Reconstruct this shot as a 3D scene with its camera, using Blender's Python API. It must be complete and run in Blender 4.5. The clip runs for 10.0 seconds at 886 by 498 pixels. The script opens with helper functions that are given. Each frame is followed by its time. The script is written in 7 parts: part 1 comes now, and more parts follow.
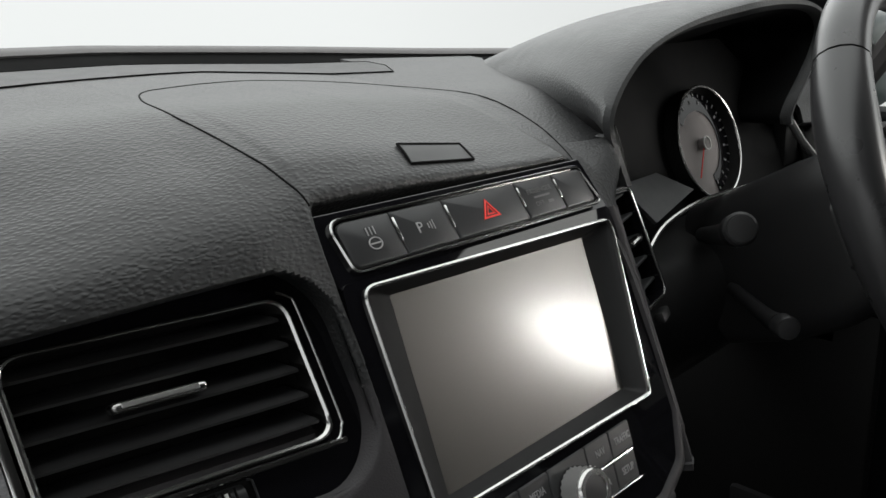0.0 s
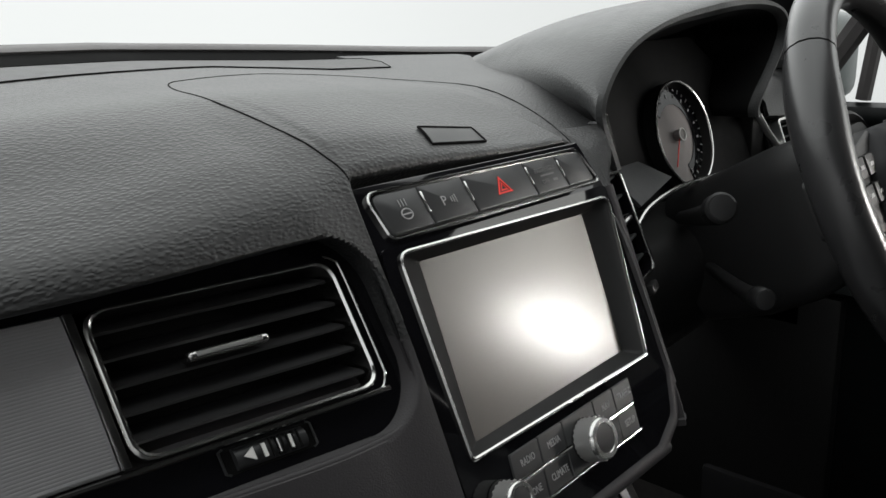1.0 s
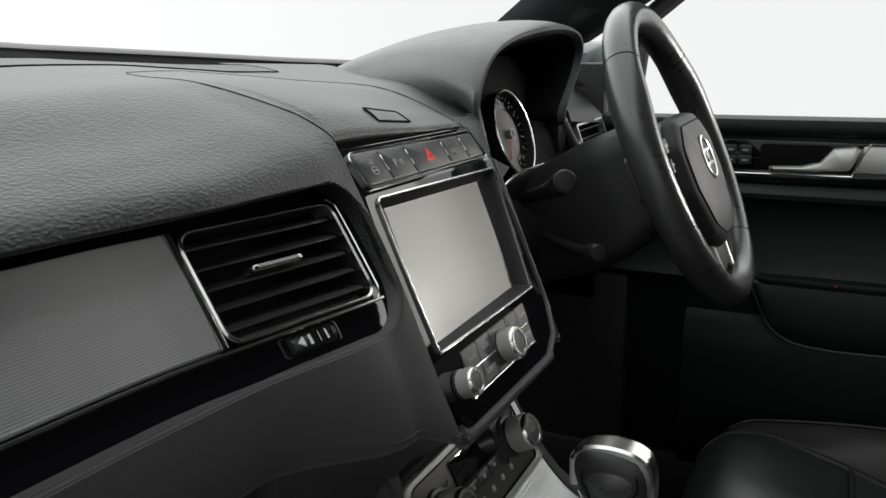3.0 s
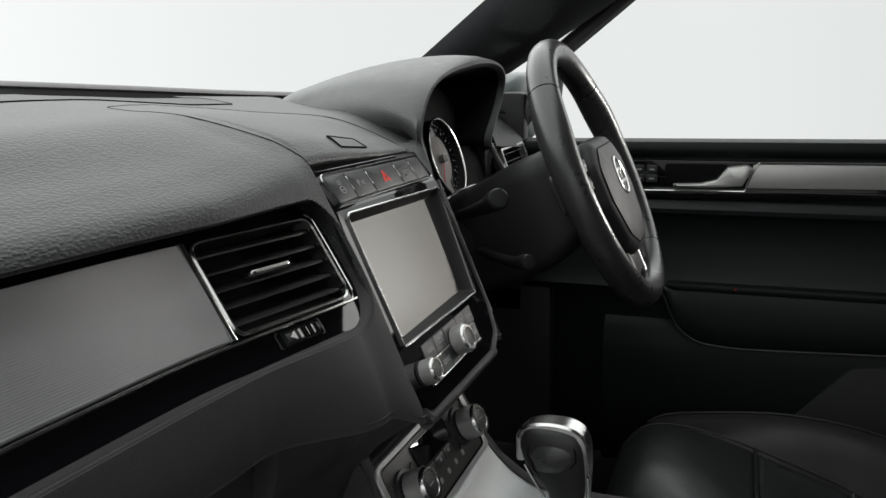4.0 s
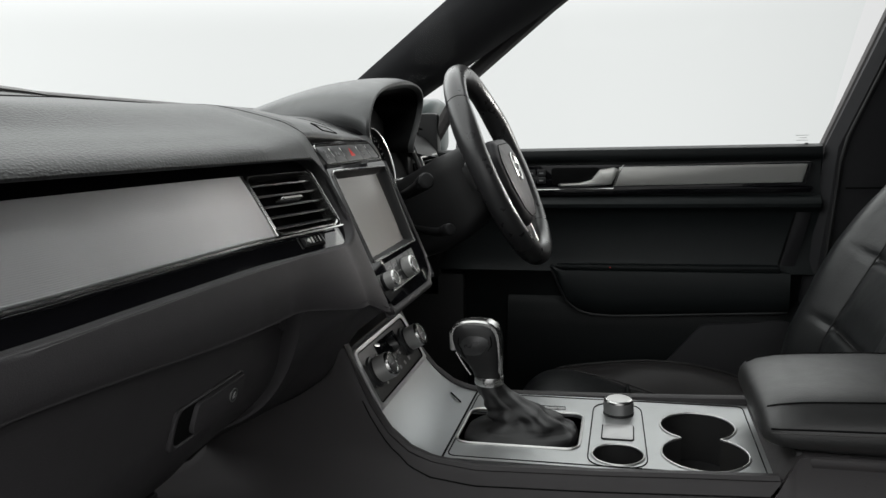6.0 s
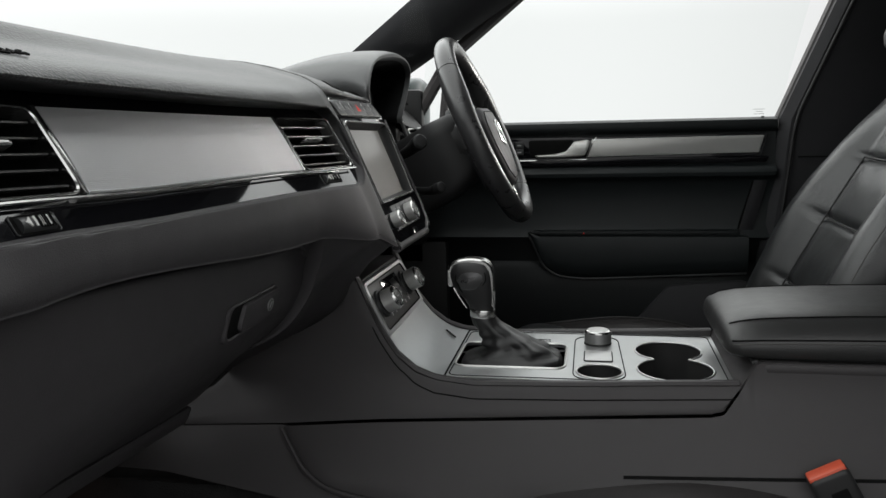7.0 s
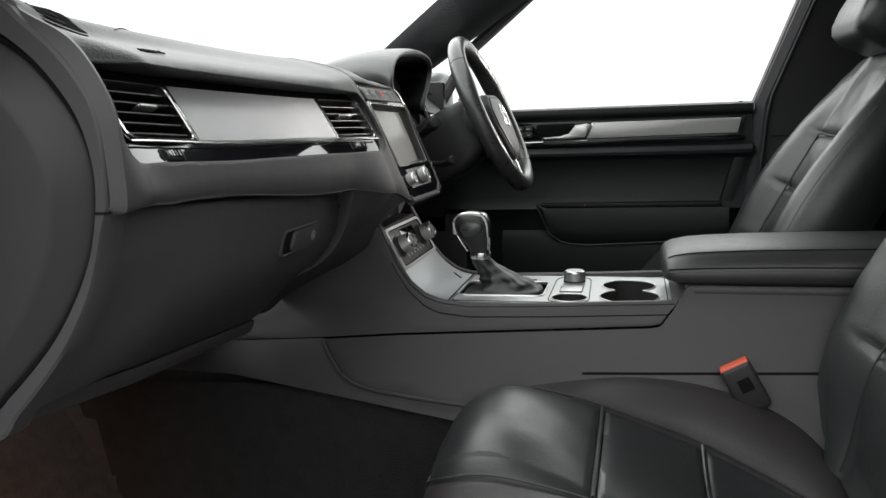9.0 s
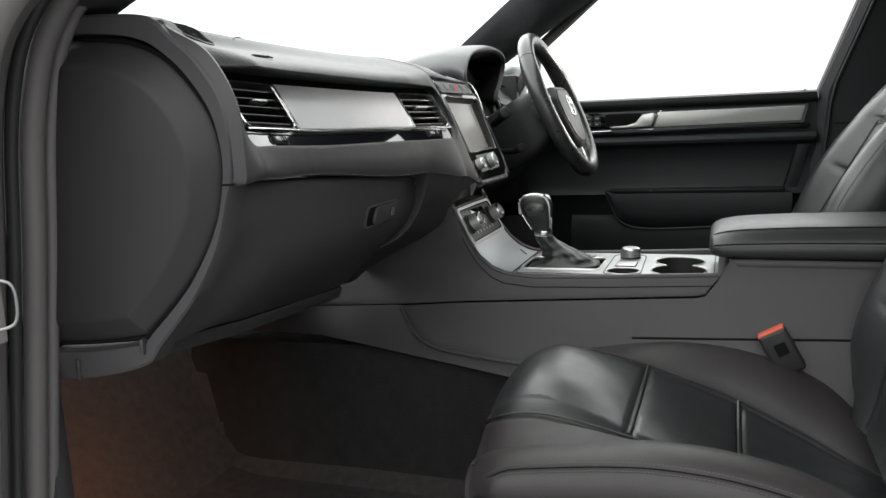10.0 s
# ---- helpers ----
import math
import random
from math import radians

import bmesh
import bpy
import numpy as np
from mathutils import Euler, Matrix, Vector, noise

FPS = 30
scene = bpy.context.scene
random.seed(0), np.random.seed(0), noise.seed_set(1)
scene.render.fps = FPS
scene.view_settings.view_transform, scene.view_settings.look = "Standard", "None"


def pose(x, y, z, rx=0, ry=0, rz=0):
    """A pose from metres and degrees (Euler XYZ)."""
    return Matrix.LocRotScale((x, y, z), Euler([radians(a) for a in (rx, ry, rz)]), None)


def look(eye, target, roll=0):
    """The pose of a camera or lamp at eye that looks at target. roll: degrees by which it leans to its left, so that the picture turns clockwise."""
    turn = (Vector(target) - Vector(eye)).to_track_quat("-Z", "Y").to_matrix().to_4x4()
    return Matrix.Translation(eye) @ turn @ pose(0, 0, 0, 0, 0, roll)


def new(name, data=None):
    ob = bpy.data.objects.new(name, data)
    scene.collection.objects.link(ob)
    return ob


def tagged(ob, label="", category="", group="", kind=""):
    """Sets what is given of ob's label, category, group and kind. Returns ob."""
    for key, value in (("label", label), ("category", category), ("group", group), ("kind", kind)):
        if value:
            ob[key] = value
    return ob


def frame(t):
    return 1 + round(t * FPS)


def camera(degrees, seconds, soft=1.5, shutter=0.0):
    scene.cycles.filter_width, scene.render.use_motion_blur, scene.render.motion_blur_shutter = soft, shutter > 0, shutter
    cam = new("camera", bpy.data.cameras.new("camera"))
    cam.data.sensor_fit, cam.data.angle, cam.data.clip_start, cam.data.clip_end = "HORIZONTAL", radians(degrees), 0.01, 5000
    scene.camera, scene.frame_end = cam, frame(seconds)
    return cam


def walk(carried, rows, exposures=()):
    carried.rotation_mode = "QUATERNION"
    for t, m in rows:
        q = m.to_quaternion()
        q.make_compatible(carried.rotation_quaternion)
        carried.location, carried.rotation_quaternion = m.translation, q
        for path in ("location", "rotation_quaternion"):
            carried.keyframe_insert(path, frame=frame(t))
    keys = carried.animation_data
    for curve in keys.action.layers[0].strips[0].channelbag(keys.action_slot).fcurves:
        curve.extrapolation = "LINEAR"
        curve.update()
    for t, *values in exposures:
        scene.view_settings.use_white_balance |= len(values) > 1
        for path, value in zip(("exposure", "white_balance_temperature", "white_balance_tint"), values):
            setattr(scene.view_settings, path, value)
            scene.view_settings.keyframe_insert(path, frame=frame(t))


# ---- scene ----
cam = camera(58.2, 10.0)
EXPOSURES = [(0, 0.23), (1, 0.27), (2, 0.36), (2.5, 0.52), (4.5, 0.32), (6.5, 0.40), (7.5, 0.64), (8.5, 0.94), (10, 1.25)]
PATH = [
    (0, (-0.314, -0.237, 0.823), (1.005, 1.159, 0.263), -2.8),
    (0.5, (-0.334, -0.245, 0.816), (0.996, 1.145, 0.268), -3.0),
    (1, (-0.369, -0.244, 0.817), (1.021, 1.085, 0.268), -2.8),
    (1.5, (-0.411, -0.248, 0.812), (1.083, 0.964, 0.264), -2.1),
    (2, (-0.462, -0.237, 0.804), (1.126, 0.859, 0.277), -2.1),
    (2.5, (-0.508, -0.229, 0.801), (1.162, 0.744, 0.285), -1.4),
    (4, (-0.64, -0.236, 0.808), (1.189, 0.446, 0.375), -1.4),
    (4.5, (-0.71, -0.267, 0.812), (1.16, 0.316, 0.411), -1.4),
    (5, (-0.801, -0.284, 0.808), (1.093, 0.243, 0.442), -1.5),
    (6.5, (-1.011, -0.275, 0.73), (0.919, 0.137, 0.406), -1.6),
    (7, (-1.075, -0.262, 0.707), (0.863, 0.104, 0.377), -1.5),
    (7.5, (-1.137, -0.283, 0.696), (0.806, 0.053, 0.363), -1.5),
    (8, (-1.211, -0.305, 0.681), (0.733, 0.023, 0.349), -1.6),
    (8.5, (-1.279, -0.341, 0.675), (0.66, 0.013, 0.341), -1.8),
    (9, (-1.353, -0.379, 0.681), (0.562, 0.094, 0.348), -2.1),
    (9.5, (-1.429, -0.414, 0.682), (0.449, 0.185, 0.348), -2.5),
    (10, (-1.498, -0.448, 0.678), (0.354, 0.225, 0.335), -2.7),
]
walk(cam, [(t, look(eye, target, roll)) for t, eye, target, roll in PATH], exposures=EXPOSURES)

# ---- world and lights: a white photo booth round the car ----
world = bpy.data.worlds.new("booth_light")
scene.world = world
world.use_nodes = True
wt = world.node_tree
wn, wl = wt.nodes, wt.links
w_co, w_sep = wn.new("ShaderNodeTexCoord"), wn.new("ShaderNodeSeparateXYZ")
w_low, w_high, w_top, w_add, w_sum = wn.new("ShaderNodeMapRange"), wn.new("ShaderNodeMapRange"), wn.new("ShaderNodeMapRange"), wn.new("ShaderNodeMath"), wn.new("ShaderNodeMath")
w_low.interpolation_type = w_high.interpolation_type = w_top.interpolation_type = "SMOOTHSTEP"
for node, values in ((w_low, (-0.32, -0.08, 0.10, 0.80)), (w_high, (0.10, 0.36, 0.0, 1.7)), (w_top, (0.47, 0.90, 0.0, -0.80))):
    for key, value in zip(("From Min", "From Max", "To Min", "To Max"), values):
        node.inputs[key].default_value = value
wl.new(w_co.outputs["Generated"], w_sep.inputs[0])
wl.new(w_sep.outputs["Z"], w_low.inputs["Value"])
wl.new(w_sep.outputs["Z"], w_high.inputs["Value"])
wl.new(w_low.outputs["Result"], w_add.inputs[0])
wl.new(w_high.outputs["Result"], w_add.inputs[1])
# the booth's open end behind the car is dimmer
w_back, w_dim = wn.new("ShaderNodeMapRange"), wn.new("ShaderNodeMath")
w_back.interpolation_type = "SMOOTHSTEP"
for key, value in zip(("From Min", "From Max", "To Min", "To Max"), (-0.85, 0.05, 0.57, 1.0)):
    w_back.inputs[key].default_value = value
w_dim.operation = "MULTIPLY"
wl.new(w_sep.outputs["Y"], w_back.inputs["Value"])
wl.new(w_sep.outputs["Z"], w_top.inputs["Value"])
wl.new(w_add.outputs[0], w_sum.inputs[0])
wl.new(w_top.outputs["Result"], w_sum.inputs[1])
wl.new(w_sum.outputs[0], w_dim.inputs[0])
wl.new(w_back.outputs["Result"], w_dim.inputs[1])
w_side, w_dim2 = wn.new("ShaderNodeMapRange"), wn.new("ShaderNodeMath")
w_side.interpolation_type = "SMOOTHSTEP"
for key, value in zip(("From Min", "From Max", "To Min", "To Max"), (0.55, 0.97, 1.0, 0.84)):
    w_side.inputs[key].default_value = value
w_dim2.operation = "MULTIPLY"
wl.new(w_sep.outputs["X"], w_side.inputs["Value"])
wl.new(w_dim.outputs[0], w_dim2.inputs[0])
wl.new(w_side.outputs["Result"], w_dim2.inputs[1])
# and so is the side towards the open door
w_door, w_dim3 = wn.new("ShaderNodeMapRange"), wn.new("ShaderNodeMath")
w_door.interpolation_type = "SMOOTHSTEP"
for key, value in zip(("From Min", "From Max", "To Min", "To Max"), (-0.95, -0.30, 0.62, 1.0)):
    w_door.inputs[key].default_value = value
w_dim3.operation = "MULTIPLY"
wl.new(w_sep.outputs["X"], w_door.inputs["Value"])
wl.new(w_dim2.outputs[0], w_dim3.inputs[0])
wl.new(w_door.outputs["Result"], w_dim3.inputs[1])
wl.new(w_dim3.outputs[0], wn["Background"].inputs[1])
wn["Background"].inputs[0].default_value = (0.99, 1.0, 0.998, 1)


def booth_light(name, place, target, size, size_y, energy, color, shape="RECTANGLE", spread=180):
    lamp = bpy.data.lights.new(name, "AREA")
    lamp.shape, lamp.size, lamp.energy, lamp.color = shape, size, energy, color
    lamp.spread = radians(spread)
    if shape == "RECTANGLE":
        lamp.size_y = size_y
    ob = new(name, lamp)
    ob.matrix_world = look(place, target)
    return ob


# booth lamp and light wall behind the car's off side
booth_light("booth_lamp", (1.085, -1.04, 0.79), (0, 0.03, 0.64), 0.35, 0, 1.35, (1.0, 0.96, 0.92), "DISK", 40)
booth_light("booth_light_wall", (4.6, -4.3, 1.8), (0, 0, 0.7), 3.6, 2.2, 40, (1.0, 0.98, 0.93))
# added lamp, no known source: makes the warm glow on the footwell carpet
booth_light("footwell_glow_lamp", (-0.74, 0.28, 0.30), (-0.52, 0.545, 0.10), 0.05, 0.03, 0.20, (1.0, 0.42, 0.20), spread=100)


# ---- geometry helpers ----
def V(*a):
    return Vector(a)


def mesh_from(verts, faces):
    bm = bmesh.new()
    vs = [bm.verts.new(v) for v in verts]
    for f in faces:
        try:
            bm.faces.new([vs[i] for i in f])
        except ValueError:
            pass
    bm.normal_update()
    return bm


def grid(rows, flip=False):
    """An open sheet from rows of points."""
    n = len(rows[0])
    verts = [p for r in rows for p in r]
    faces = []
    for i in range(len(rows) - 1):
        for j in range(n - 1):
            q = [i * n + j, i * n + j + 1, (i + 1) * n + j + 1, (i + 1) * n + j]
            faces.append(q[::-1] if flip else q)
    return mesh_from(verts, faces)


def rings(loops, cap=True, wrap=False):
    """A skin over closed loops of equal length; wrap joins the last loop to the first."""
    n = len(loops[0])
    verts = [p for r in loops for p in r]
    m = len(loops)
    faces = []
    for i in range(m if wrap else m - 1):
        a, b = i * n, ((i + 1) % m) * n
        for j in range(n):
            k = (j + 1) % n
            faces.append([a + j, a + k, b + k, b + j])
    if cap and not wrap:
        if cap != "end":
            faces.append(list(range(n))[::-1])
        faces.append([(m - 1) * n + j for j in range(n)])
    bm = mesh_from(verts, faces)
    bmesh.ops.recalc_face_normals(bm, faces=bm.faces[:])
    return bm


def sheet(rows, thick, face=(0, -0.7, 0.7)):
    """A sheet that fronts the way of face, with its thickness behind."""
    bm = grid(rows)
    way = Vector(face)
    if sum(f.normal.dot(way) * f.calc_area() for f in bm.faces) < 0:
        bmesh.ops.reverse_faces(bm, faces=bm.faces[:])
    bm.normal_update()
    m, n = len(rows), len(rows[0])
    bm.verts.ensure_lookup_table()
    bm.verts.index_update()
    front = [v.co.copy() for v in bm.verts]
    rear = [v.co - v.normal * thick for v in bm.verts]
    faces = [[v.index for v in f.verts] for f in bm.faces]
    bm.free()
    k = m * n
    rim = [j for j in range(n)] + [i * n + n - 1 for i in range(1, m)] + [(m - 1) * n + j for j in range(n - 2, -1, -1)] + [i * n for i in range(m - 2, 0, -1)]
    back = [[i + k for i in f[::-1]] for f in faces]
    edge = [[a, b, b + k, a + k] for a, b in zip(rim, rim[1:] + rim[:1])]
    edges = set()
    for f in faces:
        for a, b in zip(f, f[1:] + f[:1]):
            edges.add((a, b))
    edge = [(q[::-1] if (q[0], q[1]) in edges else q) for q in edge]
    return mesh_from(front + rear, faces + back + edge)


def tube(path, r, seg=8, closed=False, flat=1.0, up=None):
    path = [Vector(p) for p in path]
    n = len(path)
    loops, side = [], None
    for i, p in enumerate(path):
        if closed:
            t = path[(i + 1) % n] - path[i - 1]
        else:
            t = path[min(i + 1, n - 1)] - path[max(i - 1, 0)]
        t.normalize()
        if side is None:
            ref = Vector(up) if up else (Vector((0, 0, 1)) if abs(t.z) < 0.9 else Vector((1, 0, 0)))
            side = t.cross(ref).normalized()
        side = (side - t * side.dot(t)).normalized()
        other = t.cross(side)
        rr = r[i] if isinstance(r, (list, tuple)) else r
        loops.append([p + side * math.cos(a) * rr + other * math.sin(a) * rr * flat
                      for a in [2 * math.pi * k / seg for k in range(seg)]])
    return rings(loops, cap=not closed, wrap=closed)


def smooth_line(pts, n=8, closed=False):
    """Catmull-Rom through the points."""
    pts = [Vector(p) for p in pts]
    out = []
    m = len(pts)
    last = m if closed else m - 1
    for i in range(last):
        if closed:
            p0, p1, p2, p3 = pts[i - 1], pts[i], pts[(i + 1) % m], pts[(i + 2) % m]
        else:
            p0, p1, p2, p3 = pts[max(i - 1, 0)], pts[i], pts[i + 1], pts[min(i + 2, m - 1)]
        for k in range(n):
            t = k / n
            out.append(0.5 * ((2 * p1) + (p2 - p0) * t + (2 * p0 - 5 * p1 + 4 * p2 - p3) * t * t + (3 * p1 - p0 - 3 * p2 + p3) * t ** 3))
    if not closed:
        out.append(pts[-1])
    return out


def rounded(pts, r, n=6):
    """A polygon (2D) with rounded corners; r one radius or one a corner."""
    out = []
    m = len(pts)
    for i, p in enumerate(pts):
        p = Vector(p)
        a, b = Vector(pts[i - 1]), Vector(pts[(i + 1) % m])
        ri = r[i] if isinstance(r, (list, tuple)) else r
        da, db = (a - p), (b - p)
        la, lb = da.length, db.length
        da, db = da / la, db / lb
        ang = math.acos(max(-1, min(1, da.dot(db))))
        t = min(ri / max(math.tan(ang / 2), 1e-4), la * 0.48, lb * 0.48)
        s, e = p + da * t, p + db * t
        for k in range(n + 1):
            u = k / n
            out.append((1 - u) ** 2 * s + 2 * u * (1 - u) * p + u * u * e)
    return out


def box2(x0, y0, x1, y1):
    return [(x0, y0), (x1, y0), (x1, y1), (x0, y1)]


def inset(pts, d):
    """Offsets a polygon (2D) inwards."""
    m = len(pts)
    pts = [Vector((p[0], p[1])) for p in pts]
    turn = [(pts[(i + 1) % m] - pts[i]).cross(pts[(i + 2) % m] - pts[(i + 1) % m]) for i in range(m)]
    if min(turn) > -1e-10 or max(turn) < 1e-10:
        x0, x1, y0, y1 = min(p.x for p in pts), max(p.x for p in pts), min(p.y for p in pts), max(p.y for p in pts)
        cx, cy = (x0 + x1) / 2, (y0 + y1) / 2
        fx, fy = max(0.05, 1 - 2 * d / (x1 - x0)), max(0.05, 1 - 2 * d / (y1 - y0))
        return [Vector((cx + (p.x - cx) * fx, cy + (p.y - cy) * fy)) for p in pts]
    area = sum(pts[i - 1][0] * pts[i][1] - pts[i][0] * pts[i - 1][1] for i in range(m))
    s = 1 if area > 0 else -1
    out = []
    for i in range(m):
        a, b = Vector(pts[i - 1]), Vector(pts[(i + 1) % m])
        t = (b - a)
        if t.length < 1e-9:
            out.append(Vector(pts[i]))
            continue
        t.normalize()
        out.append(Vector(pts[i]) + Vector((-t.y, t.x)) * d * s)
    return out


def axes(o, u, v):
    u, v = Vector(u).normalized(), Vector(v).normalized()
    n = u.cross(v)
    return Matrix(((u.x, v.x, n.x, o[0]), (u.y, v.y, n.y, o[1]), (u.z, v.z, n.z, o[2]), (0, 0, 0, 1)))


def lift(pts, M, h):
    return [M @ Vector((p[0], p[1], h)) for p in pts]


def slab(pts, M, h0, h1, bev=0.0008):
    """A plate over a 2D outline in the plane of M, with a softened upper edge."""
    loops = [lift(pts, M, h0), lift(pts, M, h1 - bev), lift(inset(pts, bev * 0.3), M, h1 - bev * 0.3), lift(inset(pts, bev), M, h1)]
    return rings(loops)


def collar(outer, inner, M, h0, h1, bev=0.0006):
    """A frame between two outlines of equal count."""
    return rings([lift(outer, M, h0), lift(outer, M, h1 - bev), lift(inset(outer, bev), M, h1),
                  lift(inset(inner, -bev), M, h1), lift(inner, M, h1 - bev), lift(inner, M, h0)], wrap=True)


def lathe(prof, M, seg=32):
    loops = [[M @ Vector((r * math.cos(2 * math.pi * k / seg), r * math.sin(2 * math.pi * k / seg), h)) for k in range(seg)] for r, h in prof]
    return rings(loops, wrap=prof[0][0] > 0 and prof[-1][0] > 0)


def rbox(c, size, r=0.004, seg=2, M=None):
    bm = bmesh.new()
    bmesh.ops.create_cube(bm, size=1)
    for v in bm.verts:
        v.co = Vector((v.co.x * size[0], v.co.y * size[1], v.co.z * size[2]))
    if r:
        bmesh.ops.bevel(bm, geom=bm.edges[:], offset=r, segments=seg, affect="EDGES", profile=0.5)
    T = Matrix.Translation(c) if M is None else M @ Matrix.Translation(c)
    bmesh.ops.transform(bm, matrix=T, verts=bm.verts[:])
    return bm


def merge(*bms):
    out = bmesh.new()
    for b in bms:
        me = bpy.data.meshes.new("tmp")
        b.to_mesh(me)
        b.free()
        out.from_mesh(me)
        bpy.data.meshes.remove(me)
    return out


def warp(bm, f):
    for v in bm.verts:
        v.co = f(v.co)
    return bm


def text_bm(body, size, M, h=0.0003, align="CENTER", depth=0.0002):
    cu = bpy.data.curves.new("lettering", "FONT")
    cu.body, cu.size, cu.align_x, cu.align_y, cu.extrude = body, size, align, "CENTER", depth
    cu.resolution_u = 2
    ob = bpy.data.objects.new("lettering", cu)
    me = bpy.data.meshes.new_from_object(ob)
    bm = bmesh.new()
    bm.from_mesh(me)
    bmesh.ops.transform(bm, matrix=M @ Matrix.Translation((0, 0, h)), verts=bm.verts[:])
    bpy.data.objects.remove(ob)
    bpy.data.curves.remove(cu)
    bpy.data.meshes.remove(me)
    return bm


HOME = {}


def thing(name, base, label, category, group="", kind=""):
    ob = new(name)
    ob.location = base
    ob.empty_display_size = 0.02
    HOME[ob.name] = Matrix.Translation(base)
    return tagged(ob, label, category, group, kind)


def part(name, bm, material, parent=None, label="", angle=38):
    me = bpy.data.meshes.new(name)
    bm.to_mesh(me)
    bm.free()
    for p in me.polygons:
        p.use_smooth = True
    me.set_sharp_from_angle(angle=radians(angle))
    me.materials.append(material)
    ob = new(name, me)
    if parent is not None:
        ob.parent = parent
        ob.matrix_parent_inverse = HOME.get(parent.name, Matrix.Identity(4)).inverted()
    if label:
        ob["label"] = label
    return ob


def smoothstep(t):
    t = max(0.0, min(1.0, t))
    return t * t * (3 - 2 * t)


def table_at(rows, x):
    """Linear look-up in rows of (key, value)."""
    if x <= rows[0][0]:
        return rows[0][1]
    for (a, va), (b, vb) in zip(rows, rows[1:]):
        if x <= b:
            t = (x - a) / (b - a)
            return va + (vb - va) * t
    return rows[-1][1]


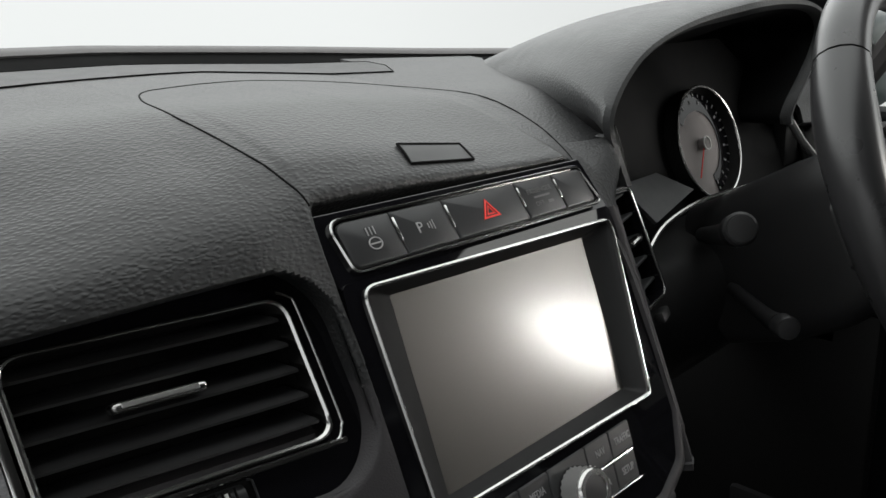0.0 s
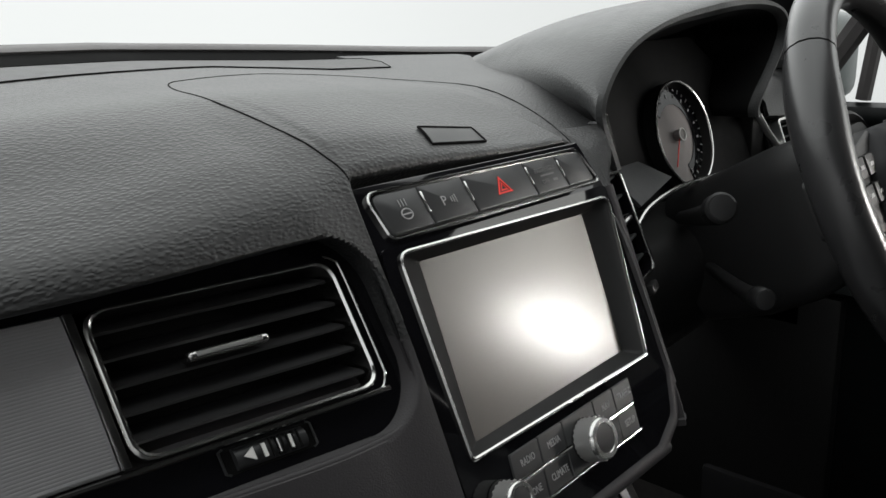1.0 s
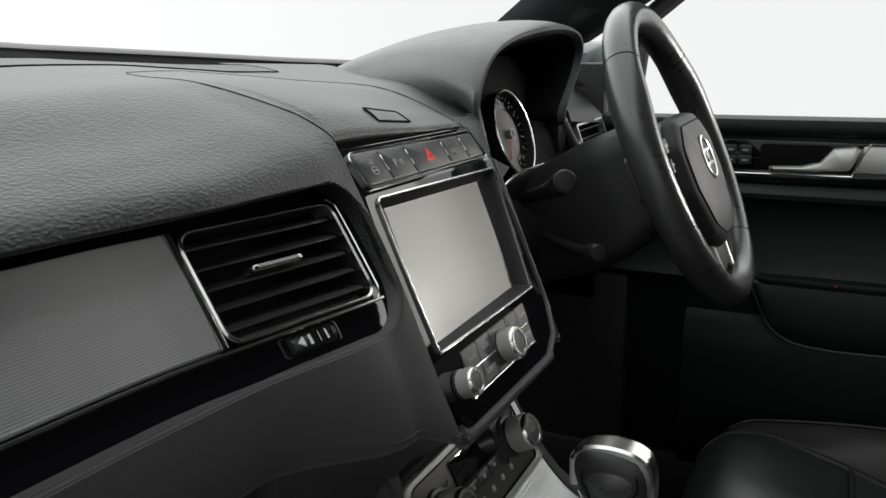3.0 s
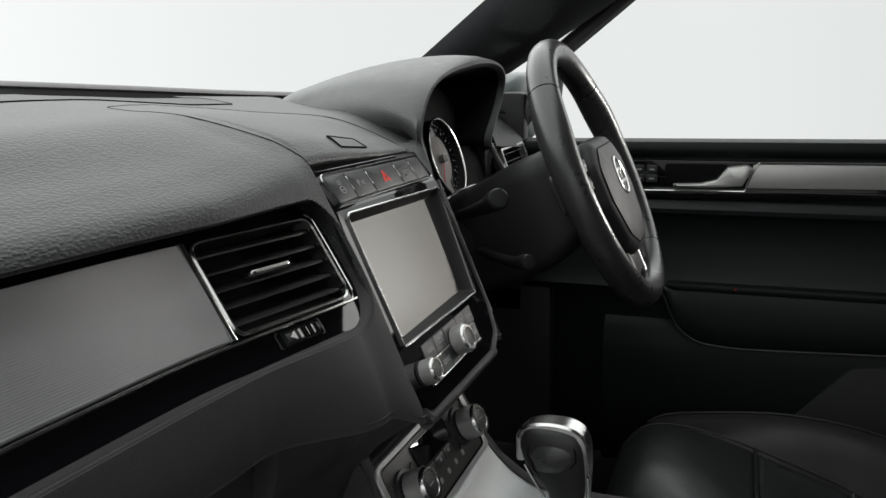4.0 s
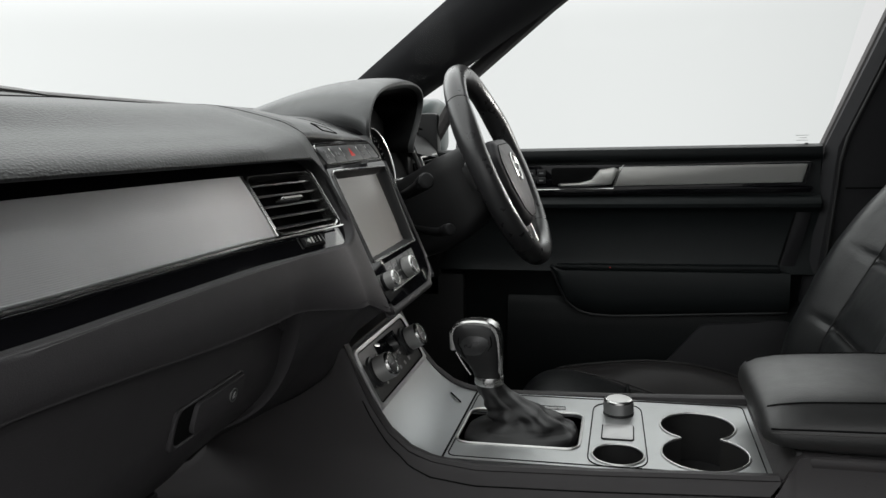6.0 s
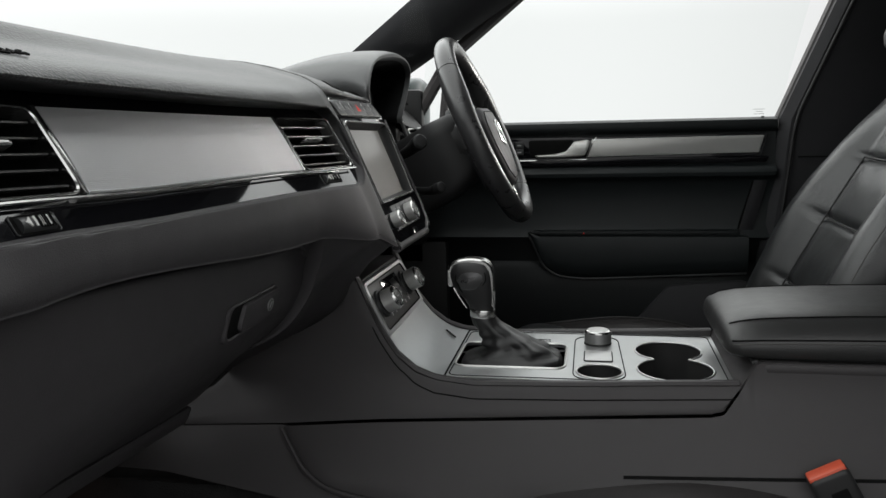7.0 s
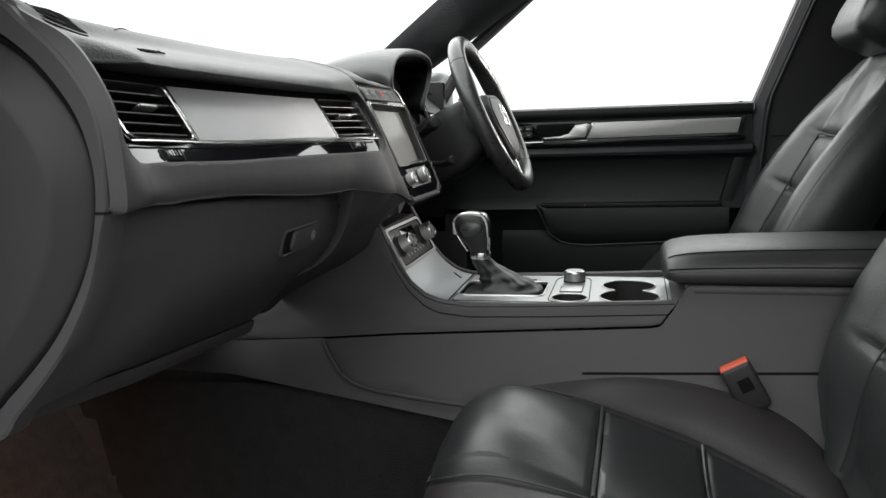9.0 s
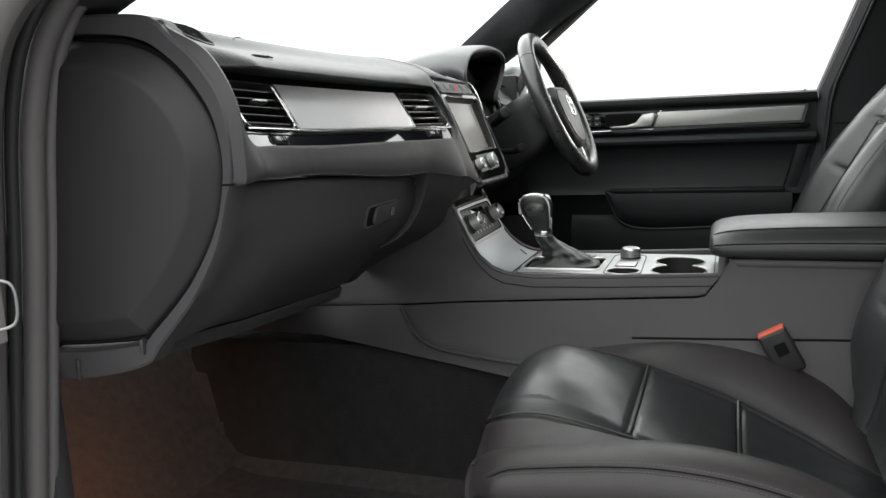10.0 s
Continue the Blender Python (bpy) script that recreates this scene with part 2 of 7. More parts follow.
# ---- materials ----
def material(name, color, rough, metal=0.0, bump="", scale=300.0, strength=0.2, vary=0.12, spec=0.5, coat=0.0, dist=0.0006, mottled=9.0, blotch=0.06):
    m = bpy.data.materials.new(name)
    m.use_nodes = True
    nt = m.node_tree
    N, L = nt.nodes, nt.links
    b = N["Principled BSDF"]
    b.inputs["Roughness"].default_value = rough
    b.inputs["Metallic"].default_value = metal
    b.inputs["Specular IOR Level"].default_value = spec
    b.inputs["Coat Weight"].default_value = coat
    b.inputs["Coat Roughness"].default_value = 0.04
    co = N.new("ShaderNodeTexCoord")
    big = N.new("ShaderNodeTexNoise")
    big.inputs["Scale"].default_value = mottled
    big.inputs["Detail"].default_value = 6
    L.new(co.outputs["Object"], big.inputs["Vector"])
    mix = N.new("ShaderNodeMix")
    mix.data_type = "RGBA"
    c = Vector(color)
    mix.inputs[6].default_value = (*(c * (1 - vary)), 1)
    mix.inputs[7].default_value = (*(c * (1 + vary)), 1)
    L.new(big.outputs["Fac"], mix.inputs[0])
    L.new(mix.outputs[2], b.inputs["Base Color"])
    rr = N.new("ShaderNodeMapRange")
    rr.inputs["To Min"].default_value, rr.inputs["To Max"].default_value = max(0.0, rough - blotch * min(1, rough * 4)), min(1.0, rough + blotch * min(1, rough * 4))
    fine = N.new("ShaderNodeTexNoise")
    fine.inputs["Scale"].default_value = mottled * 7
    fine.inputs["Detail"].default_value = 4
    L.new(co.outputs["Object"], fine.inputs["Vector"])
    L.new(fine.outputs["Fac"], rr.inputs["Value"])
    L.new(rr.outputs["Result"], b.inputs["Roughness"])
    if bump:
        bp = N.new("ShaderNodeBump")
        bp.inputs["Strength"].default_value = strength
        bp.inputs["Distance"].default_value = dist
        if bump in ("grain", "leather"):
            warpn = N.new("ShaderNodeTexNoise")
            warpn.inputs["Scale"].default_value = scale * 0.5
            squash = N.new("ShaderNodeMapping")
            squash.inputs["Scale"].default_value = (0.58, 1.0, 1.0) if bump == "grain" else (1.0, 1.0, 1.0)
            L.new(co.outputs["Object"], squash.inputs["Vector"])
            L.new(squash.outputs["Vector"], warpn.inputs["Vector"])
            addv = N.new("ShaderNodeMix")
            addv.data_type = "RGBA"
            addv.blend_type = "LINEAR_LIGHT"
            addv.inputs[0].default_value = 0.6 / scale
            L.new(squash.outputs["Vector"], addv.inputs[6])
            L.new(warpn.outputs["Color"], addv.inputs[7])
            vo = N.new("ShaderNodeTexVoronoi")
            vo.feature = "SMOOTH_F1"
            vo.inputs["Scale"].default_value = scale
            L.new(addv.outputs[2], vo.inputs["Vector"])
            if bump == "grain":
                addv.inputs[0].default_value = 0.55 / scale
                vo.inputs["Smoothness"].default_value = 0.6
                mr = N.new("ShaderNodeMapRange")
                mr.interpolation_type = "SMOOTHSTEP"
                mr.inputs["From Min"].default_value, mr.inputs["From Max"].default_value = 0.05, 0.75
                mr.inputs["To Min"].default_value, mr.inputs["To Max"].default_value = 1.0, 0.0
                L.new(vo.outputs["Distance"], mr.inputs["Value"])
                L.new(mr.outputs["Result"], bp.inputs["Height"])
            else:
                inv = N.new("ShaderNodeMath")
                inv.operation = "MULTIPLY_ADD"
                inv.inputs[1].default_value = -1.0
                L.new(vo.outputs["Distance"], inv.inputs[0])
                crease = N.new("ShaderNodeTexNoise")
                crease.inputs["Scale"].default_value, crease.inputs["Detail"].default_value = 38, 4
                L.new(co.outputs["Object"], crease.inputs["Vector"])
                deep = N.new("ShaderNodeMath")
                deep.operation = "MULTIPLY"
                deep.inputs[1].default_value = 2.2
                L.new(crease.outputs["Fac"], deep.inputs[0])
                L.new(deep.outputs[0], inv.inputs[2])
                L.new(inv.outputs[0], bp.inputs["Height"])
        elif bump == "ribs_y":
            wv = N.new("ShaderNodeTexWave")
            wv.bands_direction = "X"
            wv.inputs["Scale"].default_value = scale
            wv.inputs["Distortion"].default_value = 0.05
            L.new(co.outputs["Object"], wv.inputs["Vector"])
            L.new(wv.outputs["Fac"], bp.inputs["Height"])
        else:
            ns = N.new("ShaderNodeTexNoise")
            ns.inputs["Scale"].default_value = scale
            ns.inputs["Detail"].default_value = 5
            L.new(co.outputs["Object"], ns.inputs["Vector"])
            L.new(ns.outputs["Fac"], bp.inputs["Height"])
        L.new(bp.outputs["Normal"], b.inputs["Normal"])
    return m


PAD = material("grained_soft_pad", (0.0145, 0.0151, 0.0155), 0.50, spec=0.48, bump="grain", scale=580, strength=0.42, dist=0.0007, blotch=0.015)
LENSM = material("smooth_sensor_cover", (0.022, 0.0226, 0.023), 0.5, spec=0.4, bump="fine", scale=1800, strength=0.12, dist=0.0002)
HOODM = material("hood_plastic", (0.046, 0.0475, 0.048), 0.48, spec=0.45, bump="grain", scale=620, strength=0.30, dist=0.0006)
STRIPM = material("defroster_plastic", (0.027, 0.0275, 0.028), 0.56, spec=0.36, bump="fine", scale=1500, strength=0.25, dist=0.0003)
LOWER = material("lower_dash_plastic", (0.0415, 0.0394, 0.0414), 0.52, spec=0.30, bump="fine", scale=1050, strength=0.85, dist=0.0003)
CONS = material("console_plastic", (0.0305, 0.0284, 0.0293), 0.52, spec=0.33, bump="fine", scale=1050, strength=0.8, dist=0.0003)
BLACK = material("black_plastic", (0.019, 0.019, 0.0192), 0.50, spec=0.28, bump="fine", scale=1200, strength=0.15, dist=0.0003)
GAP = material("dark_gap", (0.006, 0.006, 0.006), 0.9, spec=0.08)
GLOSS = material("piano_black", (0.005, 0.005, 0.006), 0.035, spec=0.45)
KEY = material("key_plastic", (0.022, 0.023, 0.024), 0.42, bump="fine", scale=2500, strength=0.1, dist=0.0002)
CHROME = material("satin_chrome", (0.50, 0.50, 0.49), 0.22, metal=1.0, vary=0.05)
SATIN = material("satin_silver", (0.58, 0.58, 0.57), 0.40, metal=1.0, vary=0.05, bump="fine", scale=2500, strength=0.05, dist=0.0002)
PANEL = material("ribbed_aluminium", (0.51, 0.51, 0.52), 0.42, metal=0.8, vary=0.05, bump="fine", scale=2200, strength=0.06, dist=0.0002)
TRIM = material("ribbed_console_metal", (0.40, 0.41, 0.41), 0.40, metal=0.85, vary=0.06, bump="ribs_y", scale=150, strength=0.25, dist=0.0003)
RAMPM = material("ribbed_ramp_metal", (0.49, 0.505, 0.51), 0.40, metal=0.85, vary=0.06)
CLIMM = material("climate_frame_silver", (0.42, 0.42, 0.42), 0.42, metal=0.75, vary=0.05, bump="fine", scale=2500, strength=0.06, dist=0.0002)
CLIMF = material("climate_face_plastic", (0.055, 0.054, 0.053), 0.45, spec=0.4, bump="fine", scale=2500, strength=0.1, dist=0.0002)
# black mask and lining, taken darker to hold the shade under the hood
CLUSTM = material("shaded_cluster_plastic", (0.005, 0.005, 0.0052), 0.6, spec=0.08)
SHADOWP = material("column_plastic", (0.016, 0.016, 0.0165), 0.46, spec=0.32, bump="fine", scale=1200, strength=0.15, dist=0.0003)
SCREEN = material("screen_glass", (0.024, 0.024, 0.022), 0.44, spec=0.8, vary=0.02, blotch=0.004, coat=0.7)
SCREEN.node_tree.nodes["Principled BSDF"].inputs["Coat Roughness"].default_value = 0.20
# tan tint puts the warm reflected surroundings into the screen's colour
SCREEN.node_tree.nodes["Principled BSDF"].inputs["Specular Tint"].default_value = (1.0, 0.95, 0.88, 1)
KNURL = material("knurled_silver", (0.46, 0.46, 0.45), 0.34, metal=0.65, vary=0.05)
LEATHER = material("black_leather", (0.015, 0.016, 0.0165), 0.36, spec=0.5, bump="leather", scale=560, strength=0.5, dist=0.0004)
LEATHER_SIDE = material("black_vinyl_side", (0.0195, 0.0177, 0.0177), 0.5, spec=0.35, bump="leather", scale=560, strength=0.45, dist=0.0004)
RIMLEATHER = material("wheel_leather", (0.028, 0.0282, 0.029), 0.29, spec=0.6, bump="fine", scale=1300, strength=0.15, dist=0.0003)
CARPET = material("carpet", (0.040, 0.0375, 0.037), 0.95, bump="fine", scale=500, strength=1.0, dist=0.004, spec=0.1, vary=0.45, mottled=60)
THREAD = material("stitch_thread", (0.042, 0.040, 0.039), 0.7)
ARMM = material("armrest_leather", (0.019, 0.0192, 0.0192), 0.42, spec=0.45, bump="leather", scale=560, strength=0.4, dist=0.0004)
WHITE = material("print_white", (0.62, 0.62, 0.6), 0.6)
GREY_PRINT = material("print_grey", (0.30, 0.30, 0.30), 0.6)
RED = material("hazard_red", (0.75, 0.04, 0.03), 0.5)
BUCKLE_RED = material("buckle_red", (0.50, 0.075, 0.035), 0.40)
PILLAR = material("pillar_trim", (0.022, 0.022, 0.024), 0.6, spec=0.25, bump="fine", scale=900, strength=0.10, dist=0.0005)
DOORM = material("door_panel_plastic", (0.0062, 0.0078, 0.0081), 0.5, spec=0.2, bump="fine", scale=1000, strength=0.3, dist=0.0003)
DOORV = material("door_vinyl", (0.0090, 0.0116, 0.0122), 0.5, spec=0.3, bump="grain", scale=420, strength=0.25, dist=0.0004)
BODY = material("car_paint_grey", (0.26, 0.25, 0.24), 0.42, metal=0.2, coat=0.4, vary=0.04)
SEAL = material("door_seal_rubber", (0.078, 0.073, 0.073), 0.6, bump="fine", scale=800, strength=0.3)
ROOFM = material("headliner_cloth", (0.05, 0.05, 0.05), 0.95, bump="fine", scale=900, strength=0.5)
FLOORM = material("booth_floor_paint", (0.30, 0.30, 0.30), 0.6, bump="fine", scale=60, strength=0.1)
TINT = material("tinted_rear_glass", (0.010, 0.011, 0.012), 0.08)
GREYM = material("grey_metal_frame", (0.28, 0.28, 0.28), 0.38, metal=0.8, vary=0.05)
DOORTRIM = material("brushed_aluminium_trim", (0.50, 0.50, 0.48), 0.38, metal=0.55, vary=0.05, bump="fine", scale=2500, strength=0.05, dist=0.0002)
BOOTM = material("gaiter_leather", (0.010, 0.010, 0.0103), 0.45, spec=0.4, bump="leather", scale=900, strength=0.25, dist=0.0003)
DIALM = material("dial_face", (0.25, 0.23, 0.225), 0.6, spec=0.15, vary=0.03)
YELLOW = material("yellow_plastic", (0.55, 0.42, 0.05), 0.45)

ENDM = material("end_panel_plastic", (0.0220, 0.0213, 0.0222), 0.50, spec=0.25, bump="fine", scale=950, strength=0.35, dist=0.0003)
FELT = material("black_felt", (0.020, 0.0196, 0.0196), 0.95, spec=0.05, bump="fine", scale=600, strength=0.8, dist=0.003, vary=0.3, mottled=40)

GLASS = bpy.data.materials.new("window_glass")
GLASS.use_nodes = True
gn, gl = GLASS.node_tree.nodes, GLASS.node_tree.links
gn.remove(gn["Principled BSDF"])
g_t, g_g, g_m = gn.new("ShaderNodeBsdfTransparent"), gn.new("ShaderNodeBsdfGlossy"), gn.new("ShaderNodeMixShader")
g_t.inputs[0].default_value = (0.96, 0.98, 0.97, 1)
g_g.inputs["Roughness"].default_value = 0.02
g_m.inputs[0].default_value = 0.012
gl.new(g_t.outputs[0], g_m.inputs[1])
gl.new(g_g.outputs[0], g_m.inputs[2])
gl.new(g_m.outputs[0], gn["Material Output"].inputs[0])

# ---- the planes that most fittings lie in ----
STACK = axes((0, 0, 0.6), (1, 0, 0), (0, 0.397, 0.918))          # screen face
STRIP = axes((0, 0.046, 0.705), (1, 0, 0), (0, 0.568, 0.823))    # switch row above it
VENT = axes((0, 0.047, 0.653), (1, 0, 0), (0, 0.504, 0.864))     # passenger trim band


def wave(x):
    """The dash front swings a little forward between the door and the stack."""
    return table_at([(-0.785, 0.0), (-0.765, -0.004), (-0.750, -0.005), (-0.720, -0.001), (-0.680, 0.004), (-0.640, 0.0075), (-0.60, 0.009), (-0.50, 0.009), (-0.40, 0.007), (-0.32, 0.0045), (-0.25, 0.0)], x)


def bend(x):
    """How far the dash front comes towards the cabin near the centre stack."""
    return -0.024 * smoothstep((x + 0.30) / 0.2) + wave(x)


def rise(x):
    """The trim band climbs a little towards the door."""
    return 0.0265 * (-0.25 - x)


def low_climb(x):
    """How much more the lower edge of the trim band climbs near the door."""
    return 0.0050 * smoothstep((-0.52 - x) / 0.24)


def on_dash(p):
    v = (p.z - 0.653) / 0.864
    return Vector((p.x, p.y + bend(p.x), p.z + rise(p.x) + low_climb(p.x) * max(0.0, min(1.0, 1 - v / 0.066))))


# ---- setting: booth floor, car floor, pillars, roof ----
def structure(name, bm, m, label, category):
    return tagged(part(name, bm, m), label, category, kind="structure")


structure("ground", lathe([(0.0, -0.60), (2.6, -0.60), (2.6, -0.52), (0.0, -0.50)], Matrix.Identity(4), 64), FLOORM, "grey painted booth floor round the car", "floor")

floor_rows = []
for x in [-0.80 + 0.0333 * i for i in range(49)]:
    side = smoothstep((0.238 - abs(x + 0.012)) / 0.068)
    row = []
    for y, z in [(-1.9, 0.0), (-1.2, 0.0), (-0.6, 0.0), (-0.1, 0.0), (0.2, 0.0), (0.40, 0.0), (0.46, 0.01), (0.50, 0.06), (0.54, 0.13), (0.58, 0.20), (0.62, 0.30), (0.66, 0.45), (0.66, 0.72)]:
        lump = 0.004 * noise.noise(Vector((x * 9, y * 9, 1.3)))
        row.append(V(x, y, max(z, 0.24 * side) + lump))
    floor_rows.append(row)
structure("floor", sheet(floor_rows, 0.02, (0, -0.2, 1)), CARPET, "dark grey carpet over the car floor and footwell", "carpet")

# black felt up the side of the tunnel
FLOORZ = [(-1.9, 0.0), (0.40, 0.0), (0.46, 0.01), (0.50, 0.06), (0.54, 0.13), (0.58, 0.20), (0.62, 0.30)]
for s in (-1, 1):
    felt_rows = []
    for y in [-0.60 + 0.02 * i for i in range(60)]:
        base = table_at(FLOORZ, y)
        cross = [k / 800 for k in range(801) if 0.24 * smoothstep(k / 800) >= base]
        u0 = cross[0] if cross else 1.0
        felt_rows.append([V(-0.012 + s * (0.242 - 0.068 * (u0 + (1 - u0) * k / 8)), y, 0.24 * smoothstep(u0 + (1 - u0) * k / 8) + 0.006) for k in range(9)])
    structure("tunnel_lining", sheet(felt_rows, 0.003, (s, 0, 0.5)), FELT, "black felt lining up the side of the tunnel", "carpet")

# kick panels and sills beside the footwells
for s, name in ((-1, "wall_west"), (1, "wall_east")):
    x = 0.80 * s
    structure(name, rbox((x, -0.30, 0.03), (0.05, 1.15, 0.10), 0.01), PILLAR, "dark plastic sill trim", "trim panel")
    structure(name, rbox((x, 0.49 if s < 0 else 0.38, 0.20), (0.03, 0.36 if s < 0 else 0.60, 0.42), 0.01), BLACK if s > 0 else PILLAR, "dark plastic kick panel in the footwell", "trim panel")
    structure(name, rbox((x, 0.52 if s < 0 else 0.40, 0.56), (0.03, 0.30 if s < 0 else 0.54, 0.42), 0.01), BLACK if s > 0 else PILLAR, "dark panel beside the footwell", "trim panel")
    structure(name, rbox((x + 0.03 * s, -1.45, 0.34), (0.05, 1.35, 0.68), 0.02), DOORM, "dark rear door panel", "door")
for s, name in ((-1, "wall_west"), (1, "wall_east")):
    structure(name, sheet([[V(0.82 * s, y, 0.66), V(0.80 * s, y, 0.80), V(0.73 * s, y, 1.0), V(0.61 * s, y, 1.21)] for y in ((-1.05, -1.3, -1.6, -2.1) if s > 0 else (-1.18, -1.4, -1.7, -2.1))], 0.006, (-s, 0, 0)), TINT, "dark tinted rear side window", "window")
structure("wall_south", sheet([[V(x, -2.11 + 0.15 * k, 0.70 + 0.5 * k) for k in (0, 0.5, 1)] for x in (-0.8, -0.3, 0.3, 0.8)], 0.006, (0, 1, 0)), TINT, "dark tinted rear window", "window")
structure("wall_south", rbox((0, -2.1, 0.34), (1.6, 0.05, 0.75), 0.02), DOORM, "dark rear seat back wall", "wall")

# the roof lining
roof_bms = []
for x0, x1, y0, y1 in ((-0.62, 0.62, -1.25, -0.40), (-0.62, 0.62, -2.1, -1.25)):
    roof_bms.append(sheet([[V(x0 + (x1 - x0) * i / 6, y0 + (y1 - y0) * j / 6, 1.24 - 0.12 * (x0 + (x1 - x0) * i / 6) ** 2 - 0.03 * max(0, y0 + (y1 - y0) * j / 6 + 0.5)) for j in range(7)] for i in range(7)], 0.03, (0, 0, -1)))
structure("ceiling", merge(*roof_bms), ROOFM, "dark cloth headliner under the roof", "headliner")


def pillar(s):
    """Windscreen pillar with its trim; s = -1 passenger's side."""
    front, rear, back = [], [], []
    loops = []
    for t in [i / 10 for i in range(11)]:
        f = V(0.735 - 0.16 * t, 0.395 - 0.72 * t, 0.77 + 0.50 * t)
        r = V(0.785 - 0.16 * t, 0.16 - 0.60 * t, 0.803 + 0.345 * t)
        o = V(0.03, 0.05, 0.02)
        loop = [f] + [f.lerp(r, k / 8) + V(-0.024 * math.sin(math.pi * k / 8) ** 0.7, 0, -0.004) for k in range(1, 8)] + [r, r + V(0.05, 0.01, 0.01), f + V(0.05, -0.012, 0.004)]
        loops.append([V(p.x * s, p.y, p.z) for p in loop])
    return rings(loops)


tagged(part("pillar_trim", pillar(1), PILLAR), "dark grained windscreen pillar trim", "pillar", kind="structure")
tagged(part("pillar_trim", pillar(-1), PILLAR), "dark grained windscreen pillar trim beside the open door", "pillar", kind="structure")


def b_pillar(s):
    loops = []
    for z, y0, y1, x in ((0.0, -0.66, -0.92, 0.80), (0.36, -0.63, -0.93, 0.80), (0.56, -0.655, -0.95, 0.80), (0.68, -0.665, -0.96, 0.79), (0.92, -0.755, -1.0, 0.74), (1.18, -0.86, -1.03, 0.64)):
        loops.append([V(x * s, y0, z), V((x - 0.02) * s, y0 - 0.02, z), V((x - 0.03) * s, (y0 + y1) / 2, z), V((x - 0.02) * s, y1, z), V((x + 0.05) * s, y1, z), V((x + 0.05) * s, y0, z)])
    return rings(loops)


for s in (1, -1):
    if s == 1:
        tagged(part("pillar_trim", b_pillar(s), PILLAR), "dark door pillar trim behind the window", "pillar", kind="structure")
    else:
        tagged(part("pillar_trim", warp(b_pillar(s), lambda p: p + V(0, -0.22, 0)), PILLAR), "dark door pillar trim behind the open doorway", "pillar", kind="structure")
for s in (1, -1):
    tagged(part("roof_rail", tube([V(0.60 * s, -0.30, 1.19), V(0.62 * s, -0.7, 1.2), V(0.63 * s, -1.3, 1.2), V(0.62 * s, -2.0, 1.15)], 0.045, 10), PILLAR), "dark roof edge trim", "roof rail", kind="structure")
# unseen headers above the front door openings, lower edges set to shape the light
for s, low in ((1, 1.03), (-1, 1.07)):
    structure("roof_rail", sheet([[V(s * (0.70 - 0.07 * smoothstep((y + 0.45) / 0.35)), y, low), V(s * (0.675 - 0.05 * smoothstep((y + 0.45) / 0.35)), y, low + 0.03), V(s * 0.63, y, 1.13), V(s * 0.58, y, 1.205)] for y in (-0.24, -0.35, -0.5, -0.7, -0.9, -1.1)], 0.012, (-s, 0, -0.3)), ROOFM, "dark lining of the roof edge above the door", "roof lining")
# unseen header, its front edge placed to darken reflections in the gloss band
structure("ceiling", sheet([[V(x, -0.40, 1.225 - 0.10 * x * x), V(x, -0.33, 1.225 - 0.10 * x * x), V(x, -0.250 - 0.12 * x * x, 1.210 - 0.10 * x * x)] for x in (-0.58, -0.3, 0, 0.3, 0.58)], 0.02, (0, 0, -1)), ROOFM, "dark header lining above the windscreen", "headliner")


# ---- dashboard ----
STATIONS = [
    (-0.797, [(0.105, 0.768), (0.068, 0.744), (0.046, 0.715), (0.036, 0.69), (0.033, 0.665), (0.032, 0.64), (0.032, 0.625), (0.034, 0.616)]),
    (-0.790, [(0.100, 0.775), (0.060, 0.752), (0.036, 0.720), (0.025, 0.69), (0.022, 0.665), (0.021, 0.64), (0.021, 0.625), (0.023, 0.613)]),
    (-0.750, [(0.116, 0.771), (0.098, 0.757), (0.086, 0.737), (0.067, 0.705), (0.046, 0.665), (0.032, 0.64), (0.026, 0.624), (0.029, 0.615)]),
    (-0.700, [(0.114, 0.7655), (0.079, 0.7535), (0.0525, 0.7398), (0.0447, 0.713), (0.034, 0.665), (0.030, 0.64), (0.028, 0.623), (0.030, 0.6115)]),
    (-0.260, [(0.112, 0.7585), (0.079, 0.7470), (0.0533, 0.7335), (0.0447, 0.706), (0.037, 0.66), (0.031, 0.628), (0.027, 0.602), (0.029, 0.580)]),
    (-0.150, [(0.110, 0.763), (0.080, 0.752), (0.059, 0.736), (0.044, 0.704), (0.028, 0.66), (0.013, 0.625), (0.001, 0.596), (-0.008, 0.565)]),
    (-0.114, [(0.105, 0.7645), (0.081, 0.7535), (0.065, 0.739), (0.045, 0.703), (0.023, 0.66), (0.006, 0.620), (-0.008, 0.585), (-0.022, 0.550)]),
    (-0.106, [(0.100, 0.764), (0.080, 0.7535), (0.070, 0.742), (0.080, 0.728), (0.070, 0.68), (0.045, 0.620), (0.014, 0.568), (-0.010, 0.548)]),
    (0.084, [(0.105, 0.748), (0.082, 0.740), (0.070, 0.734), (0.080, 0.720), (0.070, 0.68), (0.045, 0.620), (0.014, 0.568), (-0.010, 0.546)]),
    (0.094, [(0.105, 0.745), (0.080, 0.736), (0.065, 0.727), (0.042, 0.694), (0.023, 0.66), (0.006, 0.620), (-0.008, 0.585), (-0.022, 0.548)]),
    (0.110, [(0.108, 0.744), (0.083, 0.734), (0.064, 0.722), (0.045, 0.692), (0.030, 0.66), (0.016, 0.620), (0.004, 0.585), (-0.008, 0.552)]),
]


def rear_y(x):
    return 0.45 - 0.42 * abs(x) ** 1.2


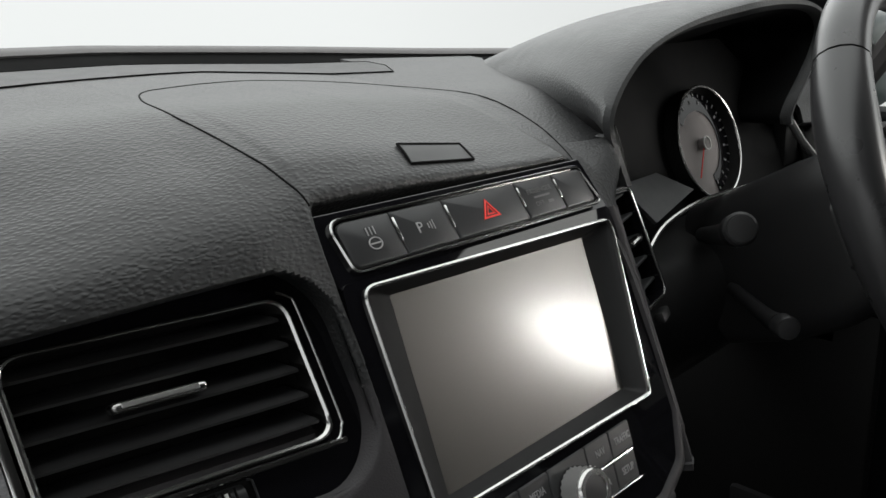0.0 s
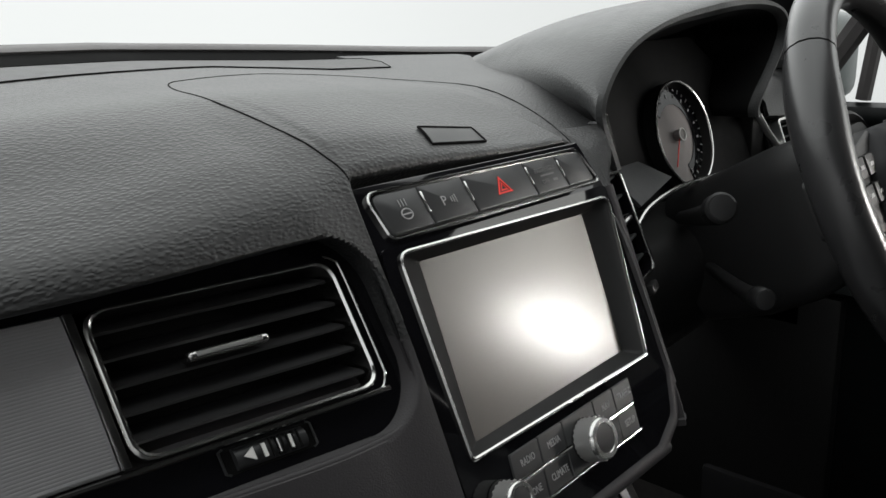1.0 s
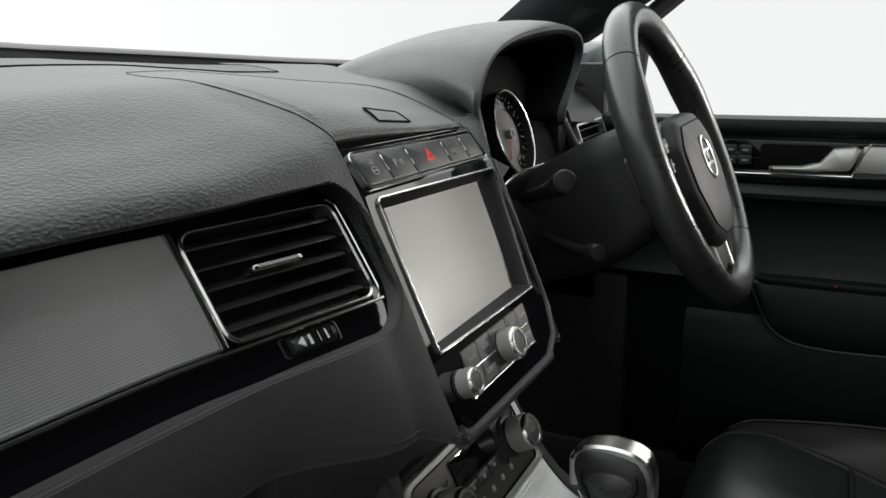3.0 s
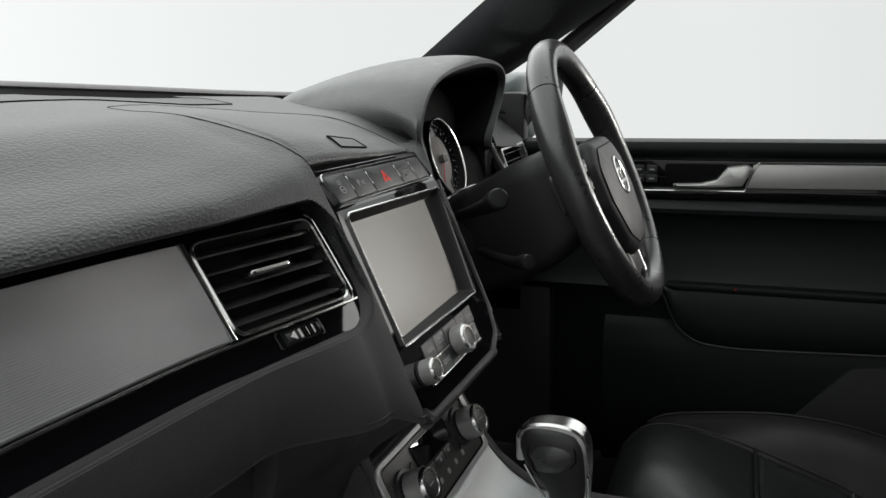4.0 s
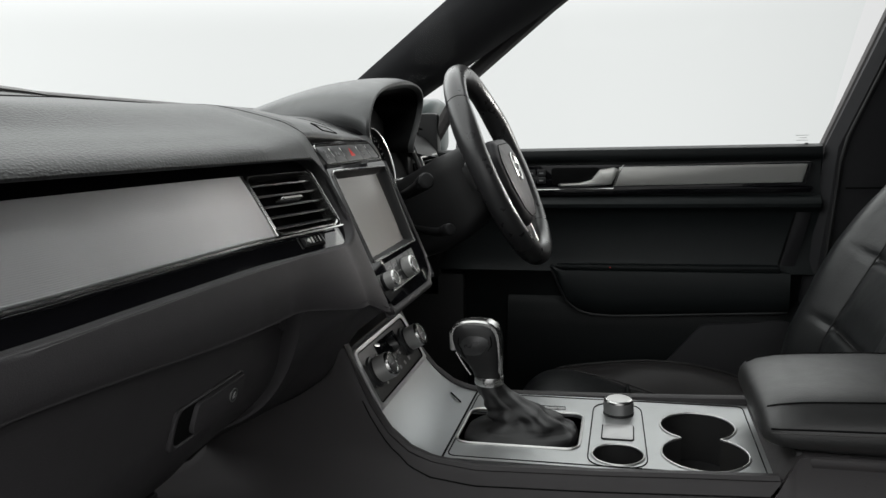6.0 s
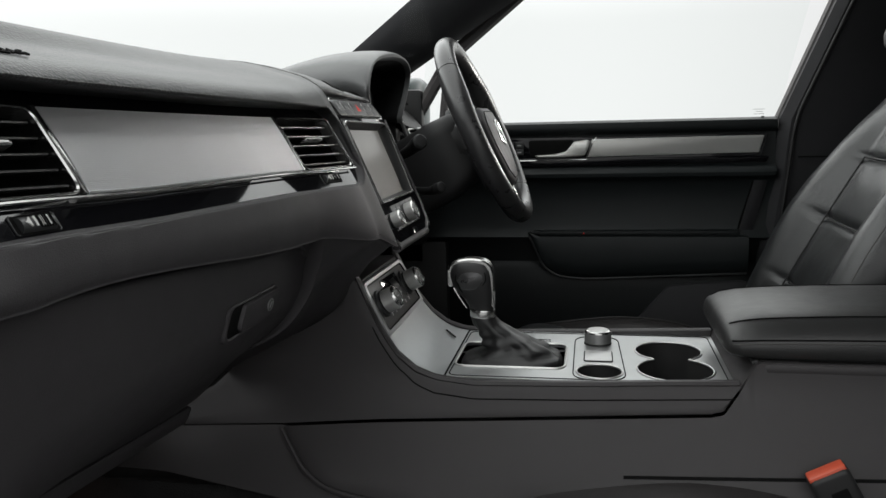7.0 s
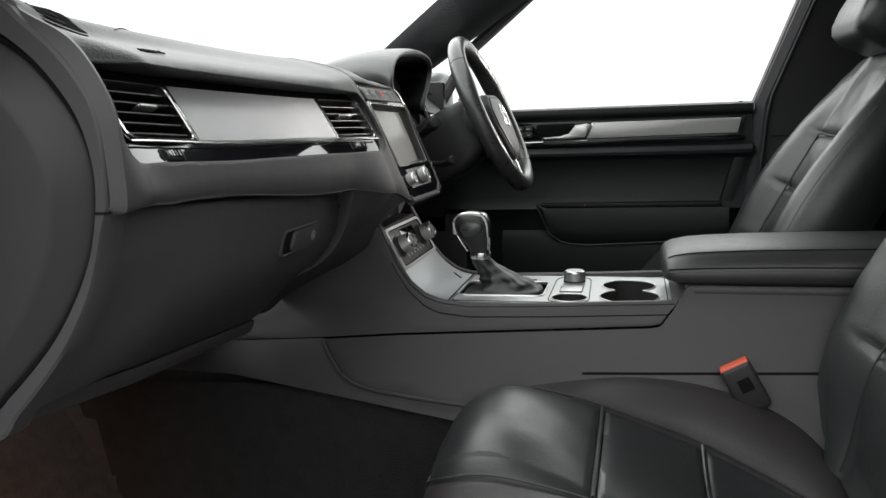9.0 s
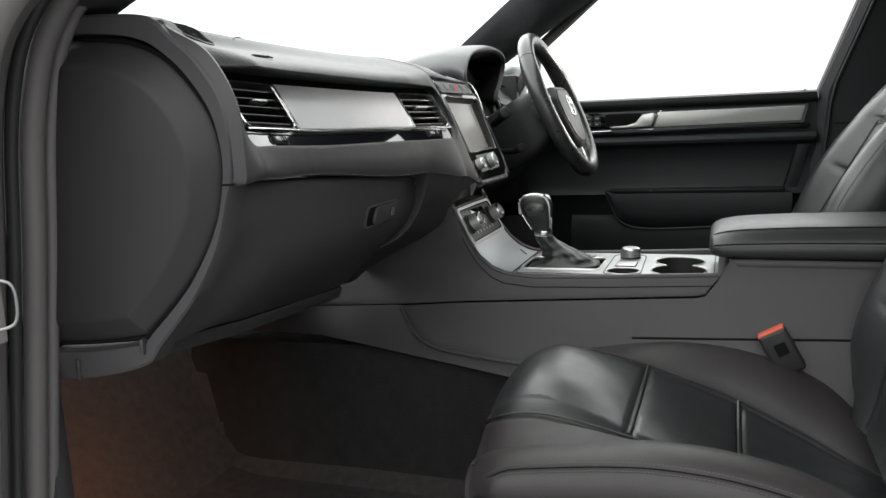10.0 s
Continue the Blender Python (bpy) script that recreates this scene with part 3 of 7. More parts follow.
def rear_z(x):
    """Height of the dash top at the foot of the windscreen."""
    return table_at([(-0.80, 0.787), (-0.60, 0.790), (-0.40, 0.796), (-0.20, 0.8010), (-0.04, 0.7972), (0.06, 0.7912), (0.16, 0.7845), (0.28, 0.7755), (0.5, 0.762), (0.8, 0.745)], x)


def profile(x):
    for (a, pa), (b, pb) in zip(STATIONS, STATIONS[1:]):
        if x <= b:
            break
    t = smoothstep((x - a) / (b - a))
    pts = [((1 - t) * p[0] + t * q[0], (1 - t) * p[1] + t * q[1]) for p, q in zip(pa, pb)]
    pts = [(y + wave(x), z) for y, z in pts]
    yr, (y4, z4) = rear_y(x), pts[0]
    crest = 0.786 - 0.10 * max(0.0, x) + min(0.004, 0.03 * max(0.0, -x)) - 0.001 * smoothstep((-0.68 - x) / 0.09)
    head = [(yr, rear_z(x)), (y4 + (yr - y4) * 0.75, crest + 0.35 * (rear_z(x) - crest - 0.002)), (y4 + (yr - y4) * 0.45, crest - 0.005), (y4 + (yr - y4) * 0.2, z4 + (crest - z4) * 0.62)]
    last = pts[-1]
    deep = 0.012 + 0.058 * smoothstep((x + 0.772) / 0.03)
    return head + pts + [(last[0] + 0.008, last[1] - 0.003), (last[0] + deep, last[1] - 0.004)]


def slot_mask(x, z):
    """1 inside the trim band's opening, 0 outside, with a soft lip."""
    zz = z - rise(x)
    low = 0.6285 + low_climb(x)
    cx, cz, hx, hz, r = (-0.757 - 0.1145) / 2, (low + 0.7245) / 2, (0.757 - 0.1145) / 2, (0.7245 - low) / 2, 0.016 + 0.018 * smoothstep((x + 0.3) / 0.1)
    dx, dz = abs(x - cx) - hx + r, abs(zz - cz) - hz + r
    d = math.hypot(max(dx, 0), max(dz, 0)) + min(max(dx, dz), 0) - r
    return smoothstep(-d / 0.005)


def at_z(line, z):
    """The point of a falling line at a height."""
    for p, q in zip(line, line[1:]):
        if p.z >= z >= q.z and p.z > q.z:
            return p.lerp(q, (p.z - z) / (p.z - q.z))
    return line[0] if z > line[0].z else line[-1]


ZROWS = [0.752 - 0.0016 * i for i in range(86)]
SPLIT = 52
xs = sorted(set([round(-0.797 + 0.0045 * i, 4) for i in range(202)] + [-0.790, -0.114, -0.112, -0.110, -0.108, -0.106, 0.084, 0.089, 0.094, 0.110] + [-0.759, -0.757, -0.755, -0.753, -0.751] + [round(-0.155 + 0.0012 * i, 4) for i in range(42)]))
xs = [x for x in xs if -0.797 <= x <= 0.110]
upper_rows, lower_rows = [], []
for x in xs:
    line = smooth_line([V(x, y, z) for y, z in profile(x)], 12)
    front = line[12 * 3:12 * 11 + 1]
    top_z = ZROWS[0] + rise(x)
    head = [p for p in line[:12 * 3]]
    start = at_z(front, min(front[0].z - 0.0002, top_z))
    i0 = next(i for i, p in enumerate(front) if p.z < top_z)
    neck = front[:max(1, i0)]
    neck = [neck[0].lerp(start, k / 7) if len(neck) < 2 else neck[min(len(neck) - 1, round(k * (len(neck) - 1) / 7))] for k in range(8)]
    row = [head[i] for i in range(0, 36, 2)] + neck
    body = []
    for zr in ZROWS:
        p = at_z(front, max(zr + rise(x), front[-1].z + 0.0001 * (zr - 0.6)))
        m = slot_mask(x, p.z)
        floor_y = 0.047 + (p.z - rise(x) - 0.653) * 0.583 + bend(x) + (0.034 if -0.7515 < x < -0.128 and -0.002 < (p.z - rise(x) - 0.653) / 0.864 < 0.067 else 0.011)
        body.append(V(x, p.y + m * max(0.0, floor_y - p.y), p.z))
    end_z = body[-1].z
    tail = [at_z(front, end_z + (front[-1].z - end_z) * k / 8) for k in range(1, 9)] + line[12 * 11 + 1::2]
    upper_rows.append(row + body[:SPLIT + 1])
    lower_rows.append(body[SPLIT:] + tail)


def skin(x, y):
    """Height of the dash top at a place in plan."""
    xx = min(x, 0.110)
    line = smooth_line([V(0, a, b) for a, b in profile(xx)[:9]], 12)
    for p, q in zip(line, line[1:]):
        if p.y >= y >= q.y:
            return p.lerp(q, (p.y - y) / (p.y - q.y)).z - (0.02 * (x - 0.11) / 0.2 * smoothstep((0.2 - y) / 0.15) if x > 0.11 else 0)
    return line[-1].z


dashboard = thing("dashboard", (-0.3, 0.25, 0.5), "black grained soft-touch dashboard with a recessed trim band", "dashboard")
left_n = sum(1 for x in xs if x <= -0.7535)
part("upper_pad", sheet(upper_rows[left_n - 1:], 0.005), PAD, dashboard, "grained black upper dashboard pad")
part("end_skin", sheet(upper_rows[:left_n], 0.005), LOWER, dashboard)
part("lower_fascia", sheet(lower_rows, 0.005), LOWER, dashboard, "fine-grained black lower fascia")

# soft rolled lip round the opening
lip_line = rounded(box2(-0.757, 0.6285, -0.1145, 0.7245), [0.016, 0.034, 0.034, 0.016], 14)
lip_pts = []
for i in range(len(lip_line)):
    a, b = lip_line[i - 1], lip_line[i]
    m = max(1, int((b - a).length / 0.01))
    lip_pts += [a.lerp(b, k / m) for k in range(1, m + 1)]


def on_skin(x, zz, sink):
    z = zz + rise(x)
    p = at_z(smooth_line([V(x, y, h) for y, h in profile(x)], 12)[36:133], z)
    return V(x, p.y + sink, z)


mid_z = 0.669
ring = [on_skin(p.x, p.y + low_climb(p.x) * max(0.0, (mid_z - p.y) / 0.0405), 0.0030) for p in lip_pts]
start = next(i for i in range(len(ring)) if lip_pts[i].y <= mid_z and lip_pts[i - 1].y > mid_z)
order = [(start + k) % len(ring) for k in range(len(ring))]
part("lip", tube([ring[i] for i in order if lip_pts[i].y <= mid_z], 0.0022, 10), LOWER, dashboard)
part("lip", tube([ring[i] for i in order if lip_pts[i].y > mid_z], 0.0024, 10), PAD, dashboard)

# pad between the centre and the instrument hood
rows = []
for i in range(22):
    x = 0.110 + 0.20 * i / 21
    y0 = table_at([(0.110, 0.064), (0.150, 0.076), (0.172, 0.10), (0.20, 0.17), (0.225, 0.235), (0.26, 0.29), (0.31, 0.35)], x)
    yr = rear_y(x) + 0.02
    rows.append([V(x, y, skin(x, y)) for y in [yr + (y0 - yr) * j / 16 for j in range(17)]] + [V(x, y0 + 0.002, skin(x, y0) - 0.02)])
part("centre_pad", sheet(rows, 0.006), PAD, dashboard)

# pad that runs down between the stack and the driver's centre vent
rows = []
for i in range(40):
    z = 0.738 - 0.180 * i / 39
    left = at_z(smooth_line([V(0.110, y, h) for y, h in profile(0.110)], 12)[36:133], z)
    xr = table_at([(0.556, 0.130), (0.690, 0.126), (0.702, 0.145), (0.712, 0.162), (0.722, 0.163), (0.738, 0.156)], z)
    yr = table_at([(0.556, 0.012), (0.690, 0.068), (0.702, 0.078), (0.738, 0.084)], z)
    right = V(xr, yr, z)
    rows.append([left.lerp(right, k / 8) + V(0, -0.004 * math.sin(math.pi * k / 8), 0) for k in range(9)] + [right + V(0.002, 0.012, 0)])
part("stack_side_pad", sheet(rows, 0.004, (0.3, -1, 0.2)), PAD, dashboard)

# end panel facing the doorway
END = [(0.214, 0.772), (0.150, 0.764), (0.103, 0.741), (0.066, 0.698), (0.050, 0.657), (0.050, 0.616), (0.063, 0.568), (0.103, 0.506), (0.163, 0.448), (0.184, 0.437), (0.30, 0.425), (0.36, 0.44), (0.36, 0.76), (0.30, 0.775)]
end_line = [(p.x, p.y) for p in smooth_line([(a, b, 0) for a, b in END], 5, closed=True)]
loops = []
ec = V(0.205, 0.60)
for f, x in ((0.99, -0.776), (0.99, -0.786), (0.975, -0.7900), (0.955, -0.7915), (0.835, -0.8085), (0.815, -0.8105), (0.79, -0.8112), (0.3, -0.8100)):
    loops.append([V(x, ec.x + (p[0] - ec.x) * f, ec.y + (p[1] - ec.y) * f) for p in end_line])
part("end_panel", rings(loops), ENDM, dashboard, "smooth dark end panel facing the doorway", angle=60)
# rim between skin and end panel, down to the sill
OUT = [(0.24, 0.797), (0.168, 0.794), (0.128, 0.790), (0.109, 0.782), (0.094, 0.767), (0.068, 0.744), (0.046, 0.715), (0.036, 0.69), (0.033, 0.65), (0.034, 0.625), (0.036, 0.612), (0.042, 0.597), (0.052, 0.565), (0.066, 0.533), (0.097, 0.487), (0.145, 0.436), (0.18, 0.405), (0.30, 0.385), (0.38, 0.42), (0.38, 0.78), (0.31, 0.80)]
out_line = smooth_line([(a, b, 0) for a, b in OUT], 5, closed=True)
in_line = smooth_line([(a, b, 0) for a, b in END], 5, closed=True)


def resample(line, n):
    seg = [(line[(i + 1) % len(line)] - line[i]).length for i in range(len(line))]
    total, out, i, acc = sum(seg), [], 0, 0.0
    for k in range(n):
        d = total * k / n
        while acc + seg[i] < d:
            acc += seg[i]
            i += 1
        out.append(line[i].lerp(line[(i + 1) % len(line)], (d - acc) / max(seg[i], 1e-9)))
    return out


def nearest_on(line, p):
    return min(line, key=lambda q: (q - p).length)


dense_in = resample(in_line, 600)
rim_o = out_line
rim_i = [nearest_on(dense_in, p) for p in rim_o]
loops = [[V(-0.770, p.x, p.y) for p in rim_o], [V(-0.7965, p.x, p.y) for p in rim_o],
         [V(-0.799, *(p.lerp(q, 0.12)).to_2d()) for p, q in zip(rim_o, rim_i)],
         [V(-0.7965, *(p.lerp(q, 0.78)).to_2d()) for p, q in zip(rim_o, rim_i)],
         [V(-0.776, *(p.lerp(q, 0.88)).to_2d()) for p, q in zip(rim_o, rim_i)]]
part("end_rim", rings(loops, cap=False), LOWER, dashboard)

part("panel_gap", tube([V(-0.7885, p.x, p.y) for p in smooth_line([(a, b, 0) for a, b in END[:11]], 5)], 0.0026, 6), GAP, dashboard)
part("rim_joint", tube([(-0.785, 0.0335, 0.6125), (-0.797, 0.0345, 0.6125), (-0.7992, 0.037, 0.6125), (-0.7985, 0.046, 0.6125)], 0.0011, 6), GAP, dashboard)
for y, z, n in ((0.172, 0.431, 0.018), (0.268, 0.398, 0.026)):
    part("clip", rbox((-0.797, y, z), (0.010, 0.006, n), 0.002), KEY, dashboard, "small light plastic clip")
part("panel_backing", rbox((-0.765, 0.245, 0.643), (0.02, 0.25, 0.286), 0.01), GAP, dashboard)

# glovebox, set back under the pad
box_rows = []
for i in range(40):
    x = -0.775 + 0.585 * i / 39
    top = table_at([(-0.79, 0.617), (-0.26, 0.580), (-0.2, 0.562)], x)
    low = table_at([(-0.79, 0.412), (-0.55, 0.385), (-0.25, 0.365)], x)
    dish = 0.003 * smoothstep((x + 0.34) / 0.1)
    ctrl = [(0.075, top - 0.002), (0.058, top - 0.003), (0.053, top - 0.010), (0.056, 0.562), (0.060, 0.540), (0.066, 0.515), (0.080, 0.488), (0.106, 0.461), (0.152, 0.428), (0.20, low + 0.015), (0.235, low), (0.26, low - 0.002)]
    near = 1 - smoothstep((x + 0.765) / 0.09)
    behind = [(z, y + 0.004) for y, z in OUT[10:17]][::-1]
    box_rows.append([V(x - max(0.0, x + 0.45) / 0.26 * 0.040 * smoothstep((0.475 - p.y) / 0.09), p.x + dish + near * max(0.0, table_at(behind, p.y) - p.x), p.y) for p in smooth_line([(a, b, 0) for a, b in ctrl], 5)])
glovebox = thing("glovebox", (-0.5, 0.15, 0.40), "dark plastic glovebox with a recessed latch", "glovebox")
part("door", sheet(box_rows, 0.01, (0, -1, -0.4)), LOWER, glovebox)

# edge strip under the glovebox
rows = []
for i in range(30):
    x = -0.79 + 0.545 * i / 29
    low = table_at([(-0.79, 0.412), (-0.55, 0.385), (-0.25, 0.365)], x)
    rows.append([V(x, 0.212, low + 0.010), V(x, 0.2045, low + 0.0095), V(x, 0.2040, low + 0.006), V(x, 0.210, low - 0.007), V(x, 0.213, low - 0.011), V(x, 0.230, low - 0.013), V(x, 0.36, low - 0.03)])
part("lower_edge", sheet(rows, 0.006, (0, -0.6, -1)), LOWER, dashboard)
part("lower_edge_cover", rbox((-0.5, 0.45, 0.40), (0.66, 0.2, 0.04), 0.005), BLACK, dashboard)

# knee panel sweeping down from the pad into the console
A = [(-0.242, 0.029, 0.583), (-0.226, 0.042, 0.545), (-0.219, 0.062, 0.500), (-0.224, 0.092, 0.464), (-0.228, 0.140, 0.440), (-0.220, 0.20, 0.425)]
B = [(-0.106, -0.014, 0.553), (-0.110, 0.008, 0.532), (-0.112, 0.032, 0.505), (-0.114, 0.066, 0.462), (-0.118, 0.136, 0.418), (-0.130, 0.21, 0.38)]
la, lb = smooth_line(A, 6), smooth_line(B, 6)


def knee_point(p, q, t):
    return p.lerp(q, t) + V(0, 0.009 * math.sin(math.pi * t), 0)


rows = []
for i, (p, q) in enumerate(zip(la, lb)):
    hold = 1 - smoothstep(i / (0.42 * len(la)))
    row = []
    for k in range(13):
        first = knee_point(la[0], lb[0], k / 12)
        y, z = profile(first.x)[-3]
        row.append(knee_point(p, q, k / 12) + V(0, y + 0.0008 - first.y, z + 0.003 - first.z) * hold)
    rows.append([row[0] + V(0.004, 0.02, 0.0), row[0] + V(-0.001, 0.006, 0)] + row)
part("knee_panel", sheet(rows, 0.006, (-0.5, -1, -0.3)), LOWER, dashboard)
part("knee_cover", rbox((-0.02, 0.12, 0.50), (0.23, 0.12, 0.05), 0.01), BLACK, dashboard)

# cowl at the foot of the windscreen: a black gap band, then the grey painted scuttle
rows, far = [], []
for i in range(61):
    x = -0.65 + 1.39 * i / 60
    y, z = rear_y(x), rear_z(x) - 0.014 * smoothstep((-0.22 - x) / 0.22)
    rows.append([V(x, y - 0.004, z - 0.012), V(x, y + 0.006, z - 0.006), V(x, y + 0.020, z + 0.002), V(x, y + 0.036, z + 0.0085)])
    far.append([V(x, y + 0.0365, z + 0.0080), V(x, y + 0.040, z + 0.0105), V(x, y + 0.055, z + 0.0135), V(x, y + 0.07, z + 0.0135), V(x, y + 0.09, 0.70)])
structure("cowl", sheet(rows, 0.003), GAP, "black cowl band at the foot of the windscreen", "cowl")
structure("cowl", sheet(far, 0.003), SEAL, "grey painted scuttle edge outside the windscreen", "cowl")

# windscreen
ws = []
for i in range(17):
    u = -1 + i / 8
    x0, x1 = 0.74 * u, 0.58 * u
    y0, y1 = rear_y(x0) + 0.037, -0.35 - 0.1 * u * u
    ws.append([V(x0 + (x1 - x0) * t, y0 + (y1 - y0) * t, 0.78 + (1.24 - 0.78) * t + 0.03 * math.sin(math.pi * t)) for t in [k / 8 for k in range(9)]])
glass = structure("window_1", grid(ws), GLASS, "clear curved windscreen glass", "windscreen")
glass.visible_shadow = False

# ---- instrument hood ----
LIP = [(0.170, 0.080, 0.698), (0.158, 0.080, 0.720), (0.147, 0.080, 0.741), (0.149, 0.080, 0.757), (0.170, 0.083, 0.777), (0.205, 0.087, 0.795), (0.26, 0.092, 0.809), (0.33, 0.097, 0.819), (0.42, 0.10, 0.826), (0.51, 0.105, 0.824), (0.575, 0.11, 0.815), (0.606, 0.114, 0.797), (0.606, 0.118, 0.772), (0.587, 0.120, 0.745), (0.568, 0.122, 0.722), (0.560, 0.124, 0.704), (0.562, 0.124, 0.692)]
REAR = [(0.195, 0.13, 0.715), (0.195, 0.15, 0.728), (0.20, 0.19, 0.745), (0.225, 0.24, 0.762), (0.26, 0.29, 0.772), (0.29, 0.33, 0.777), (0.33, 0.35, 0.781), (0.38, 0.36, 0.787), (0.44, 0.36, 0.790), (0.50, 0.35, 0.790), (0.56, 0.33, 0.787), (0.60, 0.30, 0.780), (0.63, 0.28, 0.770), (0.65, 0.25, 0.750), (0.66, 0.22, 0.735), (0.66, 0.20, 0.715), (0.66, 0.19, 0.69)]
lip, back = smooth_line(LIP, 6), smooth_line(REAR, 6)
cen = V(0.39, 0.10, 0.715)


def inward(p, d):
    """Towards the dials, in the plane of the opening."""
    q = V(cen.x - p.x, 0, cen.z - p.z).normalized()
    return p + q * d


liner = [[inward(p, 0.040) + V(0, 0.10, 0) for p in lip], [inward(p, 0.030) + V(0, 0.05, 0) for p in lip], [inward(p, 0.019) + V(0, 0.018, 0) for p in lip], [inward(p, 0.014) + V(0, 0.009, 0) for p in lip]]
rows = [[inward(p, 0.0145) + V(0, 0.010, 0) for p in lip], [inward(p, 0.0125) + V(0, 0.004, 0) for p in lip], [inward(p, 0.008) + V(0, 0.0, 0) for p in lip], [inward(p, 0.003) + V(0, 0.0005, 0) for p in lip], [p + V(0, 0.004, 0) for p in lip]]
for k in range(1, 15):
    t = k / 14
    rows.append([p.lerp(q, t) + V(0, 0, 0.016 * math.sin(math.pi * t ** 0.8)) for p, q in zip(lip, back)])
instrument_hood = thing("instrument_hood", (0.40, 0.2, 0.70), "black arched hood over the instrument cluster", "instrument hood")
part("hood_shell", sheet(rows, 0.003, (0, -0.2, 1)), HOODM, instrument_hood, "fine-grained outer hood shell")
part("liner", sheet(liner, 0.002, (0, -0.3, -1)), CLUSTM, instrument_hood, "matt black hood lining with the hood's shade in its colour")

# ---- driver's side of the dashboard, dark under the wheel ----
rows = []
for i in range(25):
    x = 0.105 + 0.695 * i / 24
    fall = smoothstep((x - 0.105) / 0.08)
    end = smoothstep((x - 0.72) / 0.08)
    rows.append([V(x, p.x + 0.05 * fall + 0.05 * end, p.y) for p in smooth_line([(0.13, 0.628, 0), (0.075, 0.622, 0), (0.040, 0.605, 0), (0.030, 0.57, 0), (0.045, 0.52, 0), (0.075, 0.475, 0), (0.15, 0.43, 0), (0.28, 0.40, 0)], 4)])
driver_panel = thing("driver_lower_panel", (0.45, 0.15, 0.42), "dark lower dashboard panel under the steering column", "dashboard panel")
part("panel", sheet(rows, 0.006, (0, -1, 0)), BLACK, driver_panel)
part("lid", slab(rounded(box2(-0.07, -0.03, 0.07, 0.03), 0.008), axes((0.62, 0.083, 0.575), (1, 0, 0), (0, -0.1, 1)), 0.0, 0.004), BLACK, driver_panel)

# dash top at the driver's far end with its vent
rows = []
for i in range(13):
    x = 0.60 + 0.195 * i / 12
    rows.append([V(x, 0.26, 0.775 - 0.02 * i / 12), V(x, 0.19, 0.755 - 0.02 * i / 12), V(x, 0.155, 0.73 - 0.02 * i / 12), V(x, 0.135, 0.705 - 0.02 * i / 12), V(x, 0.13, 0.69 - 0.02 * i / 12), V(x, 0.14, 0.685 - 0.02 * i / 12)])
far_pad = thing("dash_corner", (0.70, 0.2, 0.66), "black grained dashboard corner beside the hood", "dashboard panel")
part("pad", sheet(rows, 0.006), PAD, far_pad)
part("backing", rbox((0.70, 0.20, 0.67), (0.19, 0.10, 0.07), 0.005), BLACK, far_pad)
far_vent = thing("air_vent", (0.70, 0.13, 0.62), "narrow slatted air vent at the dashboard's far corner", "air vent", "dashboard air vents")
FV = axes((0.705, 0.122, 0.650), (1, 0, 0), (0, 0.35, 0.937))
fv_o, fv_i = rounded(box2(-0.072, -0.030, 0.072, 0.034), 0.008), rounded(box2(-0.068, -0.026, 0.068, 0.030), 0.006)
part("frame", collar(fv_o, fv_i, FV, -0.010, 0.002), SATIN, far_vent, "satin silver frame")
part("housing", slab(fv_i, FV, -0.024, -0.020), GAP, far_vent)
for k in range(4):
    part("slat", rbox((0, -0.018 + 0.0135 * k, -0.008), (0.134, 0.0020, 0.016), 0.0006, 1, M=FV), KEY, far_vent)

# ---- instrument cluster ----
cluster = thing("instrument_cluster", (0.40, 0.2, 0.62), "instrument cluster with chrome-ringed dials", "instrument cluster")
CL = axes((0.385, 0.165, 0.680), (1, 0, 0), (0, 0.30, 0.954))
part("back_plate", slab(rounded([(-0.205, -0.10), (0.22, -0.10), (0.22, 0.05), (0.14, 0.112), (-0.10, 0.112), (-0.195, 0.045)], 0.02), CL, -0.02, 0.0), CLUSTM, cluster, "black cluster mask with the hood's shade in its colour")
D = CL @ Matrix.Translation((0.045, 0.0054, 0.0))
dial = part("dial", lathe([(0.0, 0.004), (0.0535, 0.004), (0.0535, 0.0), (0.0, 0.0)], D, 48), DIALM, cluster, "pale grey dial face")
part("well", lathe([(0.0535, 0.0), (0.0575, 0.0), (0.0575, 0.014), (0.0565, 0.0145), (0.0560, 0.013), (0.0535, 0.004)], D, 48), BLACK, dial)
part("bezel", tube([D @ V(0.0572 * math.cos(2 * math.pi * q / 60), 0.0572 * math.sin(2 * math.pi * q / 60), 0.0150) for q in range(60)], 0.0018, 8, closed=True), CHROME, dial, "chrome ring")
DIMM = material("print_dim_grey", (0.13, 0.13, 0.135), 0.6)
arc = [radians(140 - 215 * k / 43) for k in range(44)]
# number band; its black colour paints the shadow over the dial's right side
part("scale_shadow_arc", sheet([[D @ V(r * math.cos(a), r * math.sin(a), 0.0052) for r in (0.0345, 0.040, 0.047, 0.0530)] for a in arc], 0.0008, (0, -1, 0.3)), GLOSS, dial, "number band with the dial's shadow painted dark")
for k in range(21):
    R = D @ Matrix.Rotation(radians(138 - 210 * k / 20), 4, "Z")
    part("tick", rbox((0.0505, 0, 0.0056), (0.0042 if k % 2 else 0.0026, 0.0009, 0.0006), 0, M=R), GREY_PRINT, dial)
    if k % 2 == 0:
        part("numeral_bar", rbox((0.0435, 0, 0.0056), (0.0042, 0.0022, 0.0004), 0, M=R), DIMM, dial)
part("needle", rbox((0.021, 0, 0.0085), (0.036, 0.0012, 0.0012), 0.0004, M=D @ Matrix.Rotation(radians(236), 4, "Z")), RED, dial)
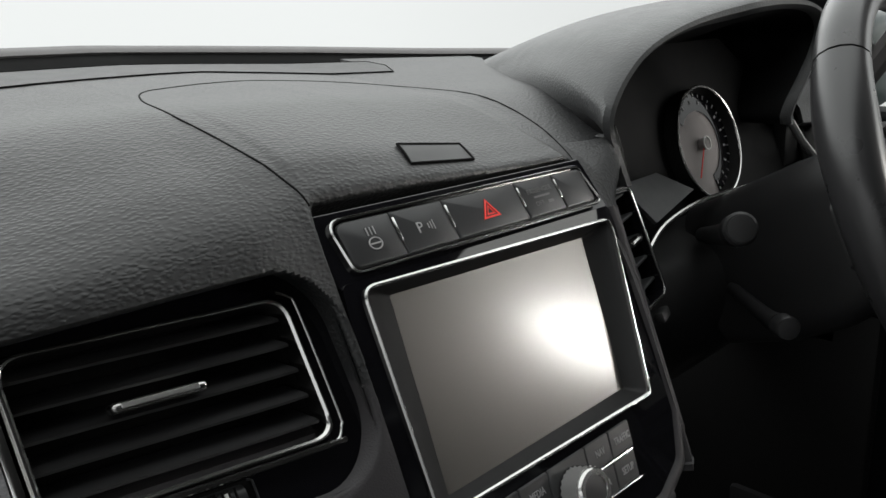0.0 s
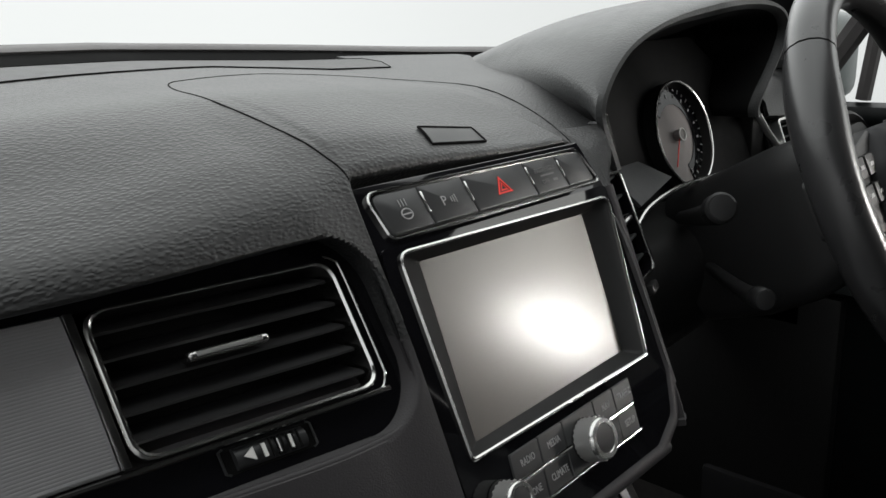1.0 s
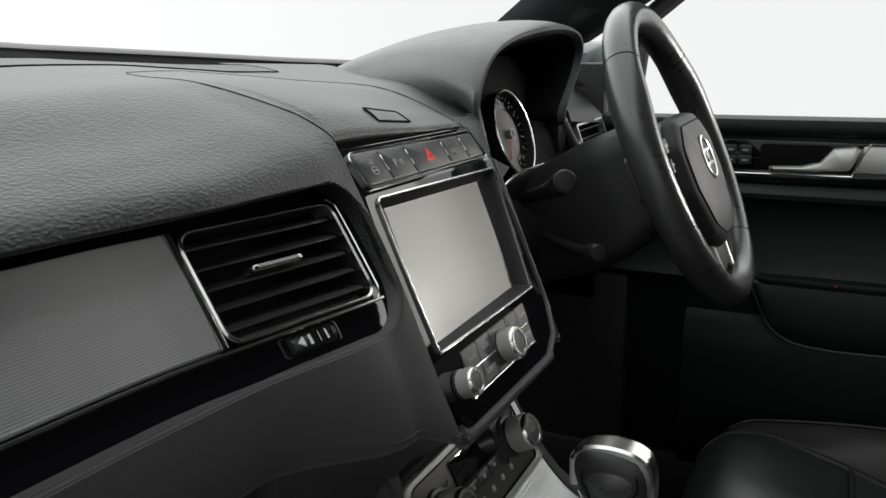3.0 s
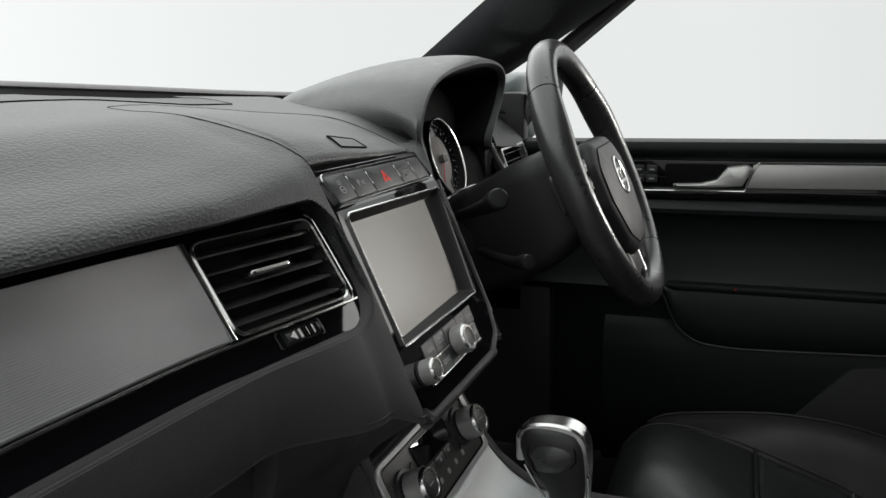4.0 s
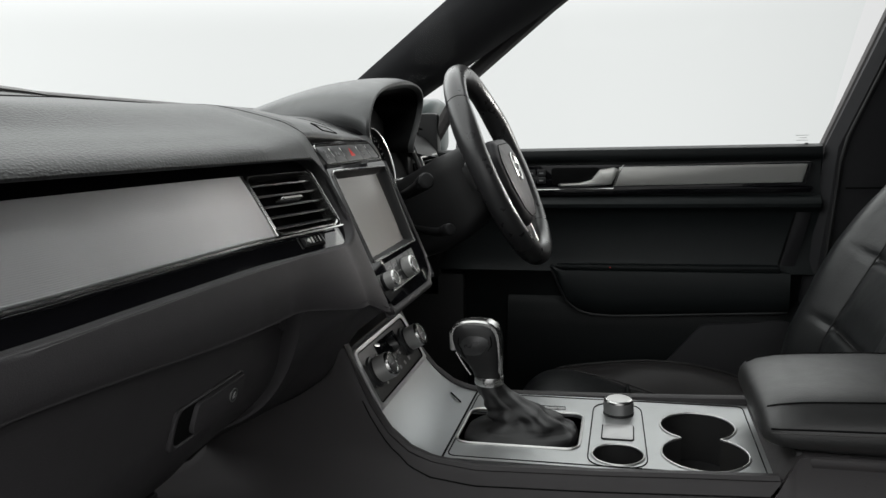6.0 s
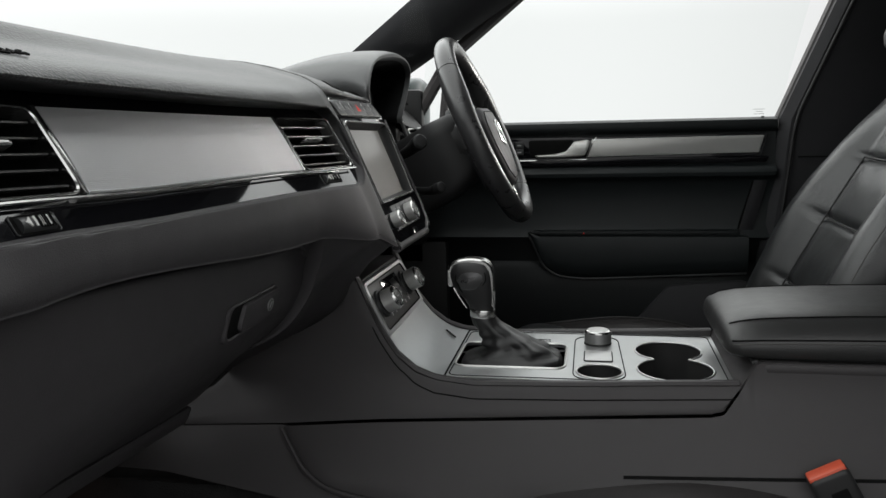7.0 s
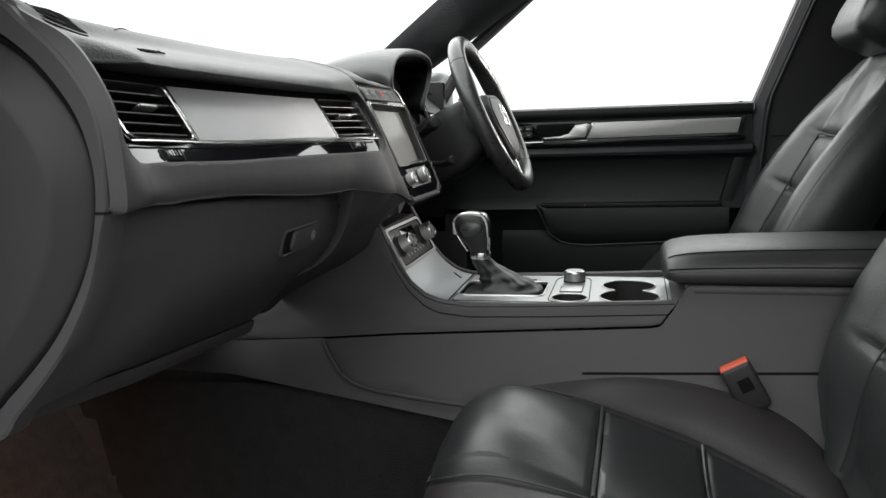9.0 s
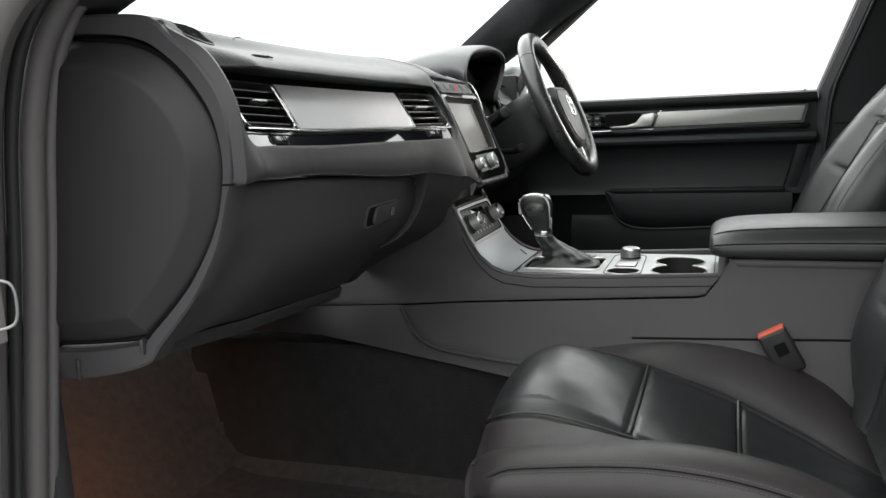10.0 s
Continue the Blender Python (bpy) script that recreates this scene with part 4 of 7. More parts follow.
part("needle_cap", lathe([(0.0, 0.005), (0.0060, 0.005), (0.0060, 0.011), (0.0, 0.0115)], D, 24), DIALM, dial)
part("hub_ring", lathe([(0.0058, 0.0112), (0.0072, 0.0112), (0.0072, 0.0122), (0.0058, 0.0122)], D, 24), WHITE, dial)
shelf = []
for k in range(9):
    f = k / 8
    top, foot = V(0.235, 0.128, 0.683).lerp(V(0.330, 0.152, 0.675), f), V(0.255, 0.105, 0.650).lerp(V(0.375, 0.138, 0.653), f)
    shelf.append([top.lerp(foot, j / 4) for j in range(5)])
part("lower_trim", sheet(shelf, 0.003, (0, -0.5, 1)), HOODM, cluster, "grey shelf under the dials")
part("chrome_line", tube(smooth_line([(0.225, 0.094, 0.634), (0.26, 0.10, 0.648), (0.318, 0.10, 0.657), (0.40, 0.10, 0.655), (0.48, 0.105, 0.648)], 6), 0.0022, 8), CHROME, cluster)
part("left_edge_trim", tube(smooth_line([(0.163, 0.086, 0.743), (0.172, 0.0865, 0.727), (0.185, 0.088, 0.702)], 5), 0.0013, 8), CHROME, cluster)
part("right_edge_trim", tube([(0.556, 0.126, 0.696), (0.590, 0.127, 0.672), (0.634, 0.128, 0.646)], 0.0042, 8), SATIN, cluster)

# ---- steering column and wheel ----
WHEEL = axes((0.391, -0.070, 0.678), (1, 0, 0), (0, 0.402, 0.916))
column = thing("steering_column", (0.395, 0.08, 0.60), "black plastic steering column shroud with stalks", "steering column")
loops = []
for h, w, a, b in ((-0.03, 0.052, 0.05, 0.06), (-0.045, 0.06, 0.055, 0.075), (-0.09, 0.062, 0.055, 0.09), (-0.14, 0.06, 0.05, 0.095), (-0.20, 0.055, 0.045, 0.09)):
    loops.append(lift(rounded([(-w, -b), (w, -b), (w, a), (-w, a)], 0.03), WHEEL, h))
part("shroud", rings(loops), SHADOWP, column)
for p0, pm, p1, r in ((V(0.325, 0.100, 0.625), V(0.262, 0.048, 0.648), V(0.219, 0.015, 0.667), 0.0125), (V(0.335, 0.075, 0.578), V(0.285, 0.02, 0.578), V(0.247, -0.013, 0.588), 0.0095), (V(0.465, 0.100, 0.625), V(0.53, 0.048, 0.648), V(0.572, 0.015, 0.667), 0.0125)):
    way = (p1 - pm).normalized()
    stalk = part("stalk", tube(smooth_line([p0, pm, p1 - way * 0.016], 4), [r * 0.55, r * 0.58, r * 0.62, r * 0.68, r * 0.74, r * 0.80, r * 0.86, r * 0.94, r], 16), SHADOWP, column)
    part("end_cap", tube([p1 - way * 0.0155, p1 - way * 0.0145, p1 - way * 0.002, p1], [r * 0.9, r * 1.02, r * 1.02, r * 0.86], 20), SHADOWP, stalk)
    part("cap_disc", tube([p1 - way * 0.0005, p1 + way * 0.0008, p1 + way * 0.0012], [r * 0.8, r * 0.78, r * 0.6], 20), SHADOWP, stalk)
part("column_ring", lathe([(0.06, -0.028), (0.064, -0.03), (0.064, -0.05), (0.05, -0.05)], WHEEL, 32), BLACK, column)

steering_wheel = thing("steering_wheel", (0.395, -0.07, 0.678), "black leather steering wheel with silver trimmed spokes", "steering wheel")


def rim_arc(a0, a1, n, R=0.1655, rr=0.0165, ra=0.0185):
    loops = []
    for i in range(n + 1):
        a = radians(a0 + (a1 - a0) * i / n)
        grip = 1 + 0.12 * math.exp(-((math.degrees(a) % 180 - 25) / 14) ** 2) + 0.12 * math.exp(-((math.degrees(a) % 180 - 155) / 14) ** 2) if math.sin(a) > 0 else 1
        loops.append([WHEEL @ V((R + rr * grip * math.cos(k)) * math.cos(a), (R + rr * grip * math.cos(k)) * math.sin(a), ra * grip * math.sin(k)) for k in [2 * math.pi * j / 16 for j in range(16)]])
    return rings(loops)


part("rim_top", rim_arc(42.5, 137.5, 28), RIMLEATHER, steering_wheel, "smooth leather upper rim")
part("rim", rim_arc(138.1, 230, 28), RIMLEATHER, steering_wheel, "leather rim")
part("rim", rim_arc(-50, 41.9, 28), RIMLEATHER, steering_wheel, "leather rim")
part("rim_bottom", rim_arc(230.5, 309.5, 24), RIMLEATHER, steering_wheel, "leather lower rim")
HUB = WHEEL @ Matrix.Translation((0, -0.016, 0.006))
pad_line = rounded([(-0.062, 0.058), (0.062, 0.058), (0.092, 0.030), (0.094, -0.02), (0.066, -0.075), (0.028, -0.096), (-0.028, -0.096), (-0.066, -0.075), (-0.094, -0.02), (-0.092, 0.030)], 0.024, 6)
hub = rings([lift(pad_line, HUB, -0.040), lift(pad_line, HUB, 0.0), lift(inset(pad_line, 0.004), HUB, 0.008), lift(inset(pad_line, 0.014), HUB, 0.013), lift(inset(pad_line, 0.04), HUB, 0.017)])
hub = part("airbag_pad", hub, PILLAR, steering_wheel, "grained airbag cover", angle=50)
part("pad_seam", tube(lift(inset(pad_line, 0.012), HUB, 0.0122), 0.0009, 6, closed=True), GAP, hub)
part("badge", lathe([(0.022, 0.014), (0.026, 0.014), (0.026, 0.0185), (0.024, 0.0195), (0.022, 0.0185)], HUB @ Matrix.Translation((0, 0.002, 0)), 32), CHROME, hub, "round chrome badge ring")
part("badge_disc", lathe([(0.0, 0.012), (0.022, 0.012), (0.022, 0.0165), (0.0, 0.0175)], HUB @ Matrix.Translation((0, 0.002, 0)), 32), GLOSS, hub)
part("badge_bars", merge(rbox((0, 0.010, 0.017), (0.030, 0.004, 0.003), 0.001, M=HUB), rbox((0, -0.006, 0.017), (0.034, 0.004, 0.003), 0.001, M=HUB)), CHROME, hub)
for sgn in (-1, 1):
    sp = [(sgn * 0.06, 0.045), (sgn * 0.165, 0.022), (sgn * 0.165, -0.022), (sgn * 0.065, -0.05)]
    spoke = part("spoke", slab(rounded(sp, 0.006), WHEEL, -0.022, 0.002, 0.003), BLACK, steering_wheel, "black spoke with button pads")
    part("spoke_trim", tube(lift(smooth_line([(sgn * 0.082, -0.045, 0), (sgn * 0.11, -0.036, 0), (sgn * 0.152, -0.030, 0)], 4), WHEEL, 0.003), 0.0025, 8), CHROME, spoke)
    for bx in (0.095, 0.118):
        for by in (0.018, -0.004):
            part("button", slab(rounded(box2(sgn * bx - 0.009, by - 0.008, sgn * bx + 0.009, by + 0.008), 0.002), WHEEL, 0.002, 0.006), BLACK, spoke)
            part("button_mark", slab(rounded(box2(sgn * bx - 0.004, by - 0.0015, sgn * bx + 0.004, by + 0.0015), 0.0005), WHEEL, 0.006, 0.0064, 0.0001), GREY_PRINT, spoke)
low = part("lower_spoke", slab(rounded([(-0.045, -0.06), (0.045, -0.06), (0.032, -0.162), (-0.032, -0.162)], 0.008), WHEEL, -0.024, -0.006, 0.003), BLACK, steering_wheel)
for sgn in (-1, 1):
    part("spoke_trim", tube(lift(smooth_line([(sgn * 0.045, -0.075, 0), (sgn * 0.034, -0.11, 0), (sgn * 0.030, -0.155, 0)], 5), WHEEL, -0.002), 0.004, 8), SATIN, low, "satin silver lower spoke trim")
part("switch_block", slab(rounded(box2(-0.03, -0.14, 0.03, -0.10), 0.006), WHEEL, -0.006, 0.0), BLACK, low)

# ---- console ----
CX = -0.012


def side_x(z):
    """Left face of the console; it flares towards the floor and narrows up the ramp."""
    return -0.135 - (0.385 - z) * 0.55 if z < 0.385 else -0.135 + (z - 0.385) * 0.14


TOPZ = [(-0.95, 0.417), (-0.470, 0.416), (-0.452, 0.413), (-0.436, 0.388), (-0.25, 0.381), (-0.12, 0.378), (-0.07, 0.383), (-0.045, 0.392), (-0.02, 0.412), (0.0, 0.440), (0.015, 0.468), (0.028, 0.497), (0.035, 0.512)]
SEAM = [(-0.95, 0.4165), (-0.470, 0.4155), (-0.452, 0.4125), (-0.436, 0.383), (-0.415, 0.357), (-0.40, 0.354), (-0.0, 0.334), (0.125, 0.325), (0.23, 0.320), (0.36, 0.314)]
LOWZ = [(-0.95, 0.10), (-0.60, 0.17), (-0.1, 0.219), (0.278, 0.268), (0.36, 0.270), (0.60, 0.272)]
FRONT = [(0.035, 0.512), (0.051, 0.470), (0.09, 0.445), (0.193, 0.395), (0.23, 0.36), (0.36, 0.34), (0.60, 0.34)]
console = thing("centre_console", (CX, -0.2, 0.2), "dark plastic centre console between the front seats", "centre console")
ys = sorted([-0.95 + 0.0125 * i for i in range(122)] + [-0.460 + 0.0031 * i for i in range(20)])


def console_side(mirror):
    up, down = [], []
    for y in ys:
        t = table_at(TOPZ, y) if y <= 0.035 else table_at(FRONT, y)
        s, b = table_at(SEAM, y), table_at(LOWZ, y)
        cols = []
        for k in range(9):
            z = t + (s + 0.0012 - t) * k / 8
            cols.append(V(side_x(z) - (0.0 if 0 < k < 8 else -0.002), y, z))
        up.append(cols)
        dn = []
        # storage pocket panel: a raised field with a swept front edge
        for k in range(11):
            z = s - 0.0012 + (b - s) * k / 10
            edge = table_at([(0.22, 0.02), (0.258, 0.045), (0.27, 0.082), (0.292, 0.095), (0.325, 0.125)], z)
            proud = 0.006 * smoothstep((edge - y) / 0.010) if z > table_at([(-0.9, 0.25), (-0.1, 0.240), (0.05, 0.259), (0.2, 0.32)], y) else 0.0
            dn.append(V(side_x(z) + 0.004 - proud, y, z))
        down.append(dn)
    if mirror:
        f = lambda p: V(2 * CX - p.x, p.y, p.z)
        up, down = [[f(p) for p in r] for r in up], [[f(p) for p in r] for r in down]
    return up, down


for mirror in (False, True):
    up, down = console_side(mirror)
    part("side_panel", sheet([r for r in up if r[0].y > -0.437], 0.006, (1 if mirror else -1, 0, 0)), CONS, console)
    part("lower_side_panel", sheet(down, 0.006, (1 if mirror else -1, 0, 0)), CONS, console)
    # rounded rim along the top edge
    rows = []
    for y in [-0.434 + 0.0078 * i for i in range(61)]:
        z = table_at(TOPZ, y)
        x = side_x(z)
        r = [V(x + 0.001, y, z - 0.006), V(x - 0.001, y, z - 0.001), V(x + 0.002, y, z + 0.0025), V(x + 0.008, y, z + 0.003), V(x + 0.0125, y, z + 0.001), V(x + 0.014, y, z - 0.008)]
        rows.append([V(2 * CX - p.x, p.y, p.z) for p in r] if mirror else r)
    part("rim", sheet(rows, 0.002, (0, -0.2, 1)), CONS, console)
    ln = [V(side_x(table_at(TOPZ, y) - 0.016) - 0.0005, y, table_at(TOPZ, y) - 0.016) for y in [-0.43 + 0.009 * i for i in range(50)]]
    part("rim_line", tube([V(2 * CX - p.x, p.y, p.z) for p in ln] if mirror else ln, 0.0008, 6), GAP, console)
# added box, unseen, that stops light leaking in behind the dash
part("under_dash_block", rbox((CX, 0.32, 0.45), (0.21, 0.40, 0.23), 0.02), BLACK, console)
part("core", rbox((CX, -0.35, 0.13), (0.36, 1.1, 0.20), 0.01), BLACK, console)
part("rear_box_top", rbox((CX, -0.70, 0.406), (0.245, 0.48, 0.014), 0.004), CONS, console)
part("rear_box_front", sheet([[V(CX + sx * 0.120, y, z) for y, z in ((-0.432, 0.379), (-0.438, 0.388), (-0.450, 0.408), (-0.458, 0.4135), (-0.50, 0.4145))] for sx in (-1, -0.5, 0, 0.5, 1)], 0.004), CONS, console)
for mirror in (False, True):
    ln = [V(side_x(z) - 0.002, y, z) for y, z in [(p.x, p.y) for p in smooth_line([(0.122, 0.321, 0), (0.104, 0.298, 0), (0.082, 0.275, 0), (0.044, 0.258, 0), (-0.03, 0.248, 0), (-0.119, 0.240, 0), (-0.25, 0.230, 0), (-0.5, 0.21, 0)], 5)]]
    ln2 = [V(side_x(z) + 0.0005, y, z) for y, z in ((-0.30, 0.2882), (-0.40, 0.2915), (-0.636, 0.300), (-0.95, 0.310))]
    fl = lambda p: V(2 * CX - p.x, p.y, p.z) if mirror else p
    part("pocket_edge", tube([fl(p) for p in ln], 0.0032, 8), CONS, console)
    part("side_groove", tube([fl(p) for p in ln2], 0.0030, 6, flat=1.2), GAP, console)
    part("groove_lip", tube([fl(p + V(-0.003, 0, -0.006)) for p in ln2], 0.0024, 8), CONS, console)
part("well_floor", rbox((CX, -0.24, 0.30), (0.25, 0.40, 0.012), 0.002), BLACK, console)
part("ramp_backing", rbox((CX, 0.07, 0.42), (0.20, 0.08, 0.16), 0.004), BLACK, console)


# ---- seats ----
def seat(cx, dy, dz, label, mirror, sink=0.0):
    """A leather front seat: cushion, bolsters, backrest, headrest."""
    s = thing("front_seat", (cx, -0.40 + dy, 0.0 + dz), label, "seat", "front seats")
    sx = -1 if mirror else 1

    def P(x, y, z):
        low = sink * (1 - smoothstep((z - 0.16) / 0.02) * smoothstep((-0.60 - y) / 0.03)) if z > 0.06 else 0.0
        return V(cx + x * sx, y + dy, z + dz - (low if z < 0.34 and y > -0.69 else 0.0))

    W = 0.262
    MID = [(-0.68, 0.148), (-0.62, 0.160), (-0.55, 0.178), (-0.48, 0.203), (-0.467, 0.205), (-0.455, 0.213), (-0.40, 0.240), (-0.345, 0.265), (-0.335, 0.266), (-0.325, 0.272), (-0.28, 0.296), (-0.24, 0.313), (-0.21, 0.318), (-0.185, 0.314), (-0.165, 0.304), (-0.150, 0.290), (-0.142, 0.272)]
    EDGE = [(-0.68, 0.152), (-0.62, 0.172), (-0.555, 0.196), (-0.45, 0.234), (-0.33, 0.269), (-0.29, 0.279), (-0.24, 0.288), (-0.21, 0.289), (-0.185, 0.285), (-0.165, 0.277), (-0.150, 0.266), (-0.142, 0.256)]
    CREST = [(-0.68, 0.165), (-0.62, 0.222), (-0.577, 0.248), (-0.52, 0.270), (-0.45, 0.284), (-0.38, 0.288), (-0.33, 0.285), (-0.28, 0.279), (-0.22, 0.270), (-0.19, 0.263), (-0.170, 0.256), (-0.158, 0.247), (-0.150, 0.236)]
    HALF = [(-0.68, 0.035), (-0.62, 0.055), (-0.56, 0.090), (-0.50, 0.112), (-0.45, 0.127), (-0.334, 0.139), (-0.24, 0.142), (-0.195, 0.142)]

    def half_at(y):
        """Half the width of the leather insert."""
        return table_at(HALF, y) - 0.034 * max(0.0, (y + 0.188) / 0.046) ** 2.4

    def line_at(rows, y):
        return table_at([(p.x, p.y) for p in smooth_line([(a, b, 0) for a, b in rows], 4)], y)

    def section(y):
        """Half the body's cross-section, from the middle outwards."""
        m, e, c = line_at(MID, y) - 0.007, line_at(EDGE, y) - 0.003, line_at(CREST, y)
        front = smoothstep((y + 0.20) / 0.05)
        w = W - 0.030 * front
        low = min(0.232, c - 0.035)
        q = half_at(y)
        return [(0.0, m), (q * 0.43, m), (q * 0.82, m + 0.35 * (e - m)), (q - 0.001, e - 0.004), (q + 0.007, e), (q + 0.017, e + 0.25 * (c - e) + 0.002), (max(q + 0.040, 0.180), c - 0.005), (max(q + 0.060, 0.203), c), (w - 0.030, c - 0.001), (w - 0.016, c - 0.008), (w - 0.006, c - 0.020), (w, c - 0.036), (w - 0.002, low - 0.004), (w - 0.012, low - 0.014), (w - 0.030, min(low - 0.02, 0.13)), (w - 0.05, min(low - 0.03, 0.12))]

    spots = [-0.68 + 0.0125 * k for k in range(40)] + [-0.186, -0.178, -0.171, -0.165, -0.160, -0.156, -0.153, -0.151]
    loops = []
    for y in spots:
        half = section(y)
        loops.append([P(a, y, b) for a, b in half] + [P(-a, y, b) for a, b in half[::-1][:-1]])
    last = section(-0.151)
    for f, dy2 in ((0.92, 0.004), (0.75, 0.006), (0.4, 0.007)):
        loops.append([P(a * (0.9 + 0.1 * f), -0.151 + dy2, 0.232 + (b - 0.232) * f) for a, b in last] + [P(-a * (0.9 + 0.1 * f), -0.151 + dy2, 0.232 + (b - 0.232) * f) for a, b in last[::-1][:-1]])
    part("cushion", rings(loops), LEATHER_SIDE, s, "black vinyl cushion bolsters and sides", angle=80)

    # leather insert in three panels, the front one a rounded tongue
    def insert_row(y, drop=0.0):
        e, m = line_at(EDGE, y) + 0.0005, line_at(MID, y)
        hw = half_at(y)
        pts = []
        for k in range(-10, 11):
            f = k / 10
            z = m + (e - m) * abs(f) ** 2.6 + 0.0012 * noise.noise(Vector((f * 5 + cx * 9, y * 22, 2.7)))
            pts.append(P(f * hw, y, z - drop - (0.008 if abs(f) > 0.99 else 0.0)))
        return pts

    for name, y0, y1 in (("rear_insert", -0.675, -0.468), ("middle_insert", -0.466, -0.335), ("front_insert", -0.333, -0.1425)):
        n = max(8, int((y1 - y0) / 0.008))
        rows = [insert_row(y0, 0.007)] + [insert_row(y0 + 0.004 + (y1 - y0 - 0.008) * k / n, 0.0) for k in range(n + 1)] + [insert_row(y1, 0.007)]
        part(name, sheet(rows, 0.004, (0, 0, 1)), LEATHER, s, "soft black leather cushion panel", angle=80)
    for sy in (-0.467, -0.334):
        part("cross_piping", tube([P(x, sy, line_at(MID, sy) + (line_at(EDGE, sy) - line_at(MID, sy)) * abs(x / half_at(sy)) ** 2.6 + 0.0008) for x in [half_at(sy) * (-0.98 + 0.196 * k) for k in range(11)]], 0.0030, 8), LEATHER, s)
    edge_y = [-0.66 + 0.012 * k for k in range(39)] + [-0.190, -0.180, -0.172, -0.165, -0.159, -0.154, -0.150, -0.147, -0.1445, -0.1432]

    def rim_at(sg, y, out=0.002, up=0.001):
        hw = half_at(y)
        return P(sg * (hw + out), y, line_at(EDGE, y) + up)

    nose = [rim_at(-1, y) for y in edge_y] + [rim_at(1, y) for y in edge_y[::-1]]
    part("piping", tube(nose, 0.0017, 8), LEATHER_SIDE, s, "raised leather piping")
    for sg in (-1, 1):
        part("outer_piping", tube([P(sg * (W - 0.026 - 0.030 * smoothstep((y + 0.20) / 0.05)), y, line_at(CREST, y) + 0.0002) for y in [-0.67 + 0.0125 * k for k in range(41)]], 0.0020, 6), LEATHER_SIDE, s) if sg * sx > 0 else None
        if sg * sx < 0:
            seam_y = [-0.66 + 0.010 * k for k in range(50)]
            drop = lambda y: 0.008 + 0.020 * smoothstep((y + 0.21) / 0.06)
            side = lambda y, d: P(sg * (W - 0.0115 + 0.30 * (d - 0.012) + 0.0006 - 0.030 * smoothstep((y + 0.20) / 0.05)), y, line_at(CREST, y) - d)
            part("side_seam", tube([side(y, drop(y)) for y in seam_y], 0.0008, 6), GAP, s)
            for off in (-0.0045, 0.0045):
                bits = []
                for k in range(104):
                    y = -0.66 + 0.0048 * k
                    bits.append(tube([side(y, drop(y) + off), side(y + 0.0032, drop(y + 0.0032) + off)], 0.0006, 5))
                part("stitch_line", merge(*bits), THREAD, s)
    part("base_valance", rings([[P(x, y, z) for x, y in rounded(box2(-w, -0.68, w, y1), 0.05)] for z, w, y1 in ((0.045, 0.225, -0.21), (0.10, 0.242, -0.19), (0.128, 0.244, -0.185), (0.132, 0.235, -0.20))]), LOWER, s, "dark plastic seat base cover")
    for sg in (-1, 1):
        rows = []
        for k in range(41):
            y = -0.62 + 0.011 * k
            w = W - 0.030 * smoothstep((y + 0.20) / 0.05)
            low = min(0.232, line_at(CREST, y) - 0.035)
            rows.append([P(sg * (w - 0.016), y, 0.10), P(sg * (w - 0.008), y, 0.13), P(sg * (w - 0.001), y, min(0.19, low - 0.03)), P(sg * (w + 0.002), y, low - 0.014), P(sg * (w - 0.004), y, low - 0.008), P(sg * (w - 0.020), y, low - 0.009)])
        part("side_cover", sheet(rows, 0.003, (sg * sx, 0, 0.3)), LOWER, s, "dark plastic seat side cover")
        part("rail", rbox((0, 0, 0), (0.05, 0.52, 0.05), 0.006, M=Matrix.Translation(P(sg * 0.19, -0.42, 0.026))), BLACK, s)

    # backrest, leaning back
    lean = V(0, -0.470, 0.8827)
    nrm = V(0, 0.8827, 0.470)
    o = V(0, -0.609, 0.207)
    heights = ([(-0.06, 0.236, -0.02), (0.0, 0.246, 0.012), (0.05, 0.251, 0.028), (0.10, 0.255, 0.040)] if sink else [(0.0, 0.225, -0.030), (0.02, 0.233, -0.014), (0.05, 0.243, 0.006), (0.10, 0.252, 0.032)]) + [(0.16, 0.256, 0.047), (0.22, 0.258, 0.052), (0.29, 0.256, 0.055), (0.36, 0.248, 0.050), (0.44, 0.236, 0.038), (0.52, 0.218, 0.022), (0.575, 0.195, 0.010), (0.61, 0.165, 0.002), (0.625, 0.13, -0.012), (0.628, 0.09, -0.03)]
    loops = []
    for h in smooth_line(heights, 10):
        d, w, hb = h
        base = o + lean * d
        thick = 0.10 - 0.03 * smoothstep((d - 0.3) / 0.3)
        tuck = -sum(0.010 * math.exp(-((d - c) / 0.0065) ** 2) for c in (0.17, 0.31, 0.44)) - 0.036 * (1 - smoothstep(d / 0.16))
        f = w / 0.258
        puff = lambda a: 0.004 * math.sin(math.pi * ((d - 0.03) / 0.14 % 1.0)) + 0.0035 * noise.noise(Vector((a * 16 + cx * 5, d * 20, 1.1)))
